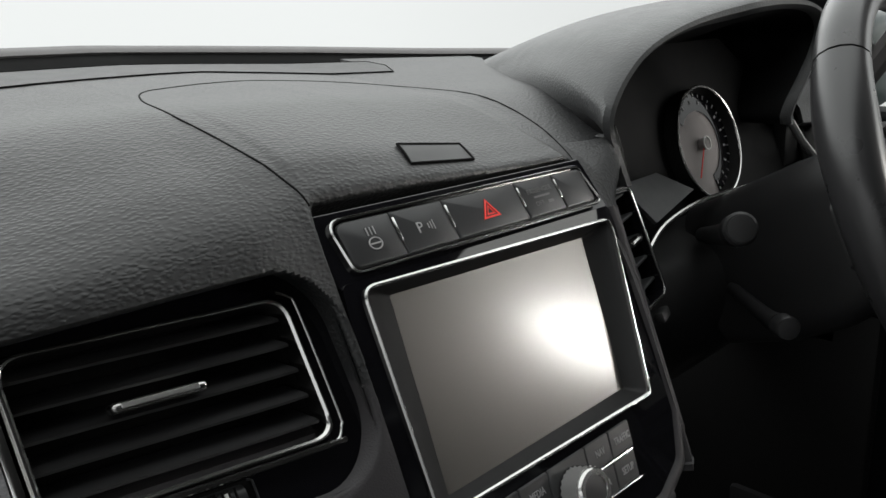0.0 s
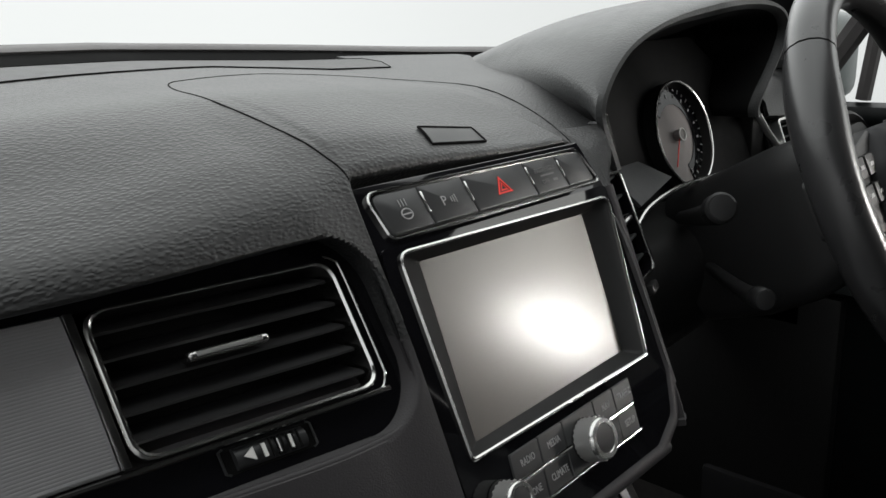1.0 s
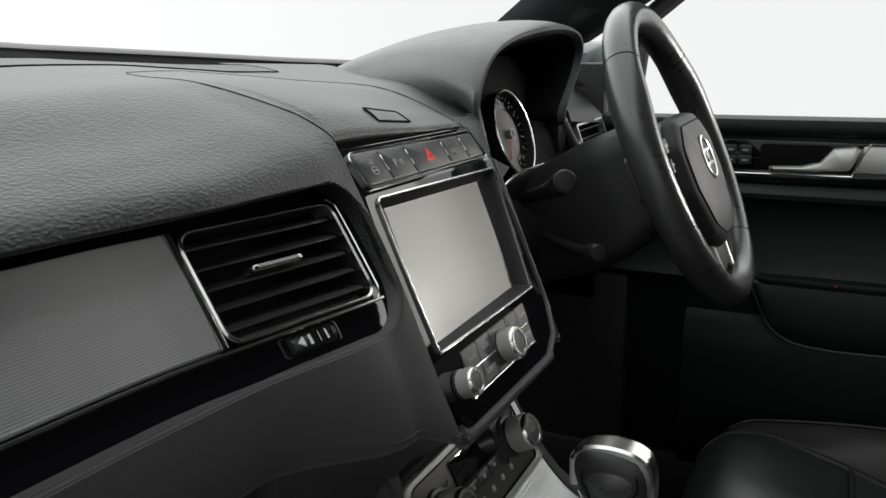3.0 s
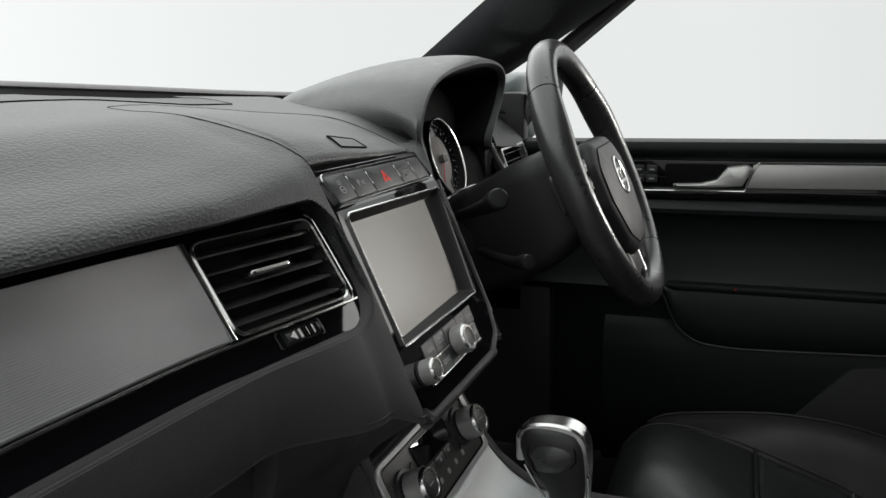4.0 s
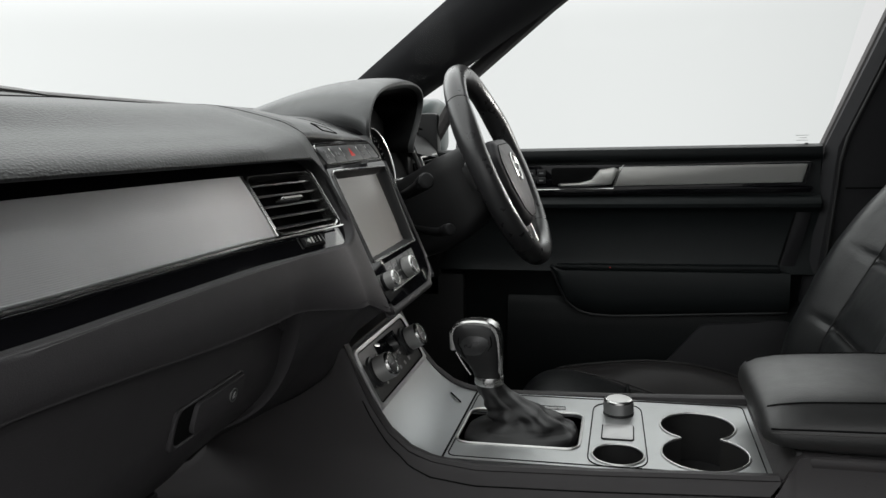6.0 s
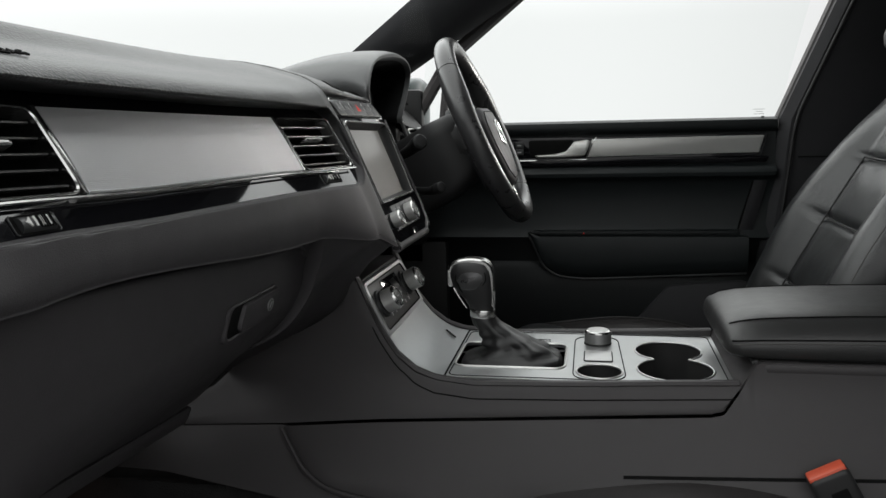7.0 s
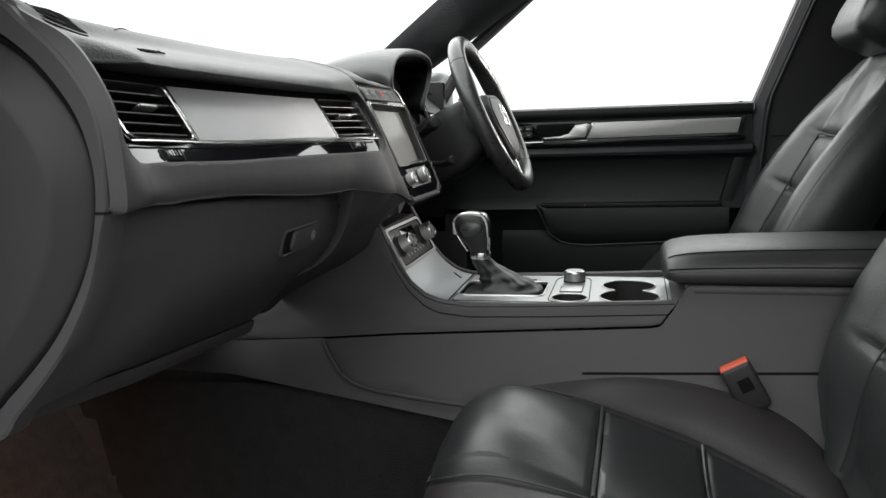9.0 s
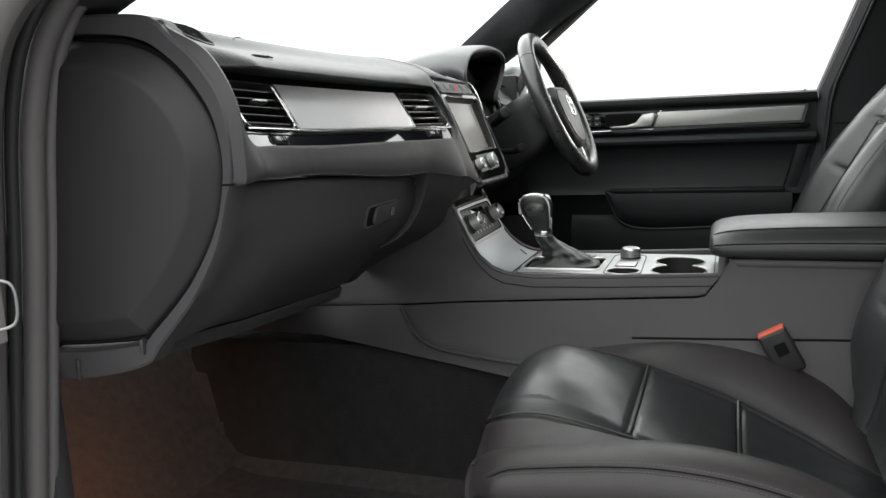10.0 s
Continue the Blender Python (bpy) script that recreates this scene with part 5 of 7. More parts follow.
        half = [(0.0, tuck + puff(0.0)), (0.03 * f, tuck + puff(0.03)), (0.06 * f, tuck + puff(0.06)), (0.09 * f, tuck + puff(0.09)), (0.115 * f, tuck + puff(0.115)), (0.138 * f, 0.001 + tuck), (0.146 * f, 0.004 + tuck * 0.9), (0.165 * f, hb * 0.55), (0.19 * f, hb - 0.004 + 0.002 * noise.noise(Vector((3.3, d * 24, cx)))), (0.215 * f, hb + 0.0015 * noise.noise(Vector((5.3, d * 26, cx)))), (0.238 * f, hb - 0.008), (0.254 * f, hb - 0.03), (0.258 * f, hb - 0.07), (0.25 * f, -thick * 0.8), (0.21 * f, -thick), (0.10 * f, -thick - 0.012)]
        ring = []
        for a, b in half:
            q = base + nrm * b
            ring.append(P(a, q.y, q.z))
        for a, b in half[::-1][:-1]:
            q = base + nrm * b
            ring.append(P(-a, q.y, q.z))
        loops.append(ring)
    part("backrest", rings(loops), LEATHER, s, "black leather backrest with stitched panels", angle=80)
    hl = smooth_line(heights, 4)
    for sg in (-1, 1):
        for a, off in ((0.236, -0.0085), (0.243, -0.0165)):
            ln = []
            for h in hl[3:36]:
                q = o + lean * h[0] + nrm * (h[2] + off)
                ln.append(P(sg * (a * h[1] / 0.258 + 0.0008), q.y, q.z))
            part("stitch_line", tube(ln, 0.0010, 5), THREAD, s)
        ln = []
        for h in [h for h in hl[2:] if h[0] < 0.45]:
            q = o + lean * h[0] + nrm * (0.003 - 0.033 * (1 - smoothstep(h[0] / 0.16)))
            ln.append(P(sg * 0.143 * h[1] / 0.258, q.y, q.z))
        part("bolster_seam", tube(ln, 0.0016, 6), BLACK, s)
    for d in (0.17, 0.31, 0.44):
        q = o + lean * d + nrm * 0.0
        part("cross_seam", tube([P(x, q.y, q.z) for x in (-0.13, -0.06, 0, 0.06, 0.13)], 0.0020, 6), BLACK, s)
    # headrest on two posts
    loops = []
    for d, w, a, b in ((0.668, 0.085, 0.000, -0.040), (0.671, 0.105, 0.018, -0.053), (0.679, 0.119, 0.031, -0.061), (0.695, 0.128, 0.038, -0.065), (0.73, 0.132, 0.041, -0.066), (0.78, 0.131, 0.039, -0.066), (0.815, 0.126, 0.032, -0.062), (0.838, 0.116, 0.018, -0.055), (0.850, 0.098, 0.0, -0.045), (0.853, 0.08, -0.010, -0.038)):
        base = o + lean * (d - 0.058) + nrm * 0.06
        ring = []
        for x, t in rounded(box2(-w, b, w, a), 0.018 if d < 0.67 or d > 0.85 else 0.038, 6):
            q = base + nrm * t
            ring.append(P(x, q.y, q.z))
        loops.append(ring)
    head = part("headrest", rings(loops), LEATHER, s, "padded black leather headrest", angle=60)
    for sg in (-1, 1):
        q0, q1 = o + lean * 0.60 - nrm * 0.03, o + lean * 0.69 + nrm * 0.045
        part("post", tube([P(sg * 0.06, q0.y, q0.z), P(sg * 0.06, q1.y, q1.z)], 0.006, 10), CHROME, head)
    return s


seat(-0.405, 0.0, 0.0, "black leather passenger seat with stitched bolsters", False)
seat(0.405, 0.050, 0.015, "black leather driver's seat with stitched bolsters", True, 0.036)

# ---- driver's door ----
door = tagged(new("door_1"), "closed driver's door with dark panel and aluminium trim strip", "door", kind="structure")
HOME["door_1"] = Matrix.Identity(4)
rows = []
for i in range(41):
    y = 0.14 - 0.80 * i / 40
    rows.append([V(0.825, y, 0.684), V(0.80, y, 0.687), V(0.785, y, 0.682), V(0.780, y, 0.672), V(0.782, y, 0.662), V(0.788, y, 0.656)])
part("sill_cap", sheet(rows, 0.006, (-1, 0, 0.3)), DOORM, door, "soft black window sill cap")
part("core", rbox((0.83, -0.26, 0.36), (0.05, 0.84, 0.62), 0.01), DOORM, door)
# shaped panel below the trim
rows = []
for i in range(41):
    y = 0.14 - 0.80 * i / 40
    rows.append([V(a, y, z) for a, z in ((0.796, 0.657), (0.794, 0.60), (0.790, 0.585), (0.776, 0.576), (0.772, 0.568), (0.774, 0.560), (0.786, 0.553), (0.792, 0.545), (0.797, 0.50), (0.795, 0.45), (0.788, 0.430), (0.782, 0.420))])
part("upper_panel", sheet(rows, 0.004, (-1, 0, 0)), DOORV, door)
MD = axes((0.78, 0, 0), (0, -1, 0), (0, 0, 1))     # u runs rearward, plane faces the cabin
part("trim_strip", slab(rounded([(0.262, 0.646), (0.634, 0.648), (0.624, 0.610), (0.250, 0.605)], 0.003), MD, -0.008, 0.001, 0.003), DOORTRIM, door, "brushed aluminium trim strip")
part("trim_frame", collar(rounded([(0.266, 0.650), (0.642, 0.652), (0.630, 0.604), (0.246, 0.600)], 0.004), rounded([(0.262, 0.646), (0.634, 0.648), (0.624, 0.610), (0.250, 0.605)], 0.003), MD, -0.008, -0.001), GLOSS, door)
part("gloss_strip", slab(rounded([(-0.12, 0.604), (0.646, 0.602), (0.640, 0.590), (-0.12, 0.582)], 0.003), MD, -0.010, -0.001, 0.002), GLOSS, door, "gloss black lower strip")
# handle pod
part("pod", slab(rounded([(0.04, 0.650), (0.268, 0.650), (0.250, 0.600), (0.04, 0.600)], 0.005), MD, -0.012, -0.006), GLOSS, door)
part("handle_recess", slab(rounded([(0.118, 0.645), (0.225, 0.645), (0.212, 0.612), (0.122, 0.607)], 0.008), MD, -0.006, -0.003), GAP, door)
hl = [(0.132, 0.611), (0.18, 0.613), (0.205, 0.620), (0.222, 0.641), (0.252, 0.645), (0.262, 0.640), (0.246, 0.609), (0.20, 0.606), (0.140, 0.605)]
part("handle", slab(rounded(hl, 0.004), MD, -0.006, 0.010, 0.004), DOORTRIM, door, "satin silver door handle")
part("pod_edge", tube([MD @ V(a, b, 0.0) for a, b in ((0.272, 0.650), (0.262, 0.632), (0.250, 0.600), (0.15, 0.599), (0.05, 0.598))], 0.0015, 6), CHROME, door)
for k in range(2):
    for j in range(2):
        part("door_button", slab(rounded(box2(0.066 + 0.022 * k, 0.612 + 0.016 * j, 0.085 + 0.022 * k, 0.626 + 0.016 * j), 0.002), MD, -0.006, -0.001), KEY, door)
        part("button_mark", slab(rounded(box2(0.071 + 0.022 * k, 0.617 + 0.016 * j, 0.080 + 0.022 * k, 0.620 + 0.016 * j), 0.0006), MD, -0.001, -0.0006, 0.0001), GREY_PRINT, door)
# armrest with a swept front, its pull ledge, and the pocket
arm_line = [(p.x, p.y) for p in smooth_line([(0.116, 0.432, 0), (0.127, 0.412, 0), (0.139, 0.385, 0), (0.155, 0.356, 0), (0.185, 0.335, 0), (0.23, 0.328, 0), (0.30, 0.3285, 0), (0.606, 0.343, 0)], 5)]
arm_edge = list(arm_line)
rows = []
for a, b in arm_line:
    top = 0.432 - 0.008 * smoothstep((a - 0.116) / 0.03)
    low, k = min(b, top - 0.0005), smoothstep((a - 0.112) / 0.03)
    rows.append([V(0.80, -a, top + 0.001), V(0.776 - 0.012 * k, -a, top), V(0.774 - 0.014 * k, -a, top - 0.2 * (top - low)), V(0.775 - 0.015 * k, -a, top - 0.6 * (top - low)), V(0.777 - 0.014 * k, -a, low + 0.1 * (top - low)), V(0.780 - 0.010 * k, -a, low), V(0.80, -a, low - 0.001)])
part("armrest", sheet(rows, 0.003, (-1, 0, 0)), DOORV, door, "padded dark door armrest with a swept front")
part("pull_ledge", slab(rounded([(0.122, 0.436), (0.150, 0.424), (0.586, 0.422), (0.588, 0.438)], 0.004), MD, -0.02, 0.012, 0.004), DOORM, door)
part("armrest_piping", tube([MD @ V(p[0] - 0.001, p[1] - 0.002, 0.010) for p in arm_edge[2:]], 0.0022, 8), KEY, door)
part("warning_lamp", rbox((0.7665, -0.245, 0.432), (0.002, 0.003, 0.002), 0), RED, door, "small red reflector")
rows = []
for i in range(31):
    t = i / 30
    y = -0.02 - 0.62 * t
    rows.append([V(0.80, y, 0.36), V(0.785, y, 0.345), V(0.776, y, 0.30), V(0.772, y, 0.22), V(0.775, y, 0.10), V(0.79, y, 0.06)])
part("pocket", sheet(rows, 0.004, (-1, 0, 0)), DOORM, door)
lens_line = rounded([(0.29, 0.09), (0.345, 0.205), (0.435, 0.310), (0.62, 0.326), (0.62, 0.09)], 0.03)
part("speaker_panel", slab(lens_line, axes((0.772, 0, 0), (0, -1, 0), (0, 0, 1)), -0.004, 0.006, 0.003), PILLAR, door)
part("rear_edge", slab(rounded([(0.622, 0.566), (0.650, 0.566), (0.616, 0.424), (0.586, 0.424)], 0.004), MD, -0.020, -0.010), PILLAR, door)
part("rear_groove", tube([MD @ V(0.621, 0.567, -0.012), MD @ V(0.583, 0.424, -0.012)], 0.0022, 6), GAP, door)
part("lock_pin", lathe([(0.0, 0.0), (0.004, 0.0), (0.004, 0.003), (0.003, 0.0045), (0.0, 0.0045)], Matrix.Translation((0.80, -0.632, 0.684)), 12), BLACK, door)
part("window_frame", tube([(0.81, 0.16, 0.69), (0.80, 0.06, 0.845), (0.755, -0.12, 0.98), (0.69, -0.33, 1.12)], 0.016, 8), SEAL, door)
part("window_frame", tube([(0.815, -0.672, 0.68), (0.77, -0.765, 0.93), (0.70, -0.85, 1.14)], 0.014, 8), SEAL, door)
part("quarter_bar", tube([(0.805, 0.085, 0.69), (0.80, 0.068, 0.83)], 0.010, 8), SEAL, door)
pane = part("pane", grid([[V(0.812 - 0.12 * t * t, y - 0.09 * t, 0.68 + 0.46 * t) for t in (0, 0.25, 0.5, 0.75, 1.0)] for y in (0.15, -0.1, -0.4, -0.665)]), GLASS, door)
pane.visible_shadow = False
# small print in the corner of the glass
for k, (y0, y1, z) in enumerate(((-0.612, -0.637, 0.7035), (-0.619, -0.633, 0.6985), (-0.614, -0.636, 0.6935))):
    part("glass_print", rbox((0.8065, (y0 + y1) / 2, z), (0.0006, y0 - y1, 0.0008), 0), GREY_PRINT, door)

# door mirror outside the glass
mirror = thing("door_mirror", (0.93, 0.20, 0.66), "dark green-grey door mirror housing outside the window", "mirror")
loops = []
for t, a, b in ((0.0, 0.03, 0.02), (0.015, 0.055, 0.05), (0.05, 0.07, 0.065), (0.10, 0.075, 0.07), (0.16, 0.07, 0.065), (0.20, 0.055, 0.05), (0.215, 0.03, 0.025)):
    loops.append([V(0.86 + t, 0.215 + q[0] * 0.8, 0.735 + q[1]) for q in rounded(box2(-a, -b, a, b), 0.03, 4)])
MIRRORP = material("mirror_paint", (0.030, 0.046, 0.044), 0.42, spec=0.35, coat=0.15)
part("housing", rings(loops), MIRRORP, mirror)
# grey tube painting a light band reflected in the window glass
part("reflected_line", tube([V(0.862 + 0.02 * k, 0.150 + 0.001 * k, 0.752 + 0.003 * k) for k in range(10)], 0.0025, 6), GREYM, mirror)
part("foot", rbox((0.85, 0.20, 0.675), (0.08, 0.06, 0.025), 0.008), BLACK, mirror)

# ---- passenger's doorway: body edge and seals ----
def door_edge(x, dy):
    """A line down the front of the open doorway, curving up into the windscreen pillar."""
    low = [V(x - 0.004, 0.273 - 0.166 * (z - 0.536) + dy, z) for z in (-0.05, 0.15, 0.35, 0.54, 0.70)]
    return smooth_line(low + [V(x + 0.006, 0.205 + dy, 0.80), V(x + 0.028, 0.105 + dy, 0.885), V(x + 0.075, -0.04 + dy, 0.985), V(x + 0.135, -0.22 + dy, 1.095)], 6)


structure("trim", tube(door_edge(-0.806, 0.002), 0.008, 10), SEAL, "black trim edge inside the doorway", "trim")
structure("door_seal", tube(door_edge(-0.828, 0.004), 0.0125, 12), SEAL, "grey rubber door seal round the open doorway", "seal")
structure("door_seal", tube(door_edge(-0.848, 0.012), 0.007, 10), BLACK, "thin black inner door seal", "seal")
structure("door_frame", tube(door_edge(-0.868, 0.045), 0.030, 12), SEAL, "dark shut gap of the doorway", "door frame")
structure("door_frame", tube(door_edge(-0.915, 0.015), 0.036, 14), BODY, "grey painted door frame edge", "door frame")
structure("front_wing", rbox((-0.965, 0.36, 0.30), (0.06, 0.03, 0.95), 0.008), BODY, "grey painted body pillar beside the open door", "body panel")
striker = thing("door_striker", (-0.885, 0.26, 0.50), "small bright steel striker loop on the door frame", "door striker")
part("loop", tube(smooth_line([(-0.914, 0.262, 0.530), (-0.902, 0.240, 0.526), (-0.899, 0.236, 0.505), (-0.902, 0.240, 0.482), (-0.914, 0.262, 0.477)], 4), 0.0018, 8), GREYM, striker)
part("plate", rbox((-0.905, 0.268, 0.503), (0.02, 0.02, 0.085), 0.003), BODY, striker)


# seal bead and split line on the driver's door pillar
PB = [(0.30, -0.63), (0.56, -0.655), (0.68, -0.665), (0.92, -0.755), (1.15, -0.85)]
PX = [(0.30, 0.80), (0.68, 0.79), (0.92, 0.74), (1.15, 0.655)]
structure("trim", tube([V(table_at(PX, z) - 0.022, table_at(PB, z) - 0.028, z) for z in [0.30 + 0.05 * k for k in range(18)]], 0.0040, 8), BLACK, "rubber seal bead along the door pillar", "trim")
structure("trim", tube([V(0.762, -0.70, 0.60), V(0.757, -0.80, 0.60), V(0.762, -0.93, 0.60)], 0.002, 6), GAP, "split line across the door pillar trim", "trim")

# ---- passenger trim band: vents, metal panel, gloss strip ----
def vent_warp(bm):
    return warp(bm, on_dash)


SLATM = material("vent_slat_plastic", (0.024, 0.024, 0.0246), 0.37, spec=0.48, bump="fine", scale=2500, strength=0.1, dist=0.0002)


def air_vent(x0, x1, v0, v1, tab, label):
    a = thing("air_vent", tuple(on_dash(VENT @ V((x0 + x1) / 2, v0, -0.02))), label, "air vent", "dashboard air vents")
    outer = rounded(box2(x0, v0, x1, v1), 0.011)
    inner = rounded(box2(x0 + 0.0030, v0 + 0.0020, x1 - 0.0022, v1 - 0.0013), 0.0098)
    part("frame", vent_warp(collar(outer, inner, VENT, -0.012, 0.0015, 0.0010)), CHROME, a, "satin chrome frame")
    part("housing", vent_warp(rings([lift(outer, VENT, -0.012), lift(inner, VENT, -0.0125), lift(inner, VENT, -0.026), lift(inset(inner, 0.002), VENT, -0.0262)], cap="end")), GAP, a)
    for k in range(5):
        v = 0.0350 + (k - 2) * 0.0120
        M = VENT @ Matrix.Translation(((x0 + x1) / 2, v, -0.011)) @ Matrix.Rotation(radians(24), 4, "X")
        slat = part("slat", vent_warp(rings([[M @ V(sx * 0.5 * (x1 - x0 - 0.008), t, h) for t, h in ((-0.0009, -0.012), (0.0009, -0.012), (0.0011, 0.006), (0.0006, 0.0080), (-0.0006, 0.0080), (-0.0011, 0.006))] for sx in [-1 + 2 * j / 10 for j in range(11)]])), SLATM, a)
        if k == 2:
            part("tab", vent_warp(rbox((tab, v + 0.001, 0.0), (0.037, 0.0042, 0.010), 0.0019, 3, M=VENT)), CHROME, slat, "chrome slider tab")
            part("tab_face", vent_warp(rbox((tab, v + 0.001, 0.0048), (0.030, 0.0022, 0.001), 0.0004, 1, M=VENT)), SATIN, slat)
    # second bright line outside the frame's open side
    end = 1 if x1 > -0.4 else -1
    xe = x1 + 0.0042 if end > 0 else x0 - 0.0042
    line = [(xe - end * 0.007, v1 + 0.0022), (xe - end * 0.002, v1 - 0.001), (xe, v1 - 0.008), (xe, v0 + 0.010), (xe - end * 0.001, v0 + 0.004), (xe - end * 0.005, v0 - 0.0015), (xe - end * 0.014, v0 - 0.0026)]
    part("outer_line", vent_warp(tube([VENT @ V(p.x, p.y, 0.0002) for p in smooth_line([(q, w, 0) for q, w in line], 5)], 0.0006, 6)), CHROME, a)
    return a


air_vent(-0.252, -0.1355, -0.001, 0.0655, -0.200, "rectangular air vent with black slats and chrome frame beside the screen")
air_vent(-0.750, -0.6205, -0.001, 0.0655, -0.683, "rectangular air vent with black slats and chrome frame beside the doorway")

trim_panel = thing("dash_trim", (-0.43, 0.06, 0.64), "ribbed aluminium dashboard trim panel between two vents", "trim panel")
# fine ribs run the length of the panel
RIBS = 44
crown = lambda v: 0.001 + 0.0012 * math.sin(math.pi * v / 0.065)
pan_prof = [(-0.001, -0.006), (-0.001, 0.0)]
for k in range(RIBS):
    v = 0.065 * k / RIBS
    pan_prof += [(v + 0.0002, crown(v)), (v + 0.0011, crown(v)), (v + 0.00125, crown(v) - 0.00022)]
pan_prof += [(0.0652, 0.001), (0.066, 0.0), (0.066, -0.006)]
pan = rings([[VENT @ V(x, v, h) for v, h in pan_prof] for x in [-0.6150 + 0.357 * k / 40 for k in range(41)]])
part("panel", vent_warp(pan), PANEL, trim_panel)
part("end_strip", vent_warp(slab(box2(-0.6200, -0.001, -0.6160, 0.066), VENT, -0.006, 0.002)), CHROME, trim_panel)
part("end_strip", vent_warp(slab(box2(-0.2575, -0.001, -0.2535, 0.066), VENT, -0.006, 0.002)), CHROME, trim_panel)
part("chrome_line", vent_warp(tube([VENT @ V(-0.751 + 0.618 * k / 60, -0.0035, 0.001) for k in range(61)], 0.0012, 6)), CHROME, trim_panel)


def fine_line(line, step=0.02):
    out = []
    for i in range(len(line)):
        a, b = line[i - 1], line[i]
        m = max(1, int((b - a).length / step))
        out += [a.lerp(b, k / m) for k in range(1, m + 1)]
    return out


def plate_with_holes(outline, holes, M, h0, h1):
    """A flat plate with openings through it."""
    bm = bmesh.new()
    for h in (h1, h0):
        es = []
        for line in [outline] + holes:
            vs = [bm.verts.new(M @ V(p[0], p[1], h)) for p in line]
            es += [bm.edges.new((vs[i - 1], vs[i])) for i in range(len(vs))]
        bmesh.ops.triangle_fill(bm, use_beauty=True, use_dissolve=False, edges=es)
    bm.verts.ensure_lookup_table()
    n = sum(len(l) for l in [outline] + holes)
    k = 0
    for line in [outline] + holes:
        m = len(line)
        for i in range(m):
            a, b = k + i, k + (i + 1) % m
            try:
                bm.faces.new([bm.verts[a], bm.verts[b], bm.verts[n + b], bm.verts[n + a]])
            except ValueError:
                pass
        k += m
    bmesh.ops.recalc_face_normals(bm, faces=bm.faces[:])
    return bm


band_o = fine_line(rounded(box2(-0.7565, -0.0285, -0.1150, 0.0845), [0.014, 0.034, 0.034, 0.014]))
band_i = fine_line(rounded(box2(-0.7515, -0.0018, -0.1345, 0.0668), 0.010))
part("gloss_strip", vent_warp(plate_with_holes(band_o, [band_i], VENT, -0.012, -0.005)), GLOSS, trim_panel, "piano black surround of vents and metal panel", angle=30)


def thumbwheel(x, v):
    t = thing("vent_thumbwheel", tuple(on_dash(VENT @ V(x, v, 0))), "small black ribbed vent thumbwheel with white marks", "thumbwheel", "vent thumbwheels")
    part("housing", vent_warp(slab(rounded(box2(x - 0.021, v - 0.0062, x + 0.021, v + 0.0062), 0.002), VENT, -0.0055, -0.0046, 0.0003)), GAP, t)
    part("wheel", vent_warp(rings([[VENT @ V(x + 0.0165 * s, v + 0.0050 * math.cos(q), -0.0050 + 0.0042 * max(0, math.sin(q))) for q in [math.pi * k / 8 for k in range(9)]] for s in (-1, -0.98, 0.98, 1)])), KEY, t)
    for sx in (-1, 1):
        part("bracket", vent_warp(tube([VENT @ V(x + sx * a, v + b, -0.0044) for a, b in ((0.0195, 0.0060), (0.0215, 0.0050), (0.0215, -0.0050), (0.0195, -0.0060))], 0.0006, 6)), KEY, t)
    for k, w in enumerate((0.0016, 0.0014, 0.0014)):
        part("white_mark", vent_warp(rbox((x - 0.0040 + 0.0062 * k, v, -0.0006), (w, 0.0062, 0.0008), 0, M=VENT)), WHITE, t)
    for k in range(6):
        part("rib_gap", vent_warp(rbox((x - 0.0008 + 0.0026 * k, v, -0.0005), (0.0006, 0.0086, 0.0010), 0, M=VENT)), GAP, t)
    part("arrow", vent_warp(slab([V(x - 0.0135, v), V(x - 0.0085, v - 0.0030), V(x - 0.0085, v + 0.0030)], VENT, -0.002, -0.0002, 0.0002)), WHITE, t)


thumbwheel(-0.197, -0.0115)
thumbwheel(-0.678, -0.0150)

# ---- centre stack ----
unit = thing("infotainment_unit", (CX, 0.0, 0.56), "infotainment unit with a large blank screen and chrome surround", "infotainment")
plate = rounded([(-0.100, -0.056), (0.055, -0.058), (0.080, -0.046), (0.091, -0.02), (0.0975, 0.10), (0.0965, 0.1135), (-0.1110, 0.1165), (-0.1125, 0.10), (-0.1115, -0.03)], [0.012, 0.01, 0.012, 0.01, 0.01, 0.004, 0.004, 0.01, 0.012])
bez_o = rounded([(-0.1015, -0.0015), (0.0755, -0.0040), (0.0945, 0.1065), (-0.1025, 0.1135)], [0.004, 0.005, 0.008, 0.008])
bez_i = rounded([(-0.0995, 0.0008), (0.0740, -0.0015), (0.0924, 0.1045), (-0.1005, 0.1115)], [0.003, 0.004, 0.006, 0.006])
scr = rounded([(-0.0835, 0.0040), (0.0660, 0.0050), (0.0740, 0.0995), (-0.0790, 0.1050)], 0.001, 6)
hole = rounded([(-0.1005, -0.0005), (0.0745, -0.0030), (0.0935, 0.1055), (-0.1015, 0.1125)], [0.004, 0.005, 0.008, 0.008])


part("gloss_plate", plate_with_holes(plate, [hole], STACK, -0.006, 0.0), GLOSS, unit, "piano black faceplate", angle=20)
border = [p for p in inset(plate, -0.0045)]
border = border[:next(i for i, p in enumerate(border) if p.y > 0.11)]
part("stack_border", tube([STACK @ V(p.x, p.y, -0.0045) for p in smooth_line([(q.x, q.y, 0) for q in border], 3) if not (p.x < -0.105 and p.y > -0.04)], 0.0060, 12), LOWER, dashboard, "soft rolled edge round the centre stack")
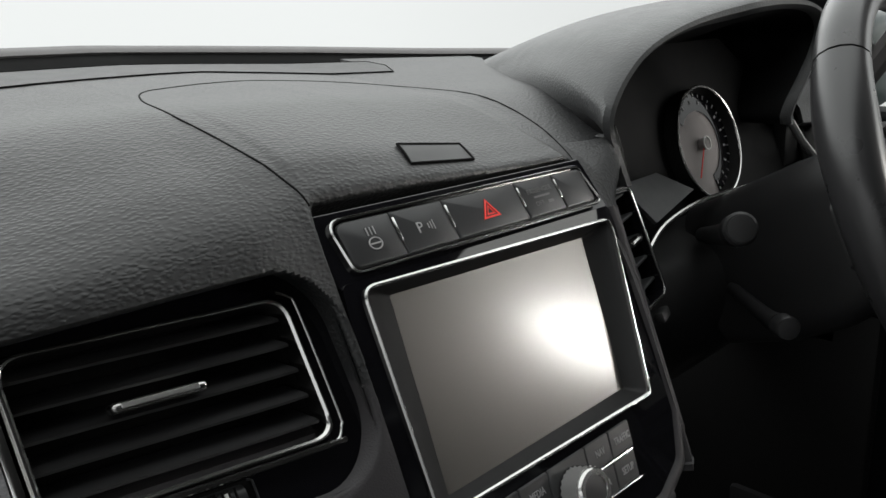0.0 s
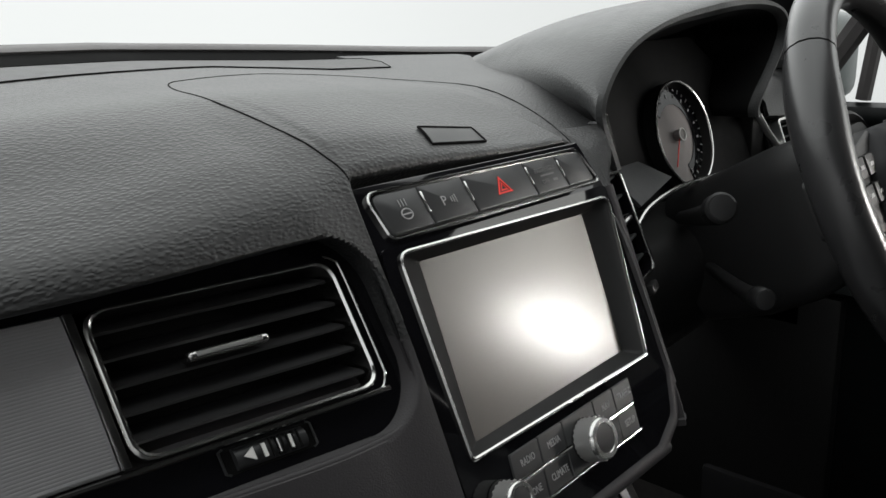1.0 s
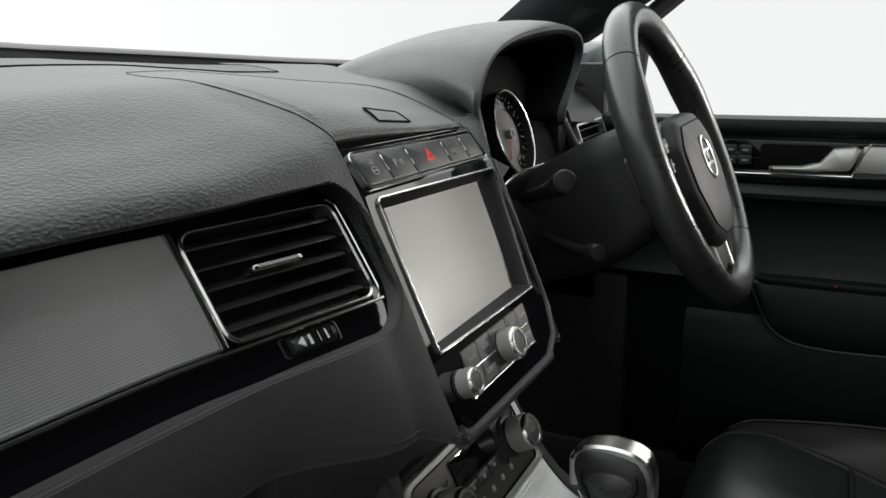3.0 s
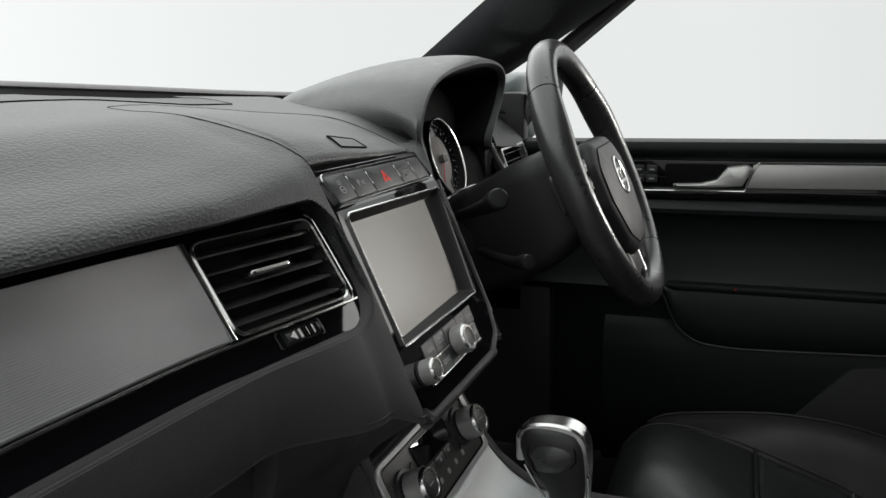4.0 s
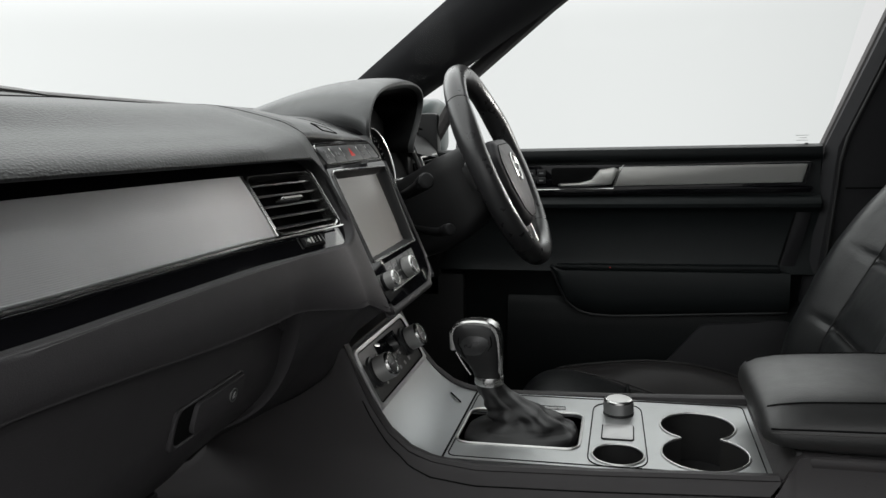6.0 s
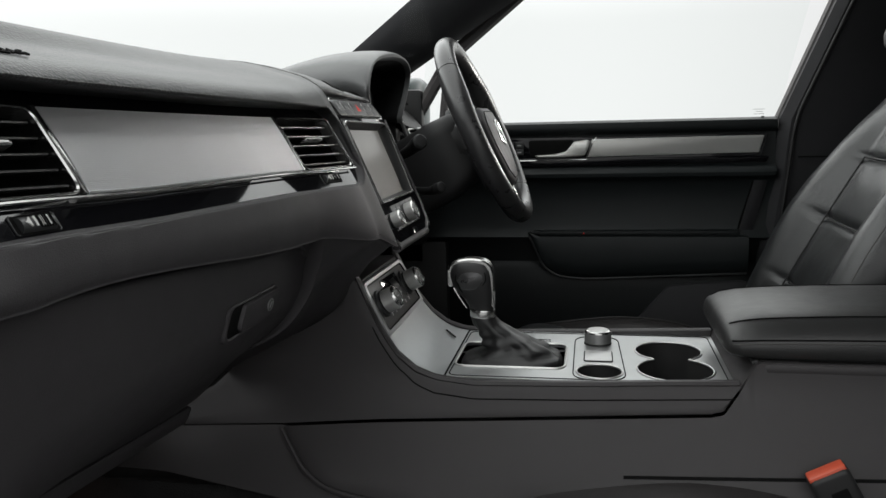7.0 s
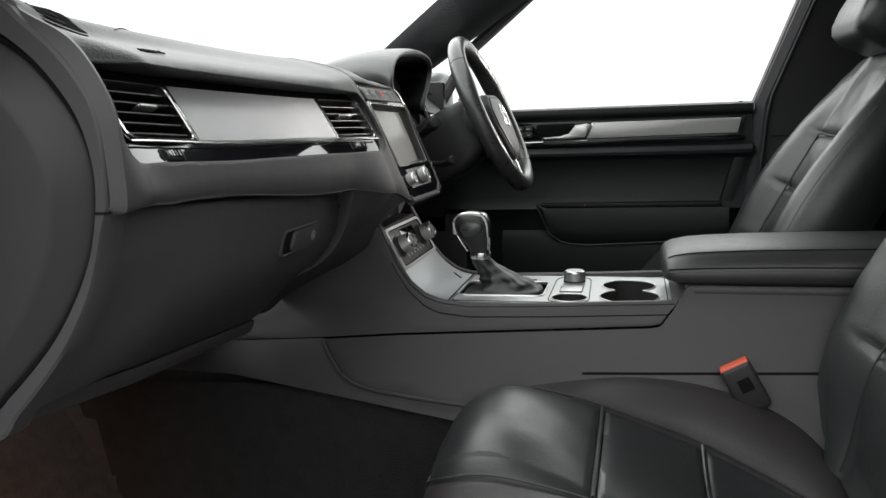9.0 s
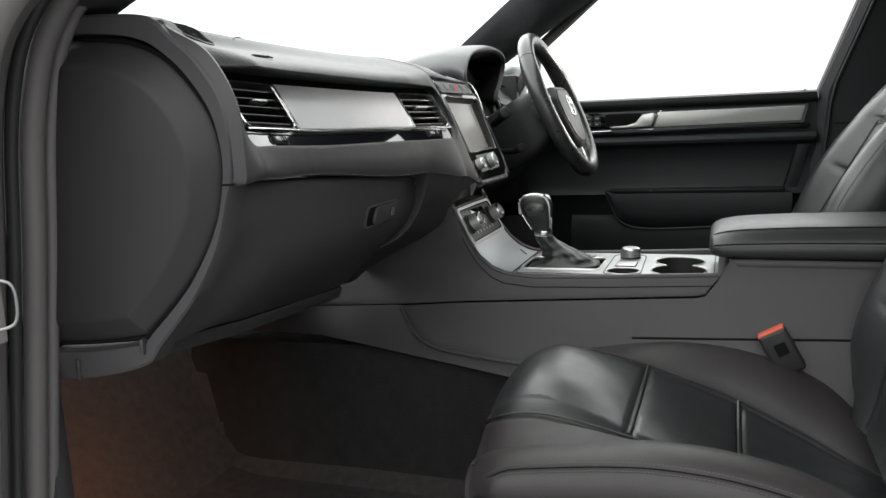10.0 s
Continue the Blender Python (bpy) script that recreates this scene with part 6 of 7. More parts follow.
part("bezel", collar(bez_o, bez_i, STACK, -0.003, 0.0022, 0.0008), CHROME, unit, "chrome screen surround")
part("screen_recess", rings([lift(bez_i, STACK, 0.0), lift([a.lerp(b, 0.12) for a, b in zip(bez_i, scr)], STACK, -0.0035), lift(scr, STACK, -0.0105), lift(scr, STACK, -0.0108)], cap=False), BLACK, unit, "matt black recess round the screen")
part("screen", slab(inset(scr, -0.0005), STACK, -0.013, -0.0102, 0.0002), SCREEN, unit, "matt blank touch screen", angle=8)

# upper row of switches
switches = thing("switch_panel", (CX, 0.06, 0.70), "row of black dashboard switches in a chrome frame", "switch panel")
so = rounded([(-0.1015, 0.0050), (0.0935, 0.0020), (0.0865, 0.0300), (-0.1055, 0.0342)], [0.006, 0.004, 0.006, 0.008])
si = rounded([(-0.0998, 0.0060), (0.0918, 0.0030), (0.0850, 0.0284), (-0.1040, 0.0328)], [0.005, 0.003, 0.005, 0.007])
part("backing", slab(rounded([(-0.112, 0.0005), (0.098, -0.0015), (0.0945, 0.034), (-0.112, 0.0385)], 0.002), STRIP, -0.010, -0.0012), GLOSS, switches, angle=8)
part("frame", collar(so, si, STRIP, -0.006, 0.0018, 0.0008), CHROME, switches, "chrome frame")
cuts = [-0.0995, -0.0665, -0.0305, 0.0265, 0.0600, 0.0885]


def strip_v(x, top):
    t = (x + 0.10) / 0.19
    return (0.0315 - 0.0043 * t) if top else (0.0072 - 0.0028 * t)


for k in range(5):
    a, b = cuts[k] + 0.0002, cuts[k + 1] - 0.0002
    line = rounded([(a, strip_v(a, False)), (b, strip_v(b, False)), (b - 0.0012, strip_v(b, True)), (a - 0.0012, strip_v(a, True))], [0.004 if k == 0 else 0.0008, 0.003 if k == 4 else 0.0008, 0.003 if k == 4 else 0.0008, 0.005 if k == 0 else 0.0008])
    key = part("switch", rings([lift(line, STRIP, -0.004), lift(line, STRIP, 0.0002), lift(inset(line, 0.0004), STRIP, 0.0008), lift(inset(line, 0.0012), STRIP, 0.0012)]), KEY, switches, angle=30)
    if k < 4:
        vt, vb = strip_v(b, True) - 0.0035, strip_v(b, False) + 0.0075
        part("separator", rbox((0, 0, 0), (0.0018, vt - vb, 0.0012), 0.0005, 2, M=STRIP @ Matrix.Translation((b - 0.0004, (vt + vb) / 2, 0.0013))), CHROME, key)
    c, v = (a + b) / 2, 0.0188 - 0.003 * k / 4
    M = STRIP @ Matrix.Translation((c, v, 0.0013))
    if k == 0:
        ring = [(0.0042 * math.cos(q), -0.002 + 0.0034 * math.sin(q)) for q in [2 * math.pi * j / 20 for j in range(20)]]
        rin = [(0.0034 * math.cos(q), -0.002 + 0.0027 * math.sin(q)) for q in [2 * math.pi * j / 20 for j in range(20)]]
        part("icon", merge(collar([Vector(p) for p in ring], [Vector(p) for p in rin], M, 0, 0.0004, 0.0001), rbox((0, -0.002, 0.0002), (0.0066, 0.0008, 0.0003), 0, M=M), *[rbox((0.0022 * j, 0.0046, 0.0002), (0.0006, 0.0042, 0.0003), 0, M=M) for j in (-1, 0, 1)]), GREY_PRINT, key)
    elif k == 1:
        part("icon", merge(text_bm("P", 0.0085, M @ Matrix.Translation((-0.0045, 0, 0)), 0.0), *[rbox((0.001 + 0.0018 * j, 0.0, 0.0002), (0.0006, 0.003 + 0.0011 * j, 0.0003), 0, M=M) for j in (0, 1, 2)]), GREY_PRINT, key)
    elif k == 2:
        tri_o = [Vector(p) for p in ((-0.0068, -0.0048), (0.0068, -0.0048), (0.0, 0.0066))]
        tri_i = [Vector(p) for p in ((-0.0048, -0.0036), (0.0048, -0.0036), (0.0, 0.0044))]
        t2o = [p * 0.50 for p in tri_o]
        t2i = [p * 0.30 for p in tri_o]
        part("hazard_triangle", merge(collar(tri_o, tri_i, M, 0, 0.0004, 0.0001), collar(t2o, t2i, M @ Matrix.Translation((0, -0.0006, 0)), 0, 0.0004, 0.0001)), RED, key, "red hazard triangle")
    elif k == 3:
        part("lettering", merge(text_bm("PASSENGER", 0.0042, M @ Matrix.Translation((0, 0.0040, 0)), 0.0), rbox((0, 0.0002, 0.0001), (0.014, 0.0012, 0.0002), 0, M=M), text_bm("OFF", 0.0042, M @ Matrix.Translation((-0.0045, -0.0042, 0)), 0.0), rbox((0.0055, -0.0042, 0.0001), (0.005, 0.0018, 0.0002), 0, M=M)), material("print_dim", (0.12, 0.12, 0.12), 0.6), key)

# lower keys and knobs
cols = [-0.0755, -0.0505, -0.0275, 0.0045, 0.0265, 0.0470]
words = [["PHONE", "CLIMATE", "", "CAR", "SETUP"], ["RADIO", "MEDIA", "", "NAV", "TRAFFIC"]]
for r in range(2):
    v0, v1 = (-0.0405, -0.0255) if r == 0 else (-0.0235, -0.0085)
    for k in range(5):
        sk = -0.0032 if r == 0 else 0.0
        line = rounded([(cols[k] + 0.0003 + sk - 0.002, v0), (cols[k + 1] - 0.0003 + sk - 0.002, v0), (cols[k + 1] - 0.0003 + sk, v1), (cols[k] + 0.0003 + sk, v1)], 0.001)
        key = part("key", rings([lift(line, STACK, -0.001), lift(line, STACK, 0.0008), lift(inset(line, 0.0005), STACK, 0.0013)]), KEY, unit, angle=30)
        if words[r][k]:
            part("lettering", text_bm(words[r][k], 0.0050, STACK @ Matrix.Translation(((cols[k] + cols[k + 1]) / 2 + sk, (v0 + v1) / 2, 0.0014)) @ Matrix.Diagonal((0.80, 1.15, 1, 1)), 0.0), GREY_PRINT, key)
    part("key_line", tube([STACK @ V(cols[0] - 0.004, v0 - 0.0010, 0.0008), STACK @ V(cols[5] - 0.004, v0 - 0.0010, 0.0008)], 0.0007, 6), CHROME, unit)


def knurled_knob(name, M, r, h, parent, label="", body=KNURL):
    """A turning knob with a diamond-cut rim and a dark cap."""
    n = 2 * int(math.pi * r / 0.0017)
    rows_k = max(5, int(0.70 * h / 0.0017))
    loops = []
    for i in range(rows_k + 1):
        z = h * (0.14 + 0.70 * i / rows_k)
        loops.append([M @ V((r + 0.00045 * (1 if (j + i) % 2 else -1)) * math.cos(2 * math.pi * j / n), (r + 0.00045 * (1 if (j + i) % 2 else -1)) * math.sin(2 * math.pi * j / n), z) for j in range(n)])
    k = part(name, rings(loops), body, parent, label or "knurled chrome knob", angle=10)
    n = 40
    part("skirt", lathe([(0.0, 0.0), (r * 1.05, 0.0), (r * 1.05, h * 0.10), (r * 0.96, h * 0.14), (0.0, h * 0.14)], M, n), BLACK, k)
    part("top_ring", lathe([(r * 0.66, h * 0.84), (r * 1.0, h * 0.84), (r * 0.97, h * 0.95), (r * 0.90, h), (r * 0.70, h), (r * 0.66, h * 0.97)], M, n), CHROME, k)
    part("cap", lathe([(0.0, h * 0.84), (r * 0.66, h * 0.84), (r * 0.66, h * 0.96), (r * 0.5, h * 0.975), (0.0, h * 0.98)], M, n), KEY, k)
    return k


knurled_knob("tuning_knob", STACK @ Matrix.Translation((-0.0120, -0.0260, 0.0)), 0.0125, 0.0160, unit)
kk = knurled_knob("volume_knob", STACK @ Matrix.Translation((-0.0890, -0.0270, 0.0)), 0.0100, 0.0145, unit)
part("power_mark", merge(rbox((0, 0.002, 0.0138), (0.0007, 0.0035, 0.0004), 0, M=STACK @ Matrix.Translation((-0.0890, -0.0270, 0))), collar([Vector((0.0028 * math.cos(q), 0.0028 * math.sin(q))) for q in [2 * math.pi * j / 16 for j in range(16)]], [Vector((0.0022 * math.cos(q), 0.0022 * math.sin(q))) for q in [2 * math.pi * j / 16 for j in range(16)]], STACK @ Matrix.Translation((-0.0890, -0.0270, 0)), 0.0136, 0.0140, 0.0001)), GREY_PRINT, kk)

# driver's centre vent beside the stack
CV = axes((0.150, 0.062, 0.665), (0.95, 0.30, 0), (0, 0.40, 0.916))
cvent = thing("air_vent", (0.15, 0.07, 0.62), "narrow air vent with black slats beside the steering wheel", "air vent", "dashboard air vents")
co = rounded([(-0.030, -0.046), (0.034, -0.050), (0.030, 0.036), (-0.030, 0.042)], 0.008)
ci = rounded([(-0.026, -0.042), (0.030, -0.046), (0.026, 0.032), (-0.026, 0.038)], 0.007)
part("frame", collar(co, ci, CV, -0.012, 0.002), GLOSS, cvent)
part("edge", tube([CV @ V(p[0], p[1], 0.002) for p in rounded([(-0.028, -0.044), (0.032, -0.048), (0.028, 0.034), (-0.028, 0.040)], 0.008)], 0.0012, 6, closed=True), CHROME, cvent)
part("housing", slab(ci, CV, -0.03, -0.022), GAP, cvent)
for k in range(5):
    part("slat", rbox((0, -0.034 + 0.0165 * k, -0.010), (0.054, 0.0026, 0.018), 0.001, 1, M=CV @ Matrix.Rotation(radians(0), 4, "X")), KEY, cvent)
part("tab", rbox((0.004, -0.001, 0.001), (0.020, 0.005, 0.008), 0.002, 2, M=CV), CHROME, cvent)
part("thumbwheel", rbox((0.012, -0.058, 0.0), (0.018, 0.008, 0.008), 0.002, 2, M=CV), BLACK, cvent)

# ---- details on the dash top ----
seam = [(-0.110, 0.068), (-0.117, 0.09), (-0.122, 0.128), (-0.124, 0.165), (-0.117, 0.21), (-0.104, 0.25), (-0.092, 0.270), (-0.076, 0.281), (-0.03, 0.298), (0.03, 0.303), (0.075, 0.290), (0.112, 0.258), (0.126, 0.21), (0.125, 0.165), (0.119, 0.12), (0.106, 0.09), (0.093, 0.070)]
part("cover_seam", tube([V(p.x, p.y, skin(p.x, p.y) - 0.0002) for p in smooth_line([(a, b, 0) for a, b in seam], 5)], 0.0007, 6), GAP, dashboard)
sens = thing("dash_sensor", (-0.012, 0.088, 0.75), "small smooth rectangular lens set in the dash top", "sensor lens")
rows = []
for i in range(9):
    x = -0.034 + 0.048 * i / 8
    rows.append([V(x + 0.004 * (j / 4 - 0.5), 0.0785 + 0.0155 * j / 4, skin(x, 0.0785 + 0.0155 * j / 4) + 0.0010) for j in range(5)])
part("lens", sheet(rows, 0.003), LENSM, sens)
part("surround", tube([r[0] for r in rows] + [rows[8][j] for j in (1, 2, 3)] + [r[4] for r in rows[::-1]] + [rows[0][j] for j in (3, 2, 1)], 0.0008, 6, closed=True), GAP, sens)
rows = []
for i in range(41):
    x = -0.62 + 0.805 * i / 40
    y = rear_y(x) - 0.008
    k = 0.3 + 0.7 * smoothstep((0.190 - x) / 0.02)
    rows.append([V(x, y - 0.070 * k + 0.070 * k * j / 4, skin(x, y - 0.070 * k + 0.070 * k * j / 4) + 0.0008) for j in range(5)])
part("defroster_strip", sheet(rows, 0.0006), STRIPM, dashboard, "smooth defroster strip at the windscreen")
part("defroster_edge", tube([r[0] for r in rows] + [r[4] for r in rows[::-1]], 0.0006, 5, closed=True), GAP, dashboard)
# side grille near the pillar
grille = thing("defroster_grille", (-0.728, 0.118, 0.77), "oval slatted defroster grille in the dash top", "grille")
oval = []
for q in [2 * math.pi * j / 28 for j in range(28)]:
    ax, ay = 0.036 * math.cos(q), 0.009 * math.sin(q)
    c, s_ = math.cos(radians(178)), math.sin(radians(178))
    oval.append((-0.728 + ax * c - ay * s_, 0.118 + ax * s_ + ay * c))
part("frame", tube([V(a, b, skin(a, b) + 0.0006) for a, b in oval], 0.0016, 6, closed=True), BLACK, grille)
part("well", mesh_from([V(a, b, skin(a, b) + 0.0010) for a, b in oval], [list(range(28))]), GAP, grille)
for k in range(6):
    f = -0.8 + 1.6 * k / 5
    c, s_ = math.cos(radians(178)), math.sin(radians(178))
    half = 0.036 * math.sqrt(max(0.02, 1 - (f) ** 2))
    ay = 0.0085 * f
    pts = [(-0.728 + ax * c - ay * s_, 0.118 + ax * s_ + ay * c) for ax in (-half, 0, half)]
    part("slat", tube([V(a, b, skin(a, b) + 0.002) for a, b in pts], 0.0009, 5), BLACK, grille)
# moulded word on the pad
MA = axes((-0.650, 0.078, skin(-0.650, 0.078)), (1, 0, 0), (0, 0.92, 0.39))
part("lettering", text_bm("AIRBAG", 0.0115, MA, 0.0012, depth=0.0006), GAP, dashboard, "moulded word on the pad")

# glovebox latch
ML = axes((-0.360, 0.0628, 0.524), (1, 0, 0), (0, -0.22, 0.9755))
rim_l = rounded([(-0.070, -0.0185), (0.049, -0.0165), (0.052, 0.0165), (-0.064, 0.0175)], 0.010)
well_l = rounded([(-0.0655, -0.0150), (0.047, -0.0145), (0.0495, 0.0145), (-0.0585, 0.0150)], 0.011)
part("latch_rim", collar(rim_l, well_l, ML, -0.004, 0.0022, 0.0010), LOWER, glovebox)
# near-black flat plate painting the shadow of the hollow behind the latch
part("latch_shade_plate", slab(well_l, ML, -0.006, 0.0006, 0.0002), GAP, glovebox)
hd = part("latch", slab(rounded([(-0.041, -0.0135), (0.046, -0.0140), (0.0485, 0.0140), (-0.033, 0.0135)], [0.009, 0.005, 0.005, 0.007]), ML, -0.002, 0.0050, 0.0018), LOWER, glovebox, "dark plastic pull latch")
part("lock", lathe([(0.0, 0.004), (0.0062, 0.004), (0.0062, 0.0058), (0.0, 0.0058)], ML @ Matrix.Translation((0.026, 0.0, 0)), 20), KEY, hd)
part("lock_ring", lathe([(0.0056, 0.0050), (0.0066, 0.0050), (0.0066, 0.0062), (0.0056, 0.0062)], ML @ Matrix.Translation((0.026, 0.0, 0)), 20), GREYM, hd)
part("lock_mark", rbox((0.026, 0.0, 0.0060), (0.0016, 0.0070, 0.0006), 0, M=ML @ Matrix.Translation((0.026, 0, 0)) @ Matrix.Rotation(radians(-35), 4, "Z") @ Matrix.Translation((-0.026, 0, 0))), GREY_PRINT, hd)

# ---- climate panel on the console ramp ----
CLI = axes((CX, 0.0085, 0.4622), (1, 0, 0), (0, 0.459, 0.888))
climate = thing("climate_panel", (CX, 0.011, 0.43), "climate control panel with two knurled knobs in a silver frame", "climate control")
fo = rounded([(-0.104, -0.037), (0.104, -0.037), (0.098, 0.037), (-0.102, 0.039)], [0.003, 0.003, 0.014, 0.014])
fi = rounded([(-0.095, -0.031), (0.095, -0.031), (0.089, 0.031), (-0.094, 0.033)], [0.006, 0.006, 0.010, 0.010])
part("frame", collar(fo, fi, CLI, -0.005, 0.001, 0.001), CLIMM, climate, "satin silver frame")
part("face", slab(fi, CLI, -0.008, -0.001, 0.0006), CLIMF, climate)
part("face_edge", tube(lift(fi, CLI, -0.0002), 0.0010, 6, closed=True), GAP, climate)
part("display", slab(rounded([(-0.036, 0.004), (0.040, 0.002), (0.040, 0.026), (-0.036, 0.028)], 0.003), CLI, -0.001, 0.0006, 0.0003), GLOSS, climate, "dark climate display")
for k in range(3):
    b = part("button", slab(rounded(box2(-0.030 + 0.0205 * k, -0.008, -0.011 + 0.0205 * k, 0.002), 0.0015), CLI, -0.001, 0.0022, 0.0006), KEY, climate)
    part("button_mark", slab(rounded(box2(-0.0225 + 0.0205 * k, -0.0045, -0.0185 + 0.0205 * k, -0.0012), 0.0006), CLI, 0.0022, 0.0026, 0.0001), GREY_PRINT, b)
for k in range(6):
    part("icon", slab(rounded(box2(-0.052 + 0.0195 * k, -0.021, -0.047 + 0.0195 * k, -0.016), 0.0012), CLI, -0.001, -0.0004, 0.0001), GREY_PRINT, climate)
for cx in (-0.068, 0.066):
    D = CLI @ Matrix.Translation((cx, 0.002, -0.001))
    part("knob_base", lathe([(0.0, 0.0), (0.0195, 0.0), (0.0190, 0.003), (0.0165, 0.004), (0.0, 0.004)], D, 40), KEY, climate)
    kb = knurled_knob("temperature_knob", D @ Matrix.Translation((0, 0, 0.003)), 0.0155, 0.023, climate, "knurled silver temperature knob", KNURL)
    for q in (35, 145, 215, 325):
        part("dial_tick", rbox((0.0240, 0, 0.0012), (0.008, 0.0012, 0.0014), 0.0003, 1, M=D @ Matrix.Rotation(radians(q), 4, "Z")), CHROME, kb)
    part("cap_mark", rbox((0, 0, 0.0257), (0.009, 0.0012, 0.0004), 0, M=D), GREY_PRINT, kb)

# ribbed metal ramp and flat console plate
ramp = thing("console_trim", (CX, -0.2, 0.37), "brushed metal console trim with ramp and cup holders", "console trim")
RP = [V(-0.0075, 0.4292, 0) * (1 - t) ** 2 + V(-0.036, 0.385, 0) * 2 * t * (1 - t) + V(-0.078, 0.3805, 0) * t * t for t in [k / 30 for k in range(31)]]
rows = []
way = [(RP[min(i + 1, len(RP) - 1)] - RP[max(i - 1, 0)]).normalized() for i in range(len(RP))]
for i in range(len(RP) - 1):
    for f, d in ((0.0, 0.0), (0.34, 0.0), (0.42, 0.00022), (0.50, 0.0), (0.84, 0.0), (0.92, 0.00022)):
        p, w = RP[i].lerp(RP[i + 1], f), way[i].lerp(way[i + 1], f)
        xl = side_x(p.y) + 0.0135
        xr = 2 * CX - xl
        rows.append([V(xl + (xr - xl) * k / 4, p.x + d * abs(w.y), p.y - d * abs(w.x)) for k in range(5)])
part("ramp", sheet(rows, 0.004), RAMPM, ramp, "curved ribbed metal ramp")
part("ramp_gap", rbox((CX, -0.0062, 0.4288), (0.20, 0.002, 0.003), 0), GAP, ramp)
part("ramp_mark", tube([(0.045, -0.066, 0.3845), (0.060, -0.050, 0.3910)], 0.0012, 6), GAP, ramp)
FLAT = Matrix.Translation((0, 0, 0.3805))
XL, XR = -0.1215, 0.0975


def circle(cx, cy, r, n=32):
    return [Vector((cx + r * math.cos(2 * math.pi * k / n), cy + r * math.sin(2 * math.pi * k / n))) for k in range(n)]


outline = [Vector(p) for p in rounded([(XL, -0.433), (XR, -0.433), (XR, -0.0795), (XL, -0.0795)], 0.004)]
boot_hole = rounded([(-0.078, -0.229), (0.034, -0.229), (0.034, -0.084), (-0.078, -0.084)], 0.018)
small_cup = circle(-0.083, -0.273, 0.029)
cup = []
ca, cb, ra, rb = V(-0.066, -0.368), V(0.0145, -0.366), 0.0475, 0.044
for k in range(25):
    a = radians(30 + 300 * k / 24)
    cup.append(ca.to_2d() + Vector((ra * math.cos(a), ra * math.sin(a))))
for k in range(25):
    a = radians(-148 + 296 * k / 24)
    cup.append(cb.to_2d() + Vector((rb * math.cos(a), rb * math.sin(a))))
cup = [Vector(p) for p in cup]
part("plate", plate_with_holes(outline, [boot_hole, small_cup, cup], FLAT, -0.004, 0.0), TRIM, ramp, "brushed metal console plate")
part("plate_groove", tube(lift(rounded([(XL + 0.006, -0.427), (XR - 0.006, -0.427), (XR - 0.006, -0.083), (XL + 0.006, -0.083)], 0.012), FLAT, 0.0002), 0.0008, 5, closed=True), GAP, ramp)
part("plate_joint", rbox((CX, -0.0790, 0.3800), (0.218, 0.0022, 0.003), 0), GAP, ramp)
for line, nm, depth in ((small_cup, "small_well", 0.045), (cup, "cup_holder", 0.062)):
    inside = [l for l in (lift(line, FLAT, -0.001), lift(inset(line, 0.001), FLAT, -depth), lift(inset(line, 0.012), FLAT, -depth - 0.001))]
    w = part(nm, rings(inside, cap=False), BLACK, ramp, "deep black cup holder" if nm == "cup_holder" else "small round black well")
    part("well_base", slab(inset(line, 0.002), FLAT, -depth - 0.006, -depth), BLACK, w)
    part("lip", tube(lift(line, FLAT, 0.0004), 0.0014, 8, closed=True), SATIN, w, "bright rolled lip")
part("boot_frame", tube(lift(boot_hole, FLAT, 0.0004), 0.0018, 8, closed=True), SATIN, ramp, "bright frame round the gear boot")
key_o = rounded(box2(-0.041, -0.290, 0.004, -0.254), 0.003)
sq = part("mode_button", slab(key_o, FLAT, -0.002, 0.002, 0.0008), CLIMM, ramp, "square silver button")
part("button_edge", tube(lift(key_o, FLAT, 0.0004), 0.0012, 6, closed=True), GAP, sq)
rail = rounded([(-0.116, -0.306), (0.078, -0.300), (0.078, -0.240), (-0.116, -0.240)], 0.026)
part("field_line", tube(lift(rail, FLAT, 0.0003), 0.0008, 5, closed=True), GAP, ramp)
part("gear_indicator", slab(rounded(box2(0.046, -0.205, 0.058, -0.110), 0.002), FLAT, -0.001, 0.0006, 0.0003), GLOSS, ramp)
for k in range(5):
    part("indicator_mark", slab(box2(0.050, -0.197 + 0.0175 * k, 0.054, -0.192 + 0.0175 * k), FLAT, 0.0006, 0.001, 0.0001), GREY_PRINT, ramp)
RO = FLAT @ Matrix.Translation((0.046, -0.272, 0.0))
rot = knurled_knob("drive_dial", RO, 0.0185, 0.020, ramp, "knurled silver rotary dial", GREYM)
part("dial_top", lathe([(0.0, 0.0193), (0.0150, 0.0193), (0.0145, 0.0202), (0.0, 0.0204)], RO, 32), KNURL, rot)

# yellow key tag lying in the cup holder
tag = thing("key_tag", (-0.06, -0.37, 0.32), "small yellow plastic tag lying in the cup holder", "tag")
TM = Matrix.Translation((-0.050, -0.356, 0.345)) @ Matrix.Rotation(radians(40), 4, "X") @ Matrix.Rotation(radians(25), 4, "Z")
part("tag_plate", slab(rounded(box2(-0.005, -0.02, 0.005, 0.016), 0.003), TM, 0, 0.002, 0.0005), YELLOW, tag)
part("tag_end", rbox((0, -0.024, -0.002), (0.012, 0.010, 0.006), 0.002, 2, M=TM), YELLOW, tag)
part("tag_pin", tube([TM @ V(0, -0.028, -0.003), TM @ V(0.004, -0.04, -0.012)], 0.0018, 6), CHROME, tag)

# ---- gear selector ----
gear = thing("gear_selector", (-0.02, -0.15, 0.372), "automatic gear selector with leather knob and chrome arch", "gear lever")
loops = []
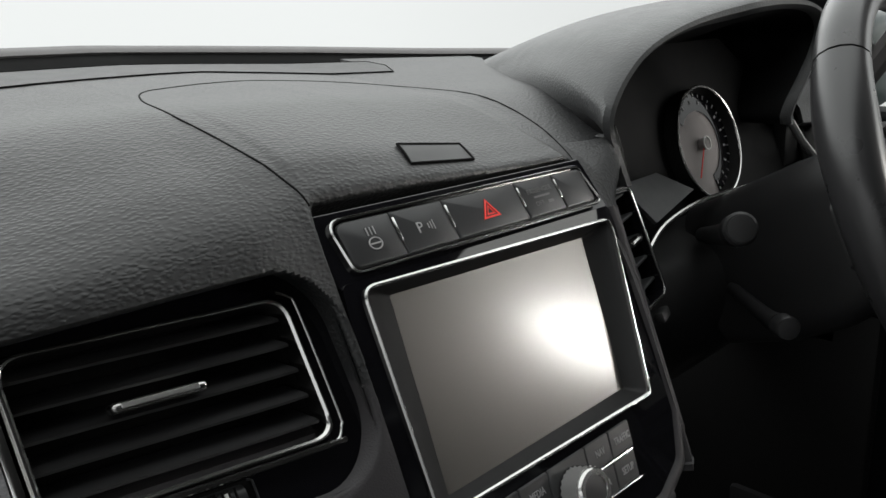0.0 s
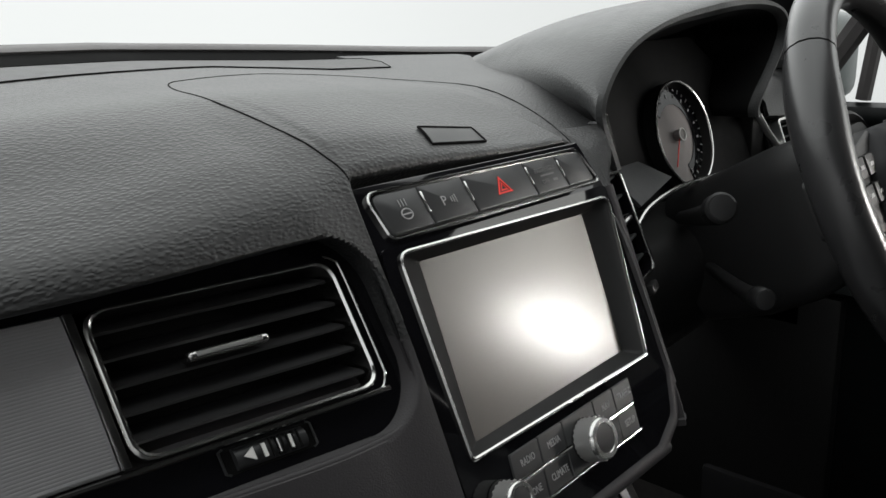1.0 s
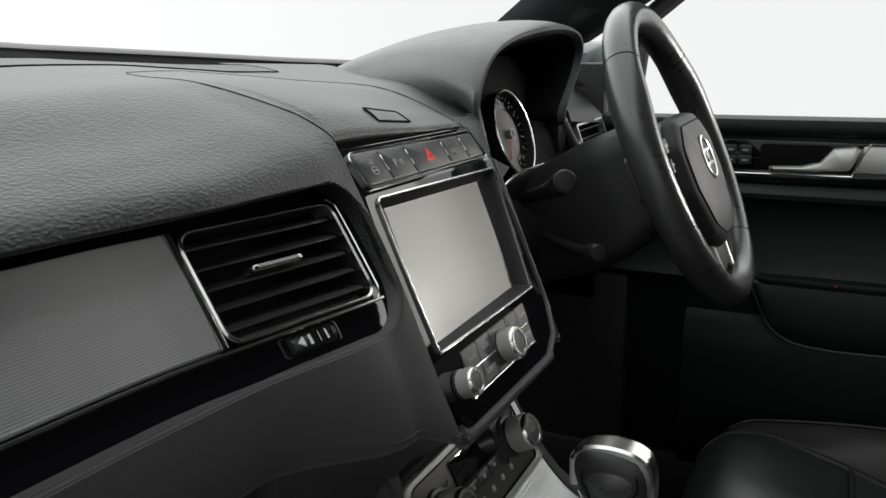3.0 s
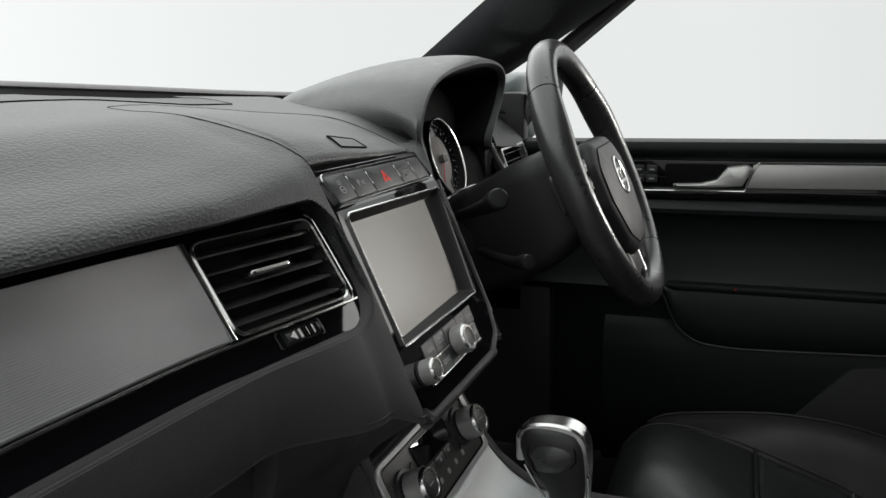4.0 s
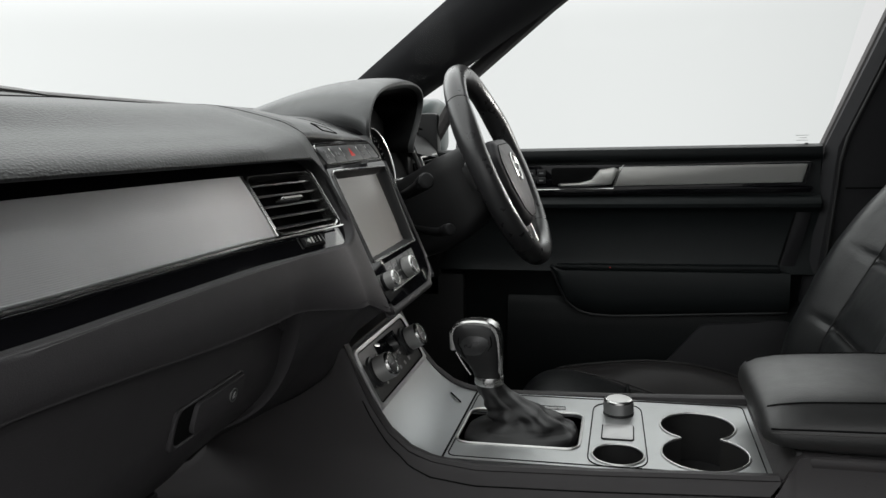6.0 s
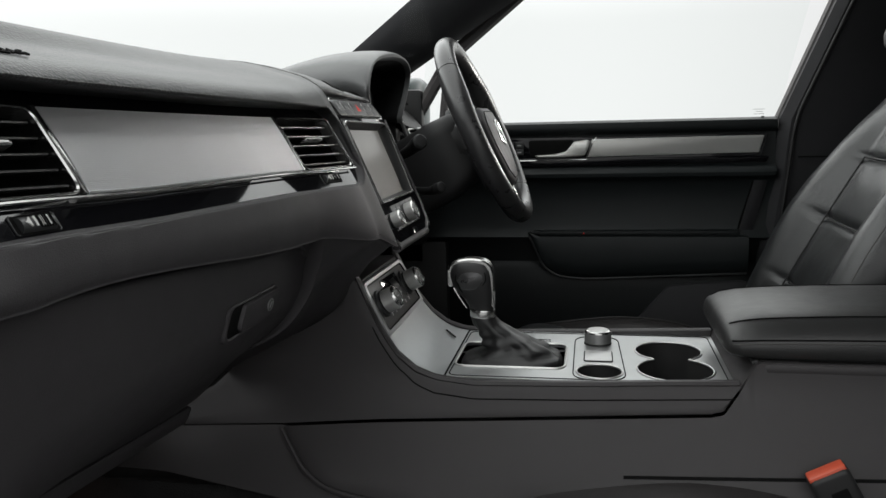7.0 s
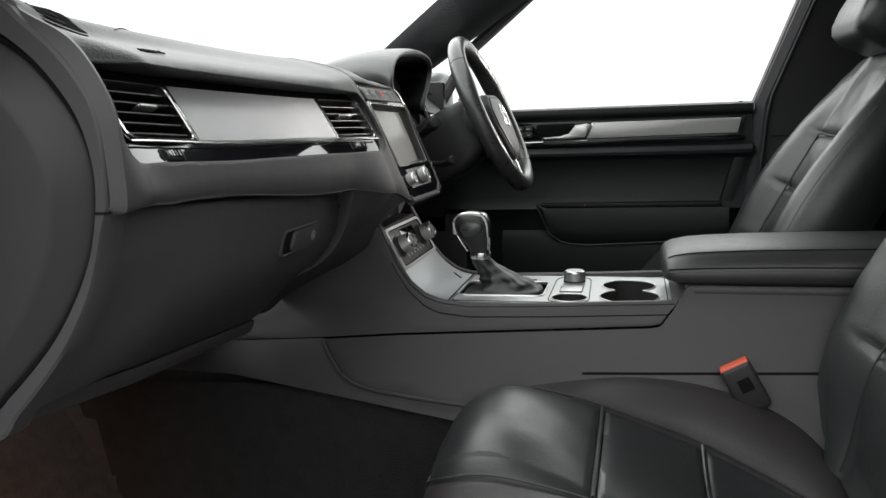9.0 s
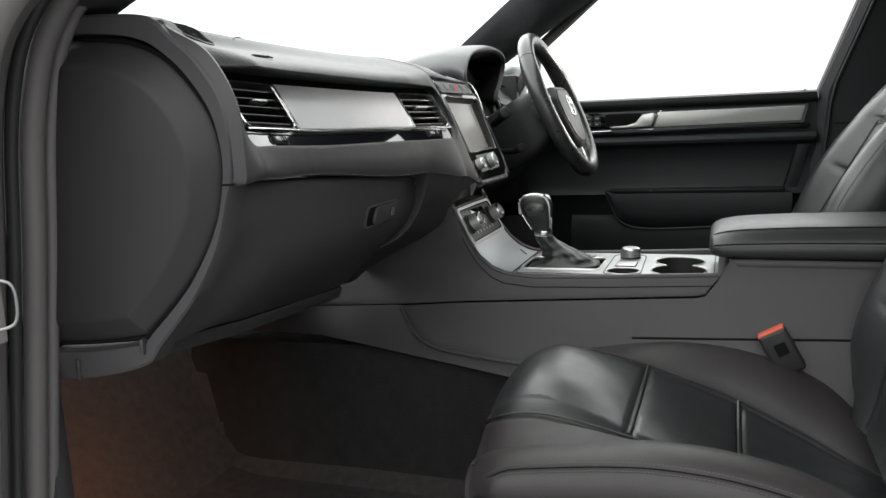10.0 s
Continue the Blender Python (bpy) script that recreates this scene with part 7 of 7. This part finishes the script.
prof = [(0.3740, -0.156, 0.069, 0.053, 0.0), (0.3790, -0.157, 0.066, 0.050, 0.1), (0.3830, -0.161, 0.058, 0.043, 0.4), (0.3880, -0.163, 0.050, 0.036, 0.8), (0.3950, -0.158, 0.041, 0.031, 1.0), (0.4030, -0.149, 0.033, 0.027, 1.0), (0.4110, -0.137, 0.026, 0.0235, 0.8), (0.4200, -0.125, 0.0205, 0.0205, 0.5), (0.4290, -0.1175, 0.0180, 0.0180, 0.2), (0.4345, -0.1155, 0.0165, 0.0165, 0.0)]
for q in smooth_line([(a, b, c) for a, b, c, d, e in prof], 4):
    z, cy, ry = q
    i = min(len(prof) - 1, max(0, next((k for k, r in enumerate(prof) if r[0] >= z - 1e-6), len(prof) - 1)))
    rx, wr = prof[i][3], prof[i][4]
    if i > 0:
        t = (z - prof[i - 1][0]) / (prof[i][0] - prof[i - 1][0])
        rx, wr = prof[i - 1][3] + (rx - prof[i - 1][3]) * t, prof[i - 1][4] + (wr - prof[i - 1][4]) * t
    cx = -0.022 + 0.010 * smoothstep((z - 0.38) / 0.05)
    loop = []
    for k in range(48):
        a = 2 * math.pi * k / 48
        sq_ = 1.0 / max(abs(math.cos(a)) ** 3 + abs(math.sin(a)) ** 3, 0.4) ** (1 / 3) if z < 0.384 else 1.0
        f = 1 + wr * (0.13 * math.sin(4 * a + z * 60) * abs(math.sin(2 * a + 1.1)) + 0.08 * math.sin(7 * a - z * 190 + 1.0) + 0.05 * math.sin(z * 520 + 2.2 * math.sin(a)) + 0.035 * noise.noise(Vector((6 * math.cos(a), 6 * math.sin(a), z * 90))))
        loop.append(V(cx + rx * sq_ * f * math.cos(a), cy + ry * sq_ * f * math.sin(a), z))
    loops.append(loop)
part("boot", rings(loops), BOOTM, gear, "creased black leather gaiter", angle=60)
KX = -0.012
part("collar", lathe([(0.0, 0.0), (0.0178, 0.0), (0.0182, 0.002), (0.0182, 0.009), (0.0175, 0.011), (0.0, 0.011)], axes((KX, -0.1150, 0.4325), (1, 0, 0), (0, 1, 0.06)), 28), CHROME, gear, "chrome collar")
loops = []
for z, cy, ry, rx in ((0.4400, -0.1140, 0.0165, 0.0165), (0.4480, -0.1135, 0.0180, 0.0175), (0.4580, -0.1110, 0.0215, 0.0195), (0.4660, -0.1070, 0.0255, 0.0215), (0.4760, -0.1030, 0.0290, 0.0230), (0.4880, -0.1010, 0.0305, 0.0235), (0.4980, -0.1000, 0.0300, 0.0220), (0.5055, -0.0995, 0.0275, 0.0190), (0.5095, -0.0990, 0.0230, 0.0140), (0.5110, -0.0990, 0.0160, 0.0080)):
    loops.append([V(KX + 0.76 * rx * math.copysign(abs(math.cos(a)) ** 0.8, math.cos(a)), cy + ry * math.copysign(abs(math.sin(a)) ** 0.8, math.sin(a)), z) for a in [2 * math.pi * k / 32 for k in range(32)]])
knob = part("knob", rings(loops), BOOTM, gear, "black leather gear knob", angle=60)
arch = smooth_line([(-0.1315, 0.446, 0), (-0.1320, 0.462, 0), (-0.1325, 0.480, 0), (-0.1315, 0.495, 0), (-0.1270, 0.506, 0), (-0.1170, 0.5125, 0), (-0.1000, 0.5145, 0), (-0.0830, 0.5120, 0), (-0.0730, 0.5060, 0), (-0.0685, 0.498, 0)], 5)
loops = []
for i, p in enumerate(arch):
    w = 0.0090 + 0.002 * math.sin(math.pi * i / (len(arch) - 1))
    c = V(0, -0.100, 0.478)
    q = V(0, p.x, p.y)
    d = (c - q).normalized()
    loops.append([V(KX + a, q.y + d.y * b, q.z + d.z * b) for a, b in ((-w, 0.006), (-w, 0.002), (-w + 0.002, 0.0), (w - 0.002, 0.0), (w, 0.002), (w, 0.006))])
part("arch", rings(loops), CHROME, knob, "chrome arch over the knob")
part("edge_strip", tube(smooth_line([(KX - 0.010, -0.1318, 0.470), (KX - 0.010, -0.1325, 0.458), (KX - 0.010, -0.1318, 0.446)], 4), 0.0016, 8), CHROME, knob)
part("edge_strip", tube(smooth_line([(KX - 0.010, -0.0765, 0.474), (KX - 0.011, -0.0850, 0.460), (KX - 0.011, -0.0945, 0.446)], 4), 0.0012, 8), CHROME, knob)
part("release_button", rbox((KX, -0.0715, 0.487), (0.014, 0.008, 0.026), 0.003, 2), SATIN, knob, "silver release button")
for s in (-1, 1):
    pl = [(-0.1010 + 0.0205 * math.copysign(abs(math.cos(a)) ** 0.7, math.cos(a)) * (1 - 0.18 * (math.sin(a) < 0)), 0.4850 + 0.0185 * math.copysign(abs(math.sin(a)) ** 0.7, math.sin(a))) for a in [2 * math.pi * k / 32 for k in range(32)]]
    swell = []
    for f in (1.0, 0.93, 0.80, 0.60, 0.35, 0.12):
        swell.append([V(KX + s * (0.0166 + 0.0030 * (1 - f * f) - 9.0 * (0.485 + (p[1] - 0.485) * f - 0.484) ** 2 - 5 * ((p[0] + 0.101) * f) ** 2), -0.101 + (p[0] + 0.101) * f, 0.485 + (p[1] - 0.485) * f) for p in pl])
    part("leather_inset", rings(swell, cap="end"), RIMLEATHER, knob, "padded leather inset", angle=70)
    part("grip_seam", tube([V(KX + s * (0.0172 - 3.0 * (p[1] - 0.484) ** 2 * 4 - 6 * (p[0] + 0.101) ** 2), p[0], p[1]) for p in pl], 0.0011, 6, closed=True), GAP, knob)

# ---- armrest ----
ARM = [(-0.4185, 0.070, 0.4270, 0.4370), (-0.4190, 0.088, 0.4225, 0.4430), (-0.4215, 0.100, 0.4190, 0.4480), (-0.4270, 0.108, 0.4165, 0.4530), (-0.4380, 0.1125, 0.4145, 0.4580), (-0.4600, 0.1155, 0.4135, 0.4625), (-0.4950, 0.1170, 0.4130, 0.4655), (-0.56, 0.1178, 0.4130, 0.4685), (-0.66, 0.118, 0.4130, 0.4705), (-0.76, 0.118, 0.4130, 0.4715), (-0.82, 0.116, 0.4140, 0.4700), (-0.84, 0.105, 0.4180, 0.4620)]


def arm_section(y, w, z0, z1):
    """Half the lid's outline, from the foot of its side up to the middle."""
    h = z1 - z0
    half = [(w - 0.012, z0), (w - 0.003, z0 + 0.003), (w, z0 + 0.14 * h), (w + 0.0005, z0 + 0.36 * h), (w - 0.002, z0 + 0.50 * h), (w - 0.006, z0 + 0.62 * h), (w - 0.014, z0 + 0.77 * h), (w - 0.027, z0 + 0.88 * h), (w - 0.045, z0 + 0.945 * h), (w * 0.40, z0 + 0.985 * h), (0.0, z1)]
    return [V(CX - a, y, b) for a, b in half] + [V(CX + a, y, b) for a, b in half[::-1][1:]]


arm = part("armrest", rings([arm_section(*q) for q in ARM]), ARMM, console, "padded black leather armrest lid with double stitching", angle=80)
for off, m, r in ((0.0, GAP, 0.0010), (0.0042, THREAD, 0.0008)):
    for s in (-1, 1):
        ln = []
        for y, w, z0, z1 in ARM[3:-1]:
            h = z1 - z0
            ln.append(V(CX + s * (w - 0.0018 + 0.15 * off), y, z0 + 0.52 * h - off))
        part("stitch_line", tube(smooth_line(ln, 4), r, 6), m, arm)
for s in (-1, 1):
    part("top_seam", tube(smooth_line([V(CX + s * (w - 0.030), y, z0 + 0.895 * (z1 - z0) + 0.0002) for y, w, z0, z1 in ARM[3:-1]], 4), 0.0010, 6), GAP, arm)
part("lid_shell", rbox((CX, -0.635, 0.410), (0.222, 0.37, 0.008), 0.003), BLACK, arm)

# ---- seat belt buckle ----
buckle = thing("seat_belt_buckle", (-0.203, -0.55, 0.20), "black seat belt buckle with a red release button", "seat belt buckle")
BK = Matrix.Translation((-0.203, -0.512, 0.318)) @ Matrix(((0, 1, 0, 0), (-0.88, 0, 0.475, 0), (0.475, 0, 0.88, 0), (0, 0, 0, 1)))
part("body", rbox((0, 0, -0.038), (0.044, 0.026, 0.072), 0.006, 3, M=BK), BLACK, buckle)
part("release", rbox((0, 0, -0.0035), (0.041, 0.020, 0.008), 0.0025, 2, M=BK), BUCKLE_RED, buckle, "red release button")
part("label_plate", rbox((0.002, -0.0128, -0.032), (0.018, 0.0016, 0.020), 0.0006, 1, M=BK), GAP, buckle)
part("stalk", rbox((0, 0, -0.115), (0.026, 0.014, 0.10), 0.004, 2, M=BK), BLACK, buckle)
